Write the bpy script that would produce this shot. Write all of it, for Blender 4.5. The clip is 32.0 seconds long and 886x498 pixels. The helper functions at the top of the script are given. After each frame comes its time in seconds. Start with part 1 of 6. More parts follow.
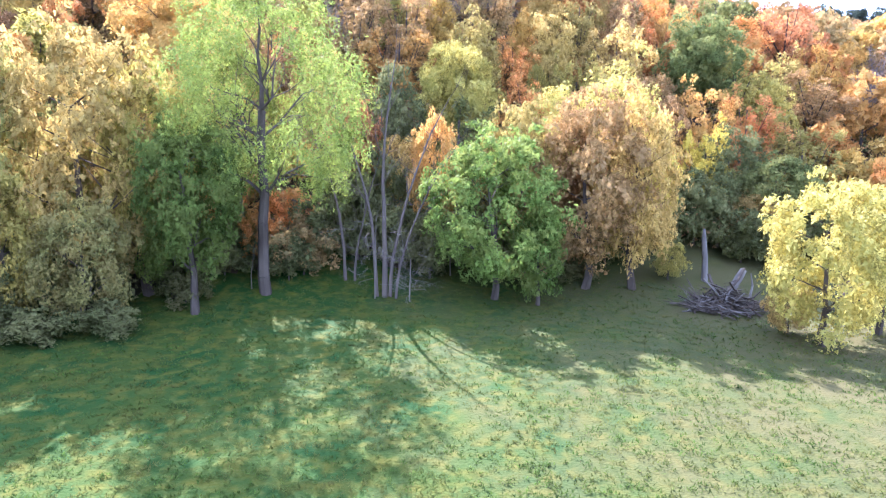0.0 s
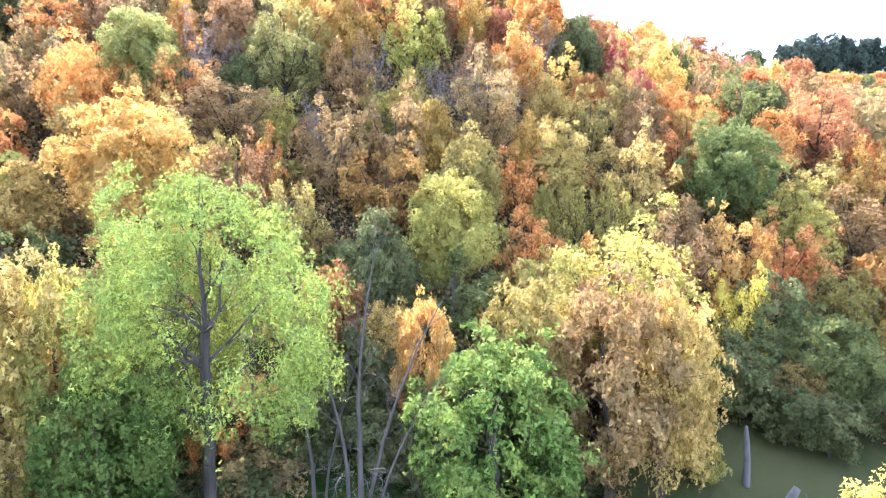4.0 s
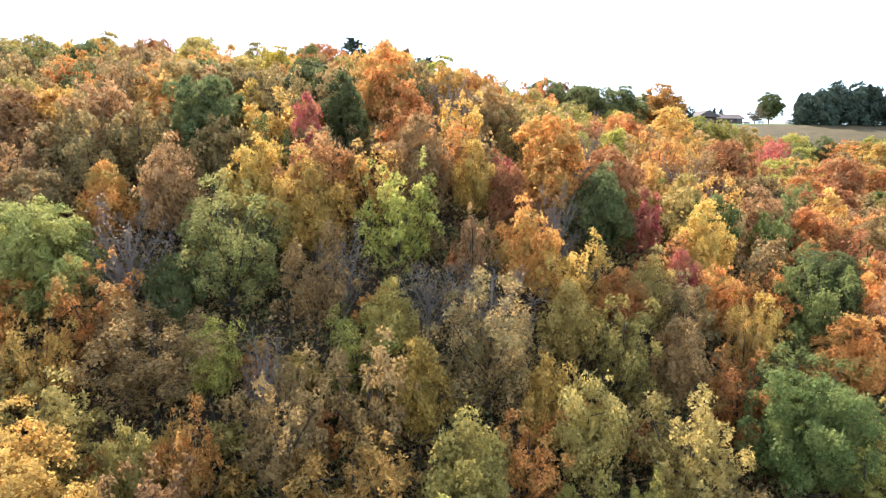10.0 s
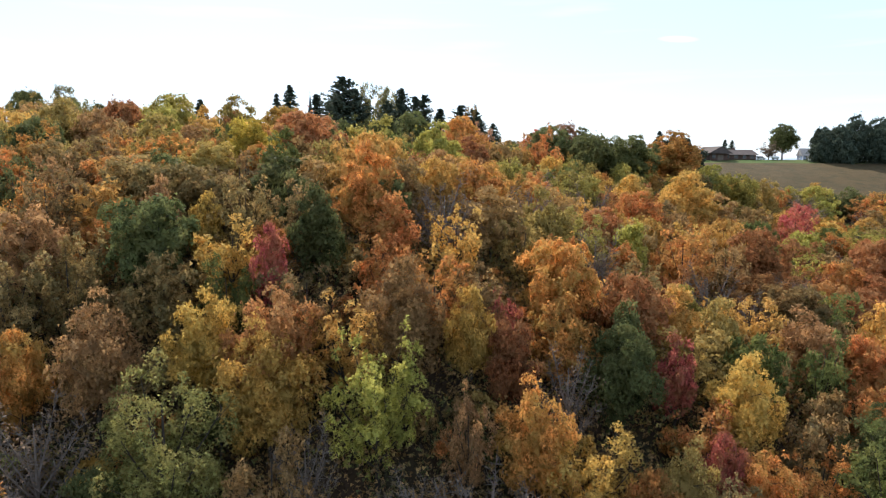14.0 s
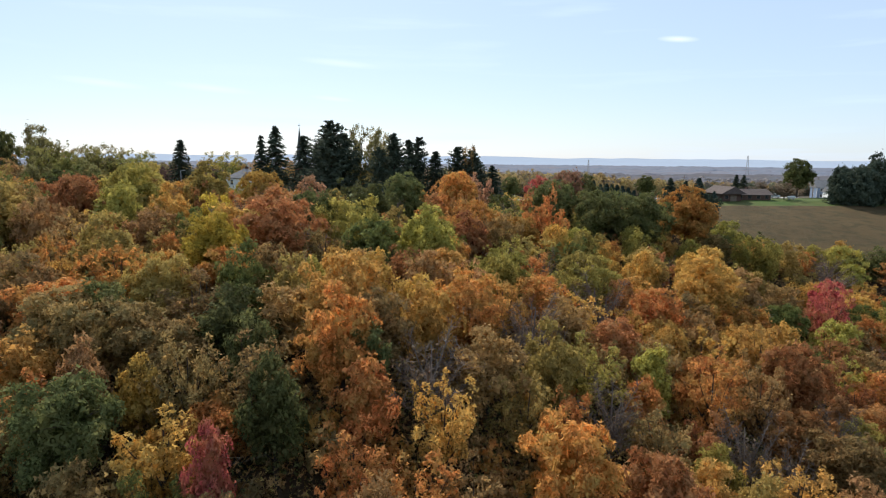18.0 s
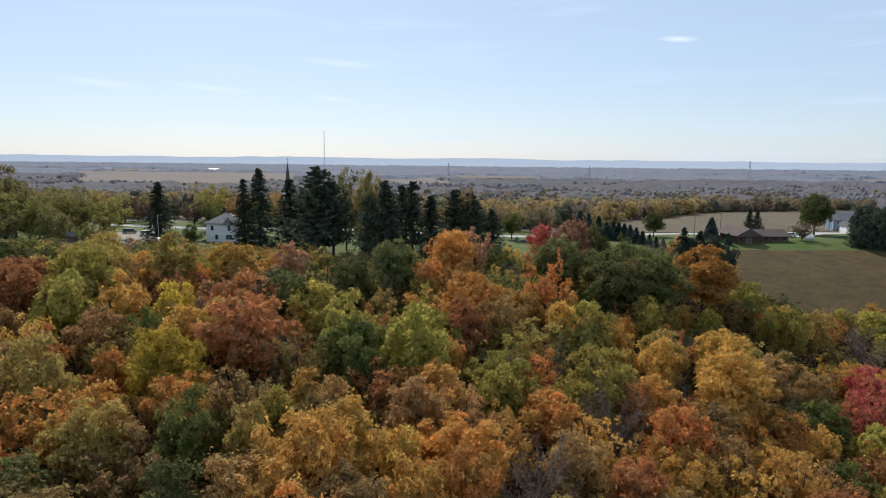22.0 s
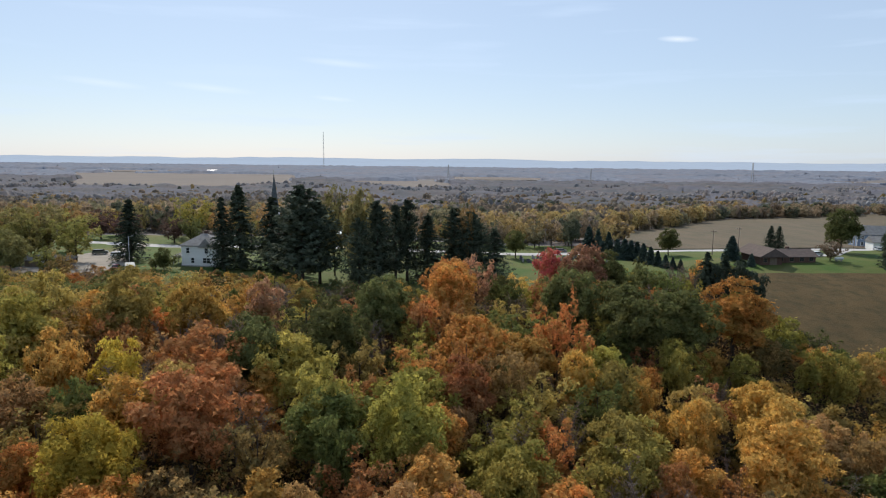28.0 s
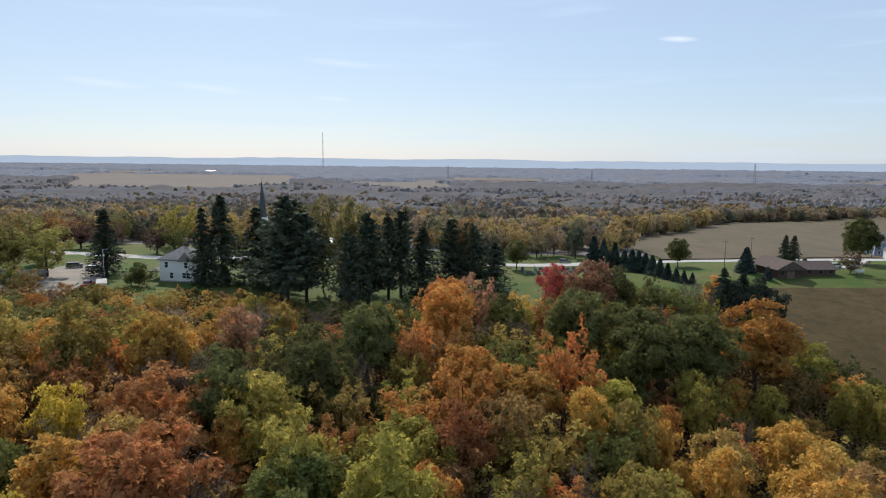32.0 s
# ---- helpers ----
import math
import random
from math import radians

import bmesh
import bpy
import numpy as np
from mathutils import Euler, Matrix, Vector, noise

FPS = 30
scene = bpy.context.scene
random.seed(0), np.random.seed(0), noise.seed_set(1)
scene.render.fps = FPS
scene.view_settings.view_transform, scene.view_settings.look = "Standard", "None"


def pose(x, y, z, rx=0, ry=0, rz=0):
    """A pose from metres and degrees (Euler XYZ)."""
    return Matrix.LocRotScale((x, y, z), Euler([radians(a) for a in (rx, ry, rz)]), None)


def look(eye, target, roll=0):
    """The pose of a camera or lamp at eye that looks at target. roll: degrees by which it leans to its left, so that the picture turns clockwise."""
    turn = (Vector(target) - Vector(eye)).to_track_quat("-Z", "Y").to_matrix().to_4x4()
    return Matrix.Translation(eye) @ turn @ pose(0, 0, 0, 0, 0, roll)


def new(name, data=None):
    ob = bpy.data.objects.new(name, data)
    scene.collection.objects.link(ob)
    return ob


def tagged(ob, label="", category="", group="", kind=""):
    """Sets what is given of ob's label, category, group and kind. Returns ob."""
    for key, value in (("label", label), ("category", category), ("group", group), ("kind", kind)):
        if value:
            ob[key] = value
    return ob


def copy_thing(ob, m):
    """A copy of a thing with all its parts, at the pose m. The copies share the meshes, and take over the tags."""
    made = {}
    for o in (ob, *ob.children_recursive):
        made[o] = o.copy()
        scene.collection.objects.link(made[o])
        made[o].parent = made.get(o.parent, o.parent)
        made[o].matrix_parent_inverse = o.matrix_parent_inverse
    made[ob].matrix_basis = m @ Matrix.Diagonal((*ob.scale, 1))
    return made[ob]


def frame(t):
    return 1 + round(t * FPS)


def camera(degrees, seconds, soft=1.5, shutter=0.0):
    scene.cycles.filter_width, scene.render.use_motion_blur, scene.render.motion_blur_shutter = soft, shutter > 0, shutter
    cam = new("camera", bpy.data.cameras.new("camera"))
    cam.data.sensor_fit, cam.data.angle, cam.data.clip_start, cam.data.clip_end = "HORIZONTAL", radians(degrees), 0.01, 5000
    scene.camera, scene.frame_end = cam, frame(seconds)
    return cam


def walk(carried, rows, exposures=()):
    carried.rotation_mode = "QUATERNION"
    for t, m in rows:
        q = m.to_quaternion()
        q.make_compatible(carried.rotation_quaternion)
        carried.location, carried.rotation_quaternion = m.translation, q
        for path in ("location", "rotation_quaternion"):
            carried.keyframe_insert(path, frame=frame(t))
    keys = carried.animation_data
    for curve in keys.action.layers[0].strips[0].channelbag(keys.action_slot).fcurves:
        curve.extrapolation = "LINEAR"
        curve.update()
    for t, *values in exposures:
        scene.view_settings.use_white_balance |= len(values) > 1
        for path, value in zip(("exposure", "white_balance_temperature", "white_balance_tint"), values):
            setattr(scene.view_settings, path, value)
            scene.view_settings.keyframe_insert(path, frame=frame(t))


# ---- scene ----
cam = camera(70.0, 32.0, soft=1.1)
PITCH, LEAN, EYE = -8.13, -0.62, 13.3
ROWS = [
    (0.0, 0.17, -1.08, -0.31), (0.5, 0.21, 0.53, 1.61), (1.0, 0.28, 2.09, 3.52),
    (1.5, 0.34, 3.67, 5.39), (2.0, 0.40, 5.23, 7.19), (2.5, 0.41, 6.78, 9.02),
    (3.0, 0.53, 8.34, 10.94), (3.5, 0.63, 9.87, 12.81), (5.5, 1.03, 16.55, 20.64),
    (6.0, 1.01, 18.42, 22.59), (6.5, 1.03, 20.26, 24.50), (7.0, 1.08, 22.09, 26.50),
    (7.5, 1.19, 23.99, 28.47), (8.0, 1.28, 25.94, 30.43), (8.5, 1.36, 27.98, 32.42),
    (9.0, 1.35, 30.01, 34.37), (9.5, 1.42, 32.04, 36.39), (10.0, 1.49, 34.02, 38.43),
    (10.5, 1.62, 36.04, 40.40), (11.0, 1.68, 38.08, 42.37), (11.5, 1.70, 40.09, 44.34),
    (12.0, 1.74, 42.09, 46.30), (12.5, 1.88, 44.12, 48.27), (13.0, 2.06, 46.13, 50.07),
    (13.5, 2.19, 48.19, 51.97), (14.0, 2.38, 50.27, 53.91), (14.5, 2.61, 52.32, 55.85),
    (16.5, 3.24, 60.66, 63.52), (17.0, 3.41, 62.82, 65.43), (17.5, 3.51, 65.01, 67.35),
    (18.0, 3.65, 67.13, 69.30), (18.5, 3.80, 69.28, 71.23), (19.0, 3.97, 71.47, 73.05),
    (19.5, 4.11, 73.68, 74.92), (20.0, 4.22, 75.85, 76.77), (20.5, 4.40, 78.01, 78.59),
    (21.0, 4.50, 80.19, 80.25), (21.5, 4.61, 82.29, 81.81), (22.0, 4.84, 84.12, 83.28),
    (22.5, 5.09, 85.68, 84.44), (23.0, 5.28, 87.04, 85.11), (23.5, 5.46, 88.37, 85.58),
    (24.0, 5.69, 89.71, 85.88), (24.5, 5.97, 91.06, 86.16), (26.5, 6.05, 97.06, 86.71),
    (27.0, 5.79, 98.83, 87.02), (27.5, 5.49, 100.76, 87.42), (28.0, 5.36, 102.85, 87.83),
    (28.5, 5.32, 104.97, 88.15), (29.0, 5.33, 106.93, 88.38), (29.5, 5.46, 108.79, 88.55),
    (30.0, 5.61, 110.55, 88.73), (30.5, 5.82, 112.17, 88.97), (31.0, 6.01, 113.54, 89.16),
    (31.5, 6.14, 114.62, 89.52), (32.0, 6.31, 115.44, 89.94),
]
EXPOSURES = [
    (0.0, 2.93, 5400, 32), (3.0, 3.0, 5450, 26), (6.0, 2.45, 5900, 15), (9.0, 2.05, 6150, 11), (13.0, 0.88, 6350, 11),
    (17.0, 0.24, 6500, 10), (19.0, 0.08, 6500, 10), (22.0, -0.05, 6500, 10), (32.0, -0.1, 6500, 10),
]
walk(cam, [(t, pose(x, y, EYE + z, 90 + PITCH, LEAN, 0)) for t, x, y, z in ROWS], EXPOSURES)

# ---- light ----
SUN_AZ, SUN_EL = 16.5, 40.5          # degrees left of straight ahead, degrees above the horizon
world = bpy.data.worlds.new("sky")
scene.world = world
world.use_nodes = True
wn, wl = world.node_tree.nodes, world.node_tree.links
sky = wn.new("ShaderNodeTexSky")
sky.sky_type, sky.sun_disc = "NISHITA", False
sky.sun_elevation, sky.sun_rotation = radians(SUN_EL), radians(-SUN_AZ)
sky.altitude, sky.air_density, sky.dust_density, sky.ozone_density = 250, 1.0, 0.5, 2.6
# thin streaks of high cloud
wc = wn.new("ShaderNodeTexCoord")
wm = wn.new("ShaderNodeMapping")
wm.inputs["Scale"].default_value = (2.2, 2.2, 26.0)
wl.new(wc.outputs["Generated"], wm.inputs["Vector"])
wz = wn.new("ShaderNodeTexNoise")
wz.inputs["Scale"].default_value, wz.inputs["Detail"].default_value = 1.6, 5.0
wl.new(wm.outputs["Vector"], wz.inputs["Vector"])
wr = wn.new("ShaderNodeMapRange")
wr.inputs["From Min"].default_value, wr.inputs["From Max"].default_value = 0.56, 0.80
wr.inputs["To Min"].default_value, wr.inputs["To Max"].default_value = 0.50, 0.76
wl.new(wz.outputs["Fac"], wr.inputs["Value"])
wx = wn.new("ShaderNodeMix")
wx.data_type = "RGBA"
wx.inputs["B"].default_value = (7.7, 9.5, 12.1, 1)
wl.new(wr.outputs["Result"], wx.inputs["Factor"])
wl.new(sky.outputs["Color"], wx.inputs["A"])
veil = wx.outputs["Result"]
# a few small bright wisps: direction, half length and half height
for sx, sy, sz, sw, sh in ((0.331, 0.928, 0.171, 0.030, 0.0063), (-0.157, 0.978, 0.140, 0.067, 0.0080), (-0.335, 0.937, 0.097, 0.067, 0.0080), (-0.464, 0.881, 0.097, 0.062, 0.0080), (-0.167, 0.982, 0.088, 0.036, 0.0054)):
    wp = wn.new("ShaderNodeMapping")
    wp.vector_type = "TEXTURE"
    wp.inputs["Location"].default_value = (sx, sy, sz)
    wp.inputs["Rotation"].default_value = (0, radians(4), math.atan2(-sx, sy))
    wp.inputs["Scale"].default_value = (sw, 0.5, sh * 0.8)
    wl.new(wc.outputs["Generated"], wp.inputs["Vector"])
    wg = wn.new("ShaderNodeTexGradient")
    wg.gradient_type = "SPHERICAL"
    wl.new(wp.outputs["Vector"], wg.inputs["Vector"])
    wk = wn.new("ShaderNodeMath")
    wk.operation = "MULTIPLY"
    wk.inputs[1].default_value = 0.55 if sw < 0.035 else 0.18
    wl.new(wg.outputs["Fac"], wk.inputs[0])
    wv = wn.new("ShaderNodeMix")
    wv.data_type = "RGBA"
    wv.inputs["B"].default_value = (12.5, 13.0, 13.6, 1)
    wl.new(wk.outputs[0], wv.inputs["Factor"])
    wl.new(veil, wv.inputs["A"])
    veil = wv.outputs["Result"]
wl.new(veil, wn["Background"].inputs["Color"])
wn["Background"].inputs["Strength"].default_value = 0.095

sun_data = bpy.data.lights.new("sun", "SUN")
sun_data.energy, sun_data.angle, sun_data.color = 5.0, radians(0.5), (1.0, 0.93, 0.82)
sun_lamp = new("sun", sun_data)
a, e = radians(SUN_AZ), radians(SUN_EL)
sun_dir = Vector((-math.sin(a) * math.cos(e), math.cos(a) * math.cos(e), math.sin(e)))
sun_lamp.matrix_world = look(sun_dir * 300, (0, 0, 0))

# ---- materials ----


def shader(name):
    m = bpy.data.materials.new(name)
    m.use_nodes = True
    t = m.node_tree
    return m, t.nodes, t.links, t.nodes["Principled BSDF"]


def ramp(nodes, links, source, lo, hi, c0, c1):
    r = nodes.new("ShaderNodeMapRange")
    r.inputs["From Min"].default_value, r.inputs["From Max"].default_value = lo, hi
    links.new(source, r.inputs["Value"])
    x = nodes.new("ShaderNodeMix")
    x.data_type = "RGBA"
    x.inputs["A"].default_value, x.inputs["B"].default_value = (*c0, 1), (*c1, 1)
    links.new(r.outputs["Result"], x.inputs["Factor"])
    return x


def place_noise(nodes, links, size, detail=4.0, stretch=(1, 1, 1)):
    g = nodes.new("ShaderNodeNewGeometry")
    p = nodes.new("ShaderNodeMapping")
    p.inputs["Scale"].default_value = stretch
    links.new(g.outputs["Position"], p.inputs["Vector"])
    n = nodes.new("ShaderNodeTexNoise")
    n.inputs["Scale"].default_value, n.inputs["Detail"].default_value = 1 / size, detail
    links.new(p.outputs["Vector"], n.inputs["Vector"])
    return n.outputs["Fac"]


def surface(name, c0, c1, size, c2=None, size2=1.0, rough=0.8, bump=0.2, bump_size=0.1, metal=0.0, stretch=(1, 1, 1), dry=None):
    """Two colours by patches, a third by finer patches, and a fine relief."""
    m, n, l, b = shader(name)
    x = ramp(n, l, place_noise(n, l, size, 5.0, stretch), 0.35, 0.65, c0, c1)
    out = x.outputs["Result"]
    if c2:
        y = n.new("ShaderNodeMix")
        y.data_type = "RGBA"
        r = n.new("ShaderNodeMapRange")
        r.inputs["From Min"].default_value, r.inputs["From Max"].default_value = 0.45, 0.7
        l.new(place_noise(n, l, size2, 5.0, stretch), r.inputs["Value"])
        l.new(r.outputs["Result"], y.inputs["Factor"])
        l.new(out, y.inputs["A"])
        y.inputs["B"].default_value = (*c2, 1)
        out = y.outputs["Result"]
    if dry:
        # the grass is drier towards one side, in streaks and tufts; the tone also paints its sunlit look
        g = n.new("ShaderNodeNewGeometry")
        sp = n.new("ShaderNodeSeparateXYZ")
        l.new(g.outputs["Position"], sp.inputs["Vector"])
        mr = n.new("ShaderNodeMapRange")
        mr.inputs["From Min"].default_value, mr.inputs["From Max"].default_value = -26.0, 26.0
        mr.inputs["To Min"].default_value, mr.inputs["To Max"].default_value = -0.42, 0.42
        l.new(sp.outputs["X"], mr.inputs["Value"])
        ad = n.new("ShaderNodeMath")
        ad.operation = "ADD"
        l.new(mr.outputs["Result"], ad.inputs[0])
        l.new(place_noise(n, l, 3.2, 7.0, (1, 0.6, 1)), ad.inputs[1])
        cl = n.new("ShaderNodeMapRange")
        cl.inputs["From Min"].default_value, cl.inputs["From Max"].default_value = 0.40, 1.0
        l.new(ad.outputs[0], cl.inputs["Value"])
        dx = n.new("ShaderNodeMix")
        dx.data_type = "RGBA"
        l.new(cl.outputs["Result"], dx.inputs["Factor"])
        l.new(out, dx.inputs["A"])
        dx.inputs["B"].default_value = (*dry, 1)
        out = dx.outputs["Result"]
    l.new(out, b.inputs["Base Color"])
    b.inputs["Roughness"].default_value, b.inputs["Metallic"].default_value = rough, metal
    b.inputs["Specular IOR Level"].default_value = 0.12
    if bump:
        u = n.new("ShaderNodeBump")
        u.inputs["Strength"].default_value, u.inputs["Distance"].default_value = bump, bump_size
        l.new(place_noise(n, l, bump_size, 3.0), u.inputs["Height"])
        l.new(u.outputs["Normal"], b.inputs["Normal"])
    return m


def foliage(name, c, c2, through_light=0.42, gaps=0.44, leaf_size=0.20, gloss=0.04):
    """Leaves: each leaf and each tree a little different, lit through from behind."""
    m, n, l, b = shader(name)
    g = n.new("ShaderNodeNewGeometry")
    x = ramp(n, l, g.outputs["Random Per Island"], 0.0, 1.0, [v * 0.42 for v in c], [v * 1.36 for v in c])
    y = n.new("ShaderNodeMix")
    y.data_type = "RGBA"
    r = n.new("ShaderNodeMapRange")
    r.inputs["From Min"].default_value, r.inputs["From Max"].default_value = 0.42, 0.66
    l.new(place_noise(n, l, 2.3, 3.0), r.inputs["Value"])
    l.new(r.outputs["Result"], y.inputs["Factor"])
    l.new(x.outputs["Result"], y.inputs["A"])
    y.inputs["B"].default_value = (*c2, 1)
    o = n.new("ShaderNodeObjectInfo")
    h = n.new("ShaderNodeHueSaturation")
    h.inputs["Saturation"].default_value = 0.94
    hr = n.new("ShaderNodeMapRange")
    hr.inputs["To Min"].default_value, hr.inputs["To Max"].default_value = 0.490, 0.509
    l.new(o.outputs["Random"], hr.inputs["Value"])
    l.new(hr.outputs["Result"], h.inputs["Hue"])
    vm = n.new("ShaderNodeMath")
    vm.operation = "MULTIPLY"
    vm.inputs[1].default_value = 7.31
    vf = n.new("ShaderNodeMath")
    vf.operation = "FRACT"
    vr = n.new("ShaderNodeMapRange")
    vr.inputs["To Min"].default_value, vr.inputs["To Max"].default_value = 0.76, 1.24
    l.new(o.outputs["Random"], vm.inputs[0])
    l.new(vm.outputs[0], vf.inputs[0])
    l.new(vf.outputs[0], vr.inputs["Value"])
    l.new(vr.outputs["Result"], h.inputs["Value"])
    l.new(y.outputs["Result"], h.inputs["Color"])
    l.new(h.outputs["Color"], b.inputs["Base Color"])
    b.inputs["Roughness"].default_value = 0.7
    b.inputs["Specular IOR Level"].default_value = gloss
    t = n.new("ShaderNodeBsdfTranslucent")
    l.new(h.outputs["Color"], t.inputs["Color"])
    s = n.new("ShaderNodeMixShader")
    s.inputs["Fac"].default_value = through_light
    l.new(b.outputs["BSDF"], s.inputs[1])
    l.new(t.outputs["BSDF"], s.inputs[2])
    # each spray is cut into small leaves with gaps between them
    if gaps:
        q = n.new("ShaderNodeMath")
        q.operation = "LESS_THAN"
        q.inputs[1].default_value = gaps
        cut = place_noise(n, l, leaf_size, 0.0)
        cut.node.name = "leaf_gaps"
        l.new(cut, q.inputs[0])
        k = n.new("ShaderNodeBsdfTransparent")
        z = n.new("ShaderNodeMixShader")
        l.new(q.outputs[0], z.inputs["Fac"])
        l.new(s.outputs["Shader"], z.inputs[1])
        l.new(k.outputs["BSDF"], z.inputs[2])
        s = z
    l.new(s.outputs["Shader"], n["Material Output"].inputs["Surface"])
    return m


LEAF = {
    "gold": foliage("gold_leaves", (0.64, 0.355, 0.062), (0.52, 0.335, 0.075)),
    "orange": foliage("orange_leaves", (0.63, 0.245, 0.048), (0.46, 0.262, 0.06)),
    "rust": foliage("rust_leaves", (0.43, 0.175, 0.05), (0.38, 0.20, 0.07)),
    "red": foliage("red_leaves", (0.515, 0.104, 0.083), (0.468, 0.190, 0.084)),
    "maroon": foliage("maroon_leaves", (0.130, 0.072, 0.058), (0.115, 0.075, 0.060)),
    "pink": foliage("pink_leaves", (0.46, 0.24, 0.13), (0.42, 0.25, 0.115)),
    "yellow": foliage("yellow_leaves", (0.64, 0.48, 0.045), (0.54, 0.43, 0.05)),
    "lime": foliage("lime_leaves", (0.435, 0.36, 0.066), (0.345, 0.315, 0.066)),
    "light_green": foliage("light_green_leaves", (0.27, 0.265, 0.07), (0.35, 0.30, 0.08)),
    "olive": foliage("olive_leaves", (0.44, 0.315, 0.075), (0.38, 0.28, 0.075)),
    "straw": foliage("straw_leaves", (0.55, 0.38, 0.085), (0.46, 0.325, 0.08)),
    "dull_olive": foliage("dull_olive_leaves", (0.285, 0.245, 0.085), (0.24, 0.22, 0.085)),
    "willow": foliage("willow_leaves", (0.250, 0.295, 0.042), (0.205, 0.265, 0.050), gaps=0.54, leaf_size=0.17),
    "fresh_green": foliage("fresh_green_leaves", (0.125, 0.185, 0.030), (0.19, 0.225, 0.042)),
    "green": foliage("green_leaves", (0.135, 0.16, 0.042), (0.20, 0.205, 0.055)),
    "dark_green": foliage("dark_green_leaves", (0.135, 0.148, 0.048), (0.185, 0.182, 0.062)),
    "brown": foliage("brown_leaves", (0.42, 0.235, 0.078), (0.36, 0.215, 0.085)),
    "bronze": foliage("bronze_leaves", (0.40, 0.245, 0.08), (0.25, 0.195, 0.075)),
    "grey_brown": foliage("withered_leaves", (0.205, 0.148, 0.10), (0.25, 0.16, 0.10)),
    "needles": foliage("spruce_needles", (0.066, 0.088, 0.060), (0.085, 0.102, 0.064), 0.2, 0.38, 0.14, 0.05),
    "blue_needles": foliage("blue_spruce_needles", (0.070, 0.108, 0.092), (0.09, 0.125, 0.10), 0.2, 0.36, 0.12, 0.05),
}

# leaves of the woods beyond the road, colours muted and lightened to paint haze
HAZED_VALLEY_LEAF = {
    "gold": foliage("valley_gold_leaves", (0.50, 0.36, 0.135), (0.41, 0.32, 0.135)),
    "olive": foliage("valley_olive_leaves", (0.29, 0.25, 0.14), (0.25, 0.23, 0.14)),
    "brown": foliage("valley_brown_leaves", (0.36, 0.265, 0.165), (0.31, 0.245, 0.16)),
    "grey": foliage("valley_hazed_grey_leaves", (0.25, 0.215, 0.19), (0.22, 0.205, 0.185)),
    "green": foliage("valley_green_leaves", (0.15, 0.17, 0.11), (0.18, 0.19, 0.12)),
}

# finer sprays for the trees that stand close to the meadow
NEAR_LEAF = {k: m.copy() for k, m in LEAF.items()}
for m in NEAR_LEAF.values():
    m.node_tree.nodes["leaf_gaps"].inputs["Scale"].default_value = 1 / 0.115
TWIG_BARK = surface("twig_bark", (0.165, 0.130, 0.105), (0.225, 0.18, 0.15), 0.6, rough=0.95, bump=0.3, bump_size=0.05, stretch=(1, 1, 0.25))
BARK = surface("bark", (0.055, 0.043, 0.034), (0.095, 0.078, 0.062), 0.6, rough=0.95, bump=0.6, bump_size=0.06, stretch=(1, 1, 0.25))
GREY_BARK = surface("weathered_wood", (0.165, 0.142, 0.115), (0.105, 0.09, 0.073), 0.5, rough=0.95, bump=0.5, bump_size=0.05, stretch=(1, 1, 0.25))
MEADOW = surface("meadow_grass", (0.0095, 0.040, 0.006), (0.030, 0.050, 0.006), 3.6, (0.068, 0.068, 0.008), 1.0, rough=0.95, bump=0.6, bump_size=0.16, dry=(0.058, 0.054, 0.019))
MEADOW.node_tree.nodes["Principled BSDF"].inputs["Specular IOR Level"].default_value = 0.12
FALLEN_LEAVES = foliage("fallen_leaves", (0.12, 0.08, 0.045), (0.09, 0.08, 0.04), 0.1)
LITTER = surface("leaf_litter", (0.050, 0.034, 0.022), (0.090, 0.056, 0.032), 3.0, (0.035, 0.036, 0.018), 6.0, rough=0.95, bump=0.8, bump_size=0.3)
LAWN = surface("lawn_grass", (0.050, 0.092, 0.020), (0.078, 0.105, 0.028), 9.0, (0.115, 0.112, 0.042), 14.0, rough=0.9, bump=0.5, bump_size=0.2)
HAY = surface("dry_field_grass", (0.074, 0.052, 0.024), (0.096, 0.066, 0.030), 9.0, (0.056, 0.046, 0.021), 3.0, rough=0.9, bump=0.8, bump_size=0.4)
STUBBLE = surface("crop_stubble", (0.128, 0.101, 0.068), (0.110, 0.088, 0.061), 20.0, (0.088, 0.080, 0.052), 6.0, rough=0.9, bump=0.4, bump_size=0.5, stretch=(1, 0.2, 1))
# far land greyed in its base colour to suggest haze
FAR_LAND = surface("hazed_valley_land", (0.16, 0.145, 0.14), (0.13, 0.13, 0.13), 60.0, (0.18, 0.16, 0.15), 140.0, rough=0.95, bump=0)
GRAVEL = surface("gravel", (0.31, 0.28, 0.245), (0.25, 0.225, 0.195), 4.0, rough=0.95, bump=0.3, bump_size=0.1)
ROAD = surface("road_surface", (0.44, 0.43, 0.42), (0.38, 0.37, 0.36), 6.0, rough=0.9, bump=0.2, bump_size=0.05)

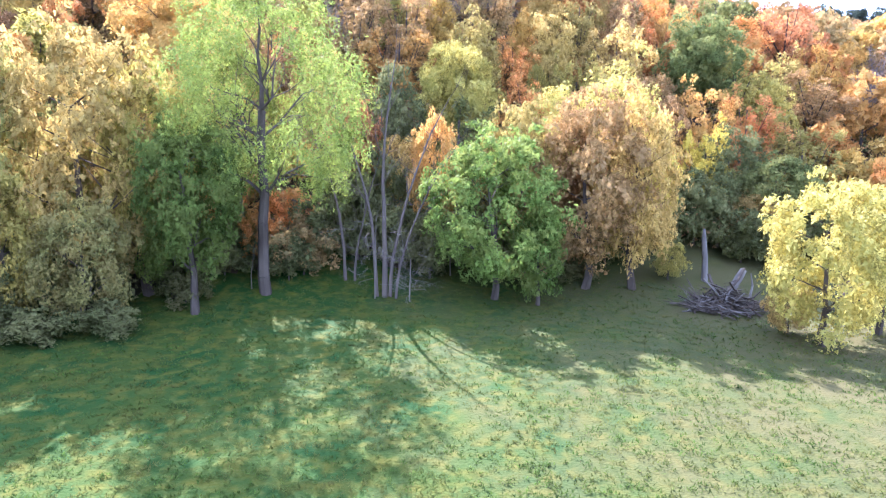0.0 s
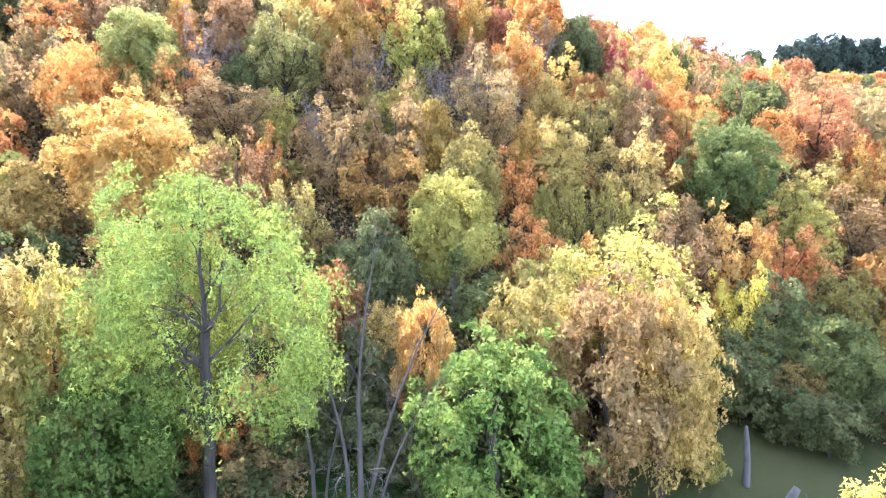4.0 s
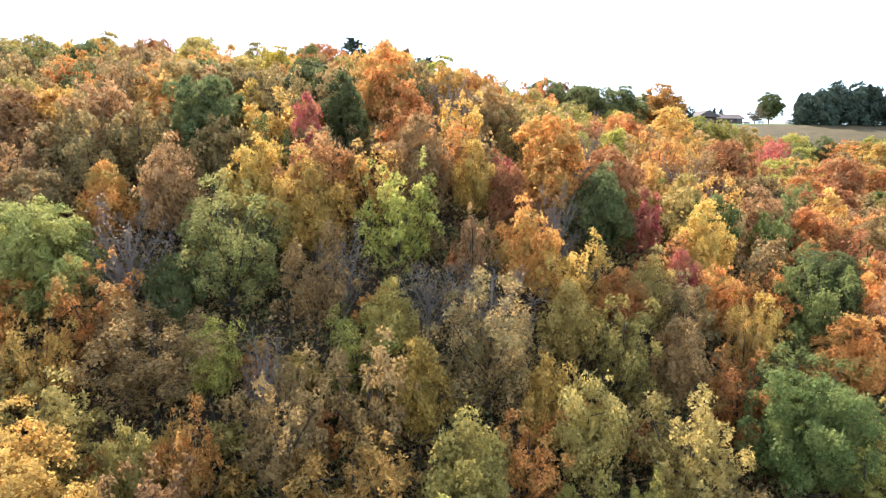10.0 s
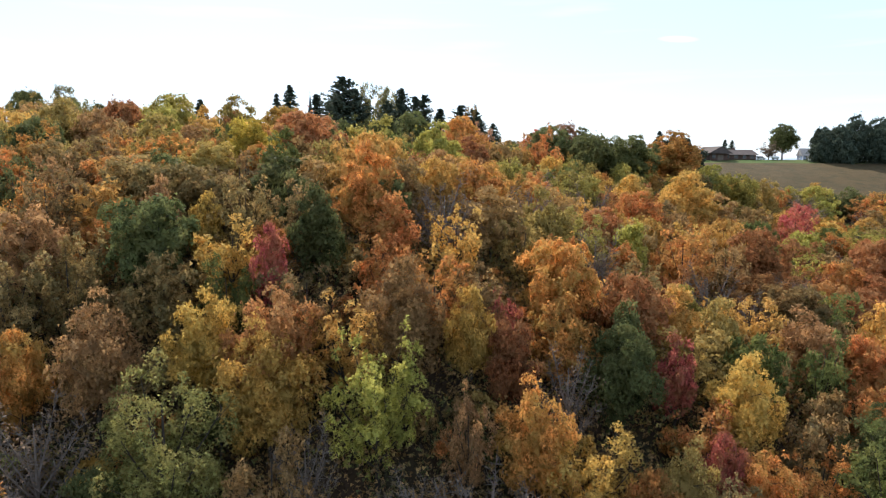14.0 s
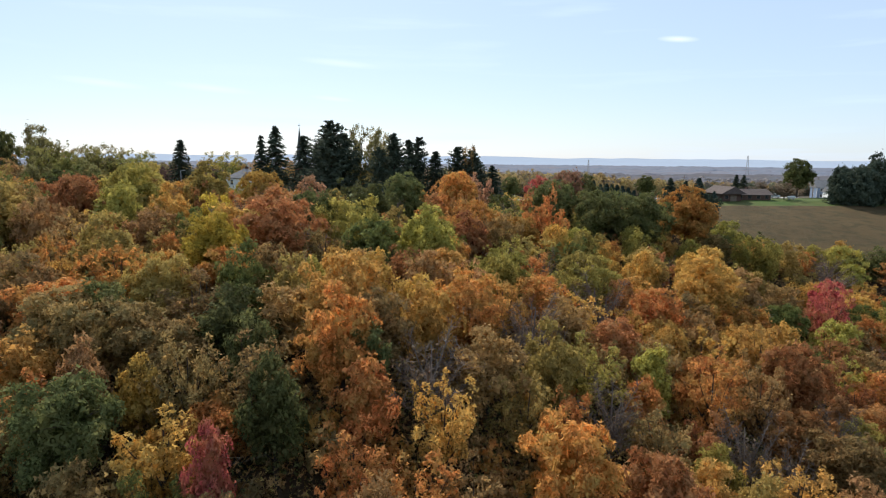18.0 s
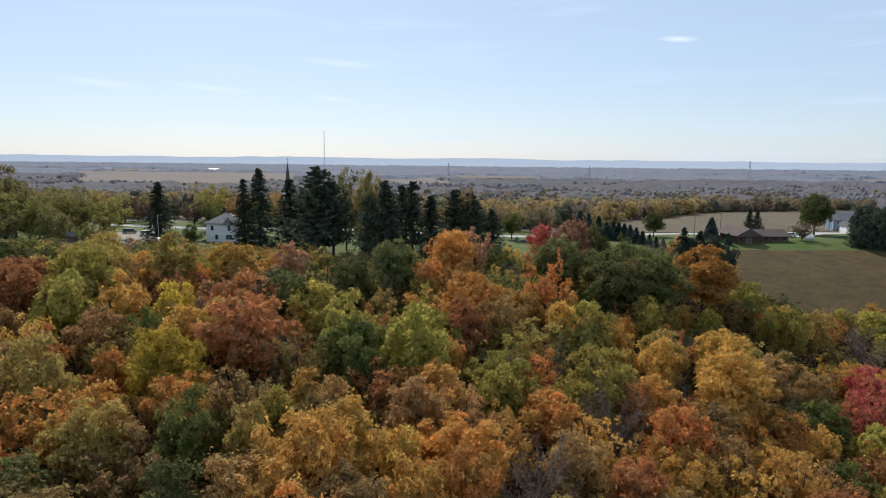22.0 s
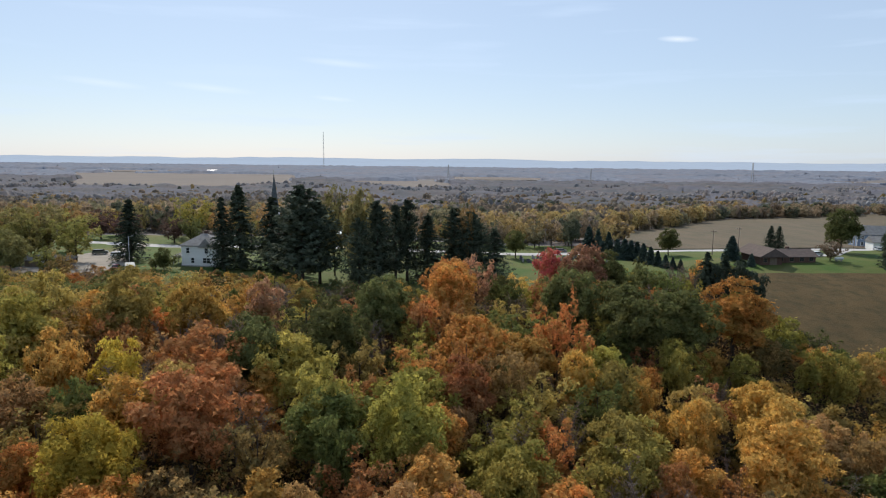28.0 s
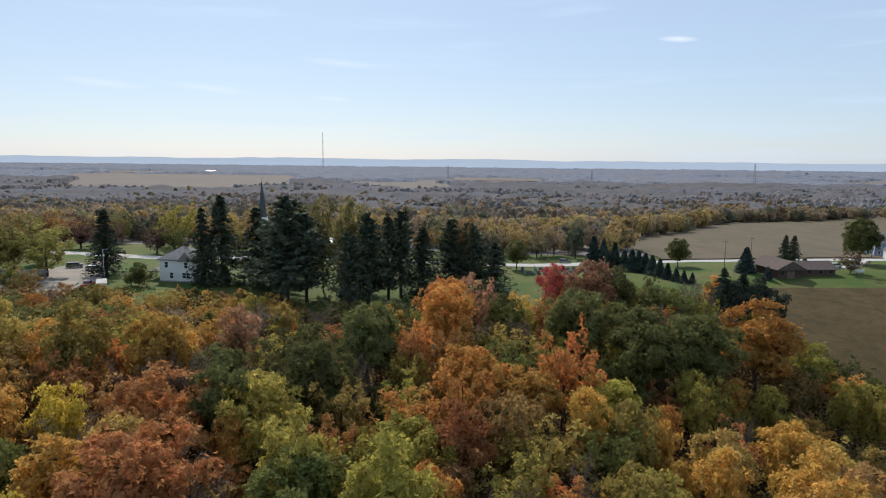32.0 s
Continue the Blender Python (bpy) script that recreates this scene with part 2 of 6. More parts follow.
# ---- ground ----
YK = [30, 42, 50, 60, 75, 90, 107, 118, 130, 150, 185, 215, 250, 275, 300, 312, 335, 360, 480, 700, 1200, 2500]
PROFILES = {
    -140: [0, 3, 8, 14, 24, 33, 43, 50, 55, 60, 65, 68, 69.5, 69.8, 70, 69.6, 68.8, 68, 60, 48, 40, 38],
    -80: [0, 2, 5, 10, 20, 29, 40, 47, 53, 59, 65, 68, 69.5, 69.5, 69.5, 69.2, 68.6, 68, 60, 48, 40, 38],
    -40: [0, 0.5, 2, 7, 17, 26, 38, 46, 52, 57, 62.5, 65.5, 67.5, 68.2, 69, 68.8, 68.4, 68, 60, 48, 40, 38],
    0: [0, 0, 0, 1.5, 11.5, 22, 37, 46, 53, 57, 58.8, 62.3, 65.2, 66, 67, 66.9, 66.7, 66.5, 59, 48, 40, 38],
    40: [0, 0, 0, 0, 3, 17, 27, 32, 36, 42, 47, 54, 60, 62.8, 65, 65, 65, 65, 59, 48, 40, 38],
    75: [0, 0, 0, 0, 3, 12.8, 22.1, 27.1, 31.1, 36.1, 42.5, 49, 59.5, 63.8, 65.8, 66.2, 65.6, 65, 59, 48, 40, 38],
    100: [0, 0, 0, 0, 3, 11, 20, 25, 29, 34, 39, 44, 56.5, 62.8, 66.8, 68.2, 67.2, 65, 59, 48, 40, 38],
    160: [0, 0, 0, 0, 3, 11, 20, 25, 29, 34, 39, 44, 56.5, 62.8, 67, 68.4, 68, 66, 59, 48, 40, 38],
}
XK = sorted(PROFILES)


def profile(x, y):
    x, y = np.broadcast_arrays(np.asarray(x, float), np.asarray(y, float))
    p = np.stack([np.interp(y, YK, PROFILES[k]) for k in XK], -1)
    f = np.interp(x, XK, np.arange(len(XK)))
    i = np.minimum(f.astype(int), len(XK) - 2)
    f = f - i
    return np.take_along_axis(p, i[..., None], -1)[..., 0] * (1 - f) + np.take_along_axis(p, (i + 1)[..., None], -1)[..., 0] * f


def ground(x, y):
    """Height of the land: a flat meadow, the wooded bluff, the high plain, then the valley beyond."""
    return sum(profile(x + a, y + b) for a, b in ((0, 0), (8, 0), (-8, 0), (0, 5), (0, -5))) / 5


def gz(x, y):
    return float(ground(x, y))


def meadow_end(x):
    return np.interp(x, [-60, -28, -14, 0, 15, 30, 45, 80], [37, 41, 52, 55, 56, 65, 66, 66])


def wood_end(x):
    return np.interp(x, [-130, -90, -60, -25, 0, 30, 60, 78, 84, 90, 200], [258, 256, 260, 257, 262, 270, 282, 285, 247, 245, 243])


def mesh_object(name, verts, faces, material, smooth=False):
    me = bpy.data.meshes.new(name)
    me.from_pydata([tuple(v) for v in verts], [], [tuple(f) for f in faces])
    me.materials.append(material)
    if smooth:
        me.shade_smooth()
    return new(name, me)


def spread(lo, hi, step, far):
    """Grid lines: even between lo and hi, then wider and wider out to far."""
    mid, out, s, p = list(np.arange(lo, hi + 0.1, step)), [], step, 0.0
    while p < far:
        s *= 1.35
        p += s
        out.append(p)
    return np.array([lo - v for v in out[::-1]] + mid + [mid[-1] + v for v in out])


gx, gy = spread(-130, 190, 3.2, 4500), spread(-30, 380, 3.2, 4500)
gx = np.unique(np.concatenate([gx, np.arange(-48, 56, 1.1)]))
gy = np.unique(np.concatenate([gy, np.arange(33, 78, 1.1)]))
GX, GY = np.meshgrid(gx, gy)
GZ = ground(GX, GY) + 0.10 * np.sin(GX * 0.31 + 1.3) * np.sin(GY * 0.27)
nx, ny = len(gx), len(gy)
quads = [(j * nx + i, j * nx + i + 1, (j + 1) * nx + i + 1, (j + 1) * nx + i) for j in range(ny - 1) for i in range(nx - 1)]
land = mesh_object("ground", np.stack([GX.ravel(), GY.ravel(), GZ.ravel()], 1), quads, MEADOW, True)
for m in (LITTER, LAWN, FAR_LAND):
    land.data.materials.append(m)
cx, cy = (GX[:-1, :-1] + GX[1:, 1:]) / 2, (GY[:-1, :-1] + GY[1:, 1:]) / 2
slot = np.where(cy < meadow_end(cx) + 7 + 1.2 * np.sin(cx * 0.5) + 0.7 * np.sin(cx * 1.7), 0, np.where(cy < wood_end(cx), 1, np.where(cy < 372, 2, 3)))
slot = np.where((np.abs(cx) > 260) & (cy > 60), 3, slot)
land.data.polygons.foreach_set("material_index", slot.ravel().astype(np.int32))
tagged(land, "rolling land from a green meadow up to a high plain", "ground", kind="structure")


def sheet(name, corners, material, label, lift=0.06, step=3.0):
    """A patch of ground cover draped over the land between four corners."""
    a, b, c, d = [np.array(p, float) for p in corners]
    nu = max(2, int(max(np.hypot(*(b - a)), np.hypot(*(c - d))) / step))
    nv = max(2, int(max(np.hypot(*(d - a)), np.hypot(*(c - b))) / step))
    v = []
    for j in range(nv + 1):
        for i in range(nu + 1):
            s, t = i / nu, j / nv
            p = (a * (1 - s) + b * s) * (1 - t) + (d * (1 - s) + c * s) * t
            v.append((p[0], p[1], gz(p[0], p[1]) + lift + 0.10 * math.sin(p[0] * 0.31 + 1.3) * math.sin(p[1] * 0.27)))
    f = [(j * (nu + 1) + i, j * (nu + 1) + i + 1, (j + 1) * (nu + 1) + i + 1, (j + 1) * (nu + 1) + i) for j in range(nv) for i in range(nu)]
    return tagged(mesh_object(name, v, f, material, True), label, name.split("_")[0], kind="structure")


def strip(name, line, width, material, label, lift=0.12):
    """A road or path along a line of points, draped over the land."""
    pts = []
    for (x0, y0), (x1, y1) in zip(line, line[1:]):
        k = max(1, int(math.hypot(x1 - x0, y1 - y0) / 4))
        pts += [(x0 + (x1 - x0) * i / k, y0 + (y1 - y0) * i / k) for i in range(k)]
    pts.append(line[-1])
    v = []
    for i, (x, y) in enumerate(pts):
        p, q = pts[max(0, i - 1)], pts[min(len(pts) - 1, i + 1)]
        d = math.hypot(q[0] - p[0], q[1] - p[1])
        ux, uy = -(q[1] - p[1]) / d * width / 2, (q[0] - p[0]) / d * width / 2
        for sx in (-1, 1):
            v.append((x + sx * ux, y + sx * uy, gz(x, y) + lift))
    f = [(2 * i, 2 * i + 2, 2 * i + 3, 2 * i + 1) for i in range(len(pts) - 1)]
    return tagged(mesh_object(name, v, f, material, True), label, "road", kind="structure")


sheet("field_1", [(86, 247), (200, 243), (200, 300), (87, 297.5)], HAY, "dry brown hay field below the brick ranch house", 0.25)
sheet("field_2", [(92, 358), (330, 372), (400, 560), (96, 440)], STUBBLE, "pale harvested crop field beyond the road", 0.5, 8)
sheet("field_9", [(96, 440), (400, 560), (470, 780), (245, 662)], STUBBLE, "far end of the harvested crop field", 0.5, 8)
strip("road", [(-420, 420), (-200, 356), (-125, 336), (-92, 328), (-40, 333), (32, 341), (60, 346), (101, 351), (160, 355), (420, 372)], 6.5, ROAD, "pale concrete country road past the churchyard")
sheet("parking_lot", [(-114, 269), (-82, 266), (-90, 297), (-108, 309)], GRAVEL, "pale gravel parking lot beside the white house", 0.2)
strip("driveway", [(-100, 305), (-104, 332)], 6.0, GRAVEL, "gravel drive from the lot to the road", 0.17)
strip("drive_right", [(134, 326), (148, 330), (168, 354)], 4.0, ROAD, "pale drive behind the ranch house", 0.17)

# ---- trees: shapes ----


def leaf_mesh(name, centres, normals, size, material, seed, tumble=0.8):
    """One mesh of many single leaf sprays: irregular triangles about the given places."""
    r = np.random.default_rng(seed)
    n = len(centres)
    nrm = normals + r.normal(0, tumble, (n, 3))
    nrm /= np.linalg.norm(nrm, axis=1, keepdims=True) + 1e-9
    t = np.cross(nrm, r.normal(0, 1, (n, 3)))
    t /= np.linalg.norm(t, axis=1, keepdims=True) + 1e-9
    b = np.cross(nrm, t)
    s = (size * r.uniform(0.6, 1.35, n))[:, None]
    v = np.empty((n, 3, 3))
    for k, ang in enumerate((0.2, 2.4, 4.3)):
        jit = r.uniform(-0.35, 0.35, n)[:, None]
        v[:, k] = centres + s * 0.72 * (np.cos(ang + jit) * t + np.sin(ang + jit) * b)
    me = bpy.data.meshes.new(name)
    me.vertices.add(3 * n)
    me.vertices.foreach_set("co", v.ravel())
    me.loops.add(3 * n)
    me.loops.foreach_set("vertex_index", np.arange(3 * n, dtype=np.int32))
    me.polygons.add(n)
    me.polygons.foreach_set("loop_start", np.arange(0, 3 * n, 3, dtype=np.int32))
    me.polygons.foreach_set("loop_total", np.full(n, 3, np.int32))
    me.update(calc_edges=True)
    me.materials.append(material)
    return me


def unit(v):
    return v / (np.linalg.norm(v, axis=-1, keepdims=True) + 1e-9)


def crown_mesh(name, seed, n, leaf, limbs=15, per=5, blob=(0.12, 0.26), low=-0.7, taper=0.0, loose=0.2, droop=0.0, heart=True):
    """A crown of radius about 1: tufts of leaves about the ends of limbs, with gaps between; taper narrows it towards the top."""
    r = np.random.default_rng(seed)
    z = np.linspace(low, 0.97, limbs) + r.uniform(-0.06, 0.06, limbs)
    ang = np.arange(limbs) * 2.39996 + r.uniform(-0.45, 0.45, limbs)
    w = np.sqrt(np.clip(1 - z * z, 0.03, 1)) * (1 - taper * np.clip((z + 0.3) / 1.3, 0, 1))
    reach = r.uniform(0.6, 1.04, limbs)
    tip = np.stack([w * np.cos(ang) * reach, w * np.sin(ang) * reach, z * r.uniform(0.72, 0.98, limbs)], 1)
    c = np.repeat(tip, per, 0)
    c = c * r.uniform(0.72, 1.0, (limbs * per, 1)) + r.normal(0, 0.10, (limbs * per, 3)) * np.array([1, 1, 0.8])
    rad = r.uniform(*blob, limbs * per)
    k = r.choice(len(c), n, p=rad**2 / np.sum(rad**2))
    out = unit(c[k] + np.array([0, 0, 0.15]))
    d = unit(unit(r.normal(0, 1, (n, 3))) + 0.7 * out + np.array([0, 0, 0.4]))
    p = c[k] + d * rad[k][:, None] * (r.uniform(0.6, 1.1, n) ** 0.6 + r.exponential(loose, n))[:, None] * np.array([1, 1, 0.9])
    if droop:
        p[:, 2] -= droop * np.clip(np.hypot(p[:, 0], p[:, 1]) - 0.35, 0, 1) * r.uniform(0.2, 1.2, n)
    # the dense heart of the crown
    m = n // 7
    q = unit(r.normal(0, 1, (m, 3))) * r.uniform(0.1, 0.62, (m, 1)) * np.array([1, 1, 1.1]) + np.array([0, 0, -0.08])
    if taper:
        q[:, :2] *= np.clip(0.95 - 0.5 * q[:, 2:], 0.3, 1.2)
    size = np.concatenate([np.full(n, leaf), np.full(m, 0.22 if heart else 0.0001)])
    return leaf_mesh(name, np.concatenate([p, q]), np.concatenate([d + np.array([0, 0, 0.25]), q]), size, LEAF["gold"], seed + 1)


def tube(v, f, p0, p1, r0, r1, sides=4):
    """Adds a tapered limb from p0 to p1 to the lists v and f."""
    p0, p1 = np.array(p0, float), np.array(p1, float)
    a = unit(p1 - p0)
    u = unit(np.cross(a, [0.3, 0.9, 0.1] if abs(a[2]) > 0.5 else [0, 0, 1.0]))
    w = np.cross(a, u)
    s = len(v)
    for p, q in ((p0, r0), (p1, r1)):
        for k in range(sides):
            t = 2 * math.pi * k / sides
            v.append(p + q * (math.cos(t) * u + math.sin(t) * w))
    f.extend((s + k, s + (k + 1) % sides, s + sides + (k + 1) % sides, s + sides + k) for k in range(sides))
    f.append(tuple(s + sides + k for k in range(sides)))


def branch(v, f, r, p, d, length, rad, depth, bend=0.25, kids=(2, 4), spread_by=0.65, up=0.25):
    """Limbs that fork again and again into twigs."""
    segs = 3 if depth > 1 else 2
    for s in range(segs):
        q = p + d * length / segs
        r1 = rad * (1 - 0.28)
        tube(v, f, p, q, rad, r1, 5 if depth > 2 else 3)
        p, rad = q, r1
        d = unit(d + r.normal(0, bend, 3) + np.array([0, 0, up * 0.3]))
        if depth > 0 and s >= (0 if depth < 3 else 1):
            for _ in range(r.integers(*kids)):
                k = unit(d + r.normal(0, spread_by, 3) + np.array([0, 0, up]))
                branch(v, f, r, p, k, length * r.uniform(0.45, 0.7), rad * 0.55, depth - 1, bend, kids, spread_by, up)


def skeleton_mesh(name, seed, material, depth=3, lean=(0, 0, 1), first=0.32, rad=0.022, kids=(1, 3), up=0.25, spread_by=0.6):
    """A whole leafless tree about 1 high."""
    r = np.random.default_rng(seed)
    v, f = [], []
    tube(v, f, (0, 0, -0.03), (0, 0, 0.02), rad * 1.7, rad * 1.15, 6)
    branch(v, f, r, np.array([0, 0, 0.0]), unit(np.array(lean, float)), first * 1.6, rad * 1.15, depth, 0.14, kids, spread_by, up)
    me = bpy.data.meshes.new(name)
    me.from_pydata([tuple(p) for p in v], [], f)
    me.materials.append(material)
    return me


def willow_mesh(name, seed, material):
    """A stout trunk about 0.6 high that parts into crooked spreading limbs; the whole about 1 high."""
    r = np.random.default_rng(seed)
    v, f = [], []
    p, rad = np.array([0, 0, -0.03]), 0.022
    for s in range(7):
        q = p + np.array([r.normal(0, 0.006), r.normal(0, 0.006), 0.1])
        tube(v, f, p, q, rad, rad * 0.92, 8)
        p, rad = q, rad * 0.92
        if s >= 3:
            for k in range(3):
                a = 2.1 * k + 0.7 * s + r.uniform(-0.3, 0.3)
                d = unit(np.array([math.cos(a), math.sin(a), r.uniform(0.35, 1.1)]))
                branch(v, f, r, p, d, r.uniform(0.17, 0.24), rad * 0.5, 2, 0.32, (1, 3), 0.6, 0.15)
    branch(v, f, r, p, np.array([0.05, 0, 1.0]), 0.28, rad * 0.8, 2, 0.2, (1, 3), 0.6, 0.3)
    me = bpy.data.meshes.new(name)
    me.from_pydata([tuple(q) for q in v], [], f)
    me.materials.append(material)
    return me


def trunk_mesh(name, seed, material, limbs=2):
    """A trunk about 1 high that parts into limbs inside the crown."""
    r = np.random.default_rng(seed)
    v, f = [], []
    p, rad = np.array([0, 0, -0.05]), 0.026
    for s in range(6):
        q = p + np.array([r.normal(0, 0.012), r.normal(0, 0.012), 0.16])
        tube(v, f, p, q, rad, rad * 0.8, 5)
        p, rad = q, rad * 0.8
        if s > 0:
            for _ in range(limbs):
                t = r.uniform(0, 6.28)
                e = p + np.array([math.cos(t), math.sin(t), r.uniform(0.5, 1.1)]) * r.uniform(0.14, 0.24)
                tube(v, f, p, e, rad * 0.55, rad * 0.2, 3)
                for _ in range(2 if limbs > 1 else 0):
                    tube(v, f, p + (e - p) * 0.6, e + r.normal(0, 0.07, 3), rad * 0.25, rad * 0.1, 3)
    me = bpy.data.meshes.new(name)
    me.from_pydata([tuple(q) for q in v], [], f)
    me.materials.append(material)
    return me


def needle_mesh(name, seed, whorls, arms, sprays, leaf, width=0.24, droop=0.35, gap=0.1, ragged=0.2, power=0.8):
    """A conifer's boughs about 1 high: whorls of drooping arms set with sprays."""
    r = np.random.default_rng(seed)
    p, d = [], []
    for w in range(whorls):
        t = (w + r.uniform(-0.3, 0.3)) / whorls
        z = gap + (1 - gap) * max(t, 0)
        reach = width * max(1 - t, 0) ** power + 0.012
        for a in range(arms):
            ang = r.uniform(0, 6.283)
            ln = reach * r.uniform(1 - ragged, 1 + ragged * 0.6)
            za = z + r.uniform(-0.6, 0.6) / whorls
            s = r.uniform(0.1, 1.0, sprays)
            q = np.stack([np.cos(ang) * ln * s, np.sin(ang) * ln * s, za - droop * ln * s**1.4 + 0.16 * ln * s**3], 1)
            q += r.normal(0, 0.12, (sprays, 3)) * ln * np.array([0.5, 0.5, 0.42]) * (1.1 - s * 0.6)[:, None]
            p.append(q)
            d.append(np.tile([math.cos(ang) * 0.4, math.sin(ang) * 0.4, 0.8], (sprays, 1)))
    return leaf_mesh(name, np.concatenate(p), np.concatenate(d), leaf, LEAF["needles"], seed + 1)


def pole_mesh(name, material, rad=0.02, top=0.97):
    v, f = [], []
    tube(v, f, (0, 0, -0.05), (0, 0, 0.5), rad, rad * 0.6, 6)
    tube(v, f, (0, 0, 0.5), (0, 0, top), rad * 0.6, rad * 0.12, 5)
    me = bpy.data.meshes.new(name)
    me.from_pydata([tuple(q) for q in v], [], f)
    me.materials.append(material)
    return me


ASPECT = 2.6


def broom_tree(name, seed, n, leaf, limbs=13, material=None, spread_at=0.62, loose=0.06, twigs=0):
    """A tree of radius 1 and height ASPECT: rising limbs that carry leaf sprays along most of their length. Returns limbs and leaves."""
    r = np.random.default_rng(seed)
    v, f, cs, rs = [], [], [], []
    tube(v, f, (0, 0, -0.1), (0, 0, 0.35 * ASPECT), 0.055, 0.04, 6)
    tube(v, f, (0, 0, 0.35 * ASPECT), (r.normal(0, 0.04), r.normal(0, 0.04), 0.86 * ASPECT), 0.04, 0.012, 5)
    for k in range(limbs):
        u = (k + 0.5) / limbs
        ang = k * 2.39996 + r.uniform(-0.5, 0.5)
        zt = 0.40 + 0.58 * u + r.uniform(-0.06, 0.04)
        w = math.sqrt(max(0.04, 1 - ((zt - spread_at) / (0.46 if zt > spread_at else 0.75)) ** 2)) * r.uniform(0.62, 1.05)
        tip = np.array([w * math.cos(ang), w * math.sin(ang), zt * ASPECT])
        p0 = np.array([0, 0, ASPECT * (0.12 + 0.42 * u * r.uniform(0.6, 1.0))])
        mid = np.array([tip[0] * 0.55, tip[1] * 0.55, p0[2] + (tip[2] - p0[2]) * 0.42])
        line = [p0 * (1 - t) ** 2 + 2 * mid * t * (1 - t) + tip * t * t for t in (0, 0.35, 0.7, 1)]
        for a, b, ra, rb in zip(line, line[1:], (0.024, 0.018, 0.011), (0.018, 0.011, 0.004)):
            tube(v, f, a, b, ra, rb, 4)
        for t in np.linspace(0.22, 1.0, 7):
            c = p0 * (1 - t) ** 2 + 2 * mid * t * (1 - t) + tip * t * t
            for _ in range(2):
                side = r.normal(0, 0.13, 3) * (0.5 + 0.7 * t)
                cs.append(c + side)
                rs.append(r.uniform(0.08, 0.17) * (0.7 + 0.5 * t))
            tube(v, f, c, c + side * 1.3, 0.007, 0.002, 3)
            for _ in range(twigs):
                e = unit(r.normal(0, 1, 3) + np.array([0.6 * tip[0], 0.6 * tip[1], 1.0])) * r.uniform(0.12, 0.3)
                tube(v, f, c, c + e, 0.008, 0.003, 3)
                tube(v, f, c + e * 0.5, c + e * 0.5 + r.normal(0, 0.08, 3) + np.array([0, 0, 0.06]), 0.005, 0.002, 3)
    c, rad = np.array(cs), np.array(rs)
    k = r.choice(len(c), n, p=rad**2 / np.sum(rad**2))
    out = unit(c[k] * np.array([1, 1, 0]) + np.array([0, 0, 0.25]))
    d = unit(unit(r.normal(0, 1, (n, 3))) + 0.45 * out + np.array([0, 0, 0.35]))
    p = c[k] + d * rad[k][:, None] * (r.uniform(0.3, 1.1, n) ** 0.6 + r.exponential(loose, n))[:, None]
    # sprays reach up along the twigs
    p[:, 2] += np.abs(r.normal(0, 0.05, n))
    wood = bpy.data.meshes.new("limbs")
    wood.from_pydata([tuple(q) for q in v], [], f)
    wood.materials.append(material or BARK)
    return wood, leaf_mesh(name, p, d + np.array([0, 0, 0.2]), leaf, LEAF["gold"], seed + 1)


BROOMS = {
    "fine": [broom_tree("feathery_crown", 301 + 2 * k, 6500, 0.068, 12 + k % 3) for k in range(6)],
    "round": [broom_tree("feathery_crown", 331 + 2 * k, 3300, 0.095, 12 + k % 4) for k in range(6)],
    "high": [broom_tree("feathery_crown", 361 + 2 * k, 2600, 0.105, 11 + k % 4, None, 0.6) for k in range(6)],
    "sparse": [broom_tree("thin_crown", 381 + 2 * k, 1000, 0.05, 15, TWIG_BARK, 0.62, 0.15, 5) for k in range(4)],
    "full": [broom_tree("feathery_crown", 391 + 2 * k, 17000, 0.043, 20, None, 0.6) for k in range(2)],
}
CROWNS = {
    "round": [crown_mesh("round_crown", 11 + k, 3300, 0.100, 16 + k, low=-0.85) for k in range(7)],
    "fine": [crown_mesh("fine_crown", 201 + k, 6800, 0.068, 20 + k, low=-0.85) for k in range(5)],
    "tall": [crown_mesh("tall_crown", 31 + k, 3300, 0.100, 17, taper=0.5, low=-0.85) for k in range(4)],
    "big": [crown_mesh("wide_crown", 51 + k, 5200, 0.084, 26, blob=(0.10, 0.20)) for k in range(4)],
    "high": [crown_mesh("upper_crown", 91 + k, 2700, 0.102, 15 + k, low=-0.9) for k in range(6)],
    "full": [crown_mesh("full_crown", 221 + k, 20000, 0.043, 34, 7, blob=(0.08, 0.17), low=-0.85) for k in range(3)],
    "distant": [crown_mesh("distant_crown", 211 + k, 700, 0.19, 15 + k, low=-0.9) for k in range(4)],
    "low": [crown_mesh("shrub_crown", 65 + k, 470, 0.245, 12) for k in range(3)],
    "bushy": [crown_mesh("bushy_crown", 241 + k, 3000, 0.10, 16) for k in range(3)],
    "edge": [crown_mesh("plain_crown", 61 + k, 800, 0.218, 14) for k in range(3)],
    "weeping": [crown_mesh("drooping_crown", 71 + k, 31000, 0.031, 52, 5, blob=(0.06, 0.14), droop=0.25, low=-0.75, loose=0.3, heart=False) for k in range(2)],
    "near": [crown_mesh("leafy_crown", 81 + k, 12500, 0.054, 48, 8, blob=(0.07, 0.15), low=-0.9, heart=False) for k in range(4)],
}
TRUNKS = [trunk_mesh("trunk", 101 + k, BARK) for k in range(4)]
STEMS = [trunk_mesh("trunk", 111 + k, BARK, 1) for k in range(2)]
BOUGHS = [willow_mesh("limbs", 127 + k, BARK) for k in range(2)]
SPRUCES = [needle_mesh("needles", 141 + k, 34, 8, 24, 0.022, 0.21 + 0.02 * k, 0.5, 0.05, 0.3) for k in range(3)]
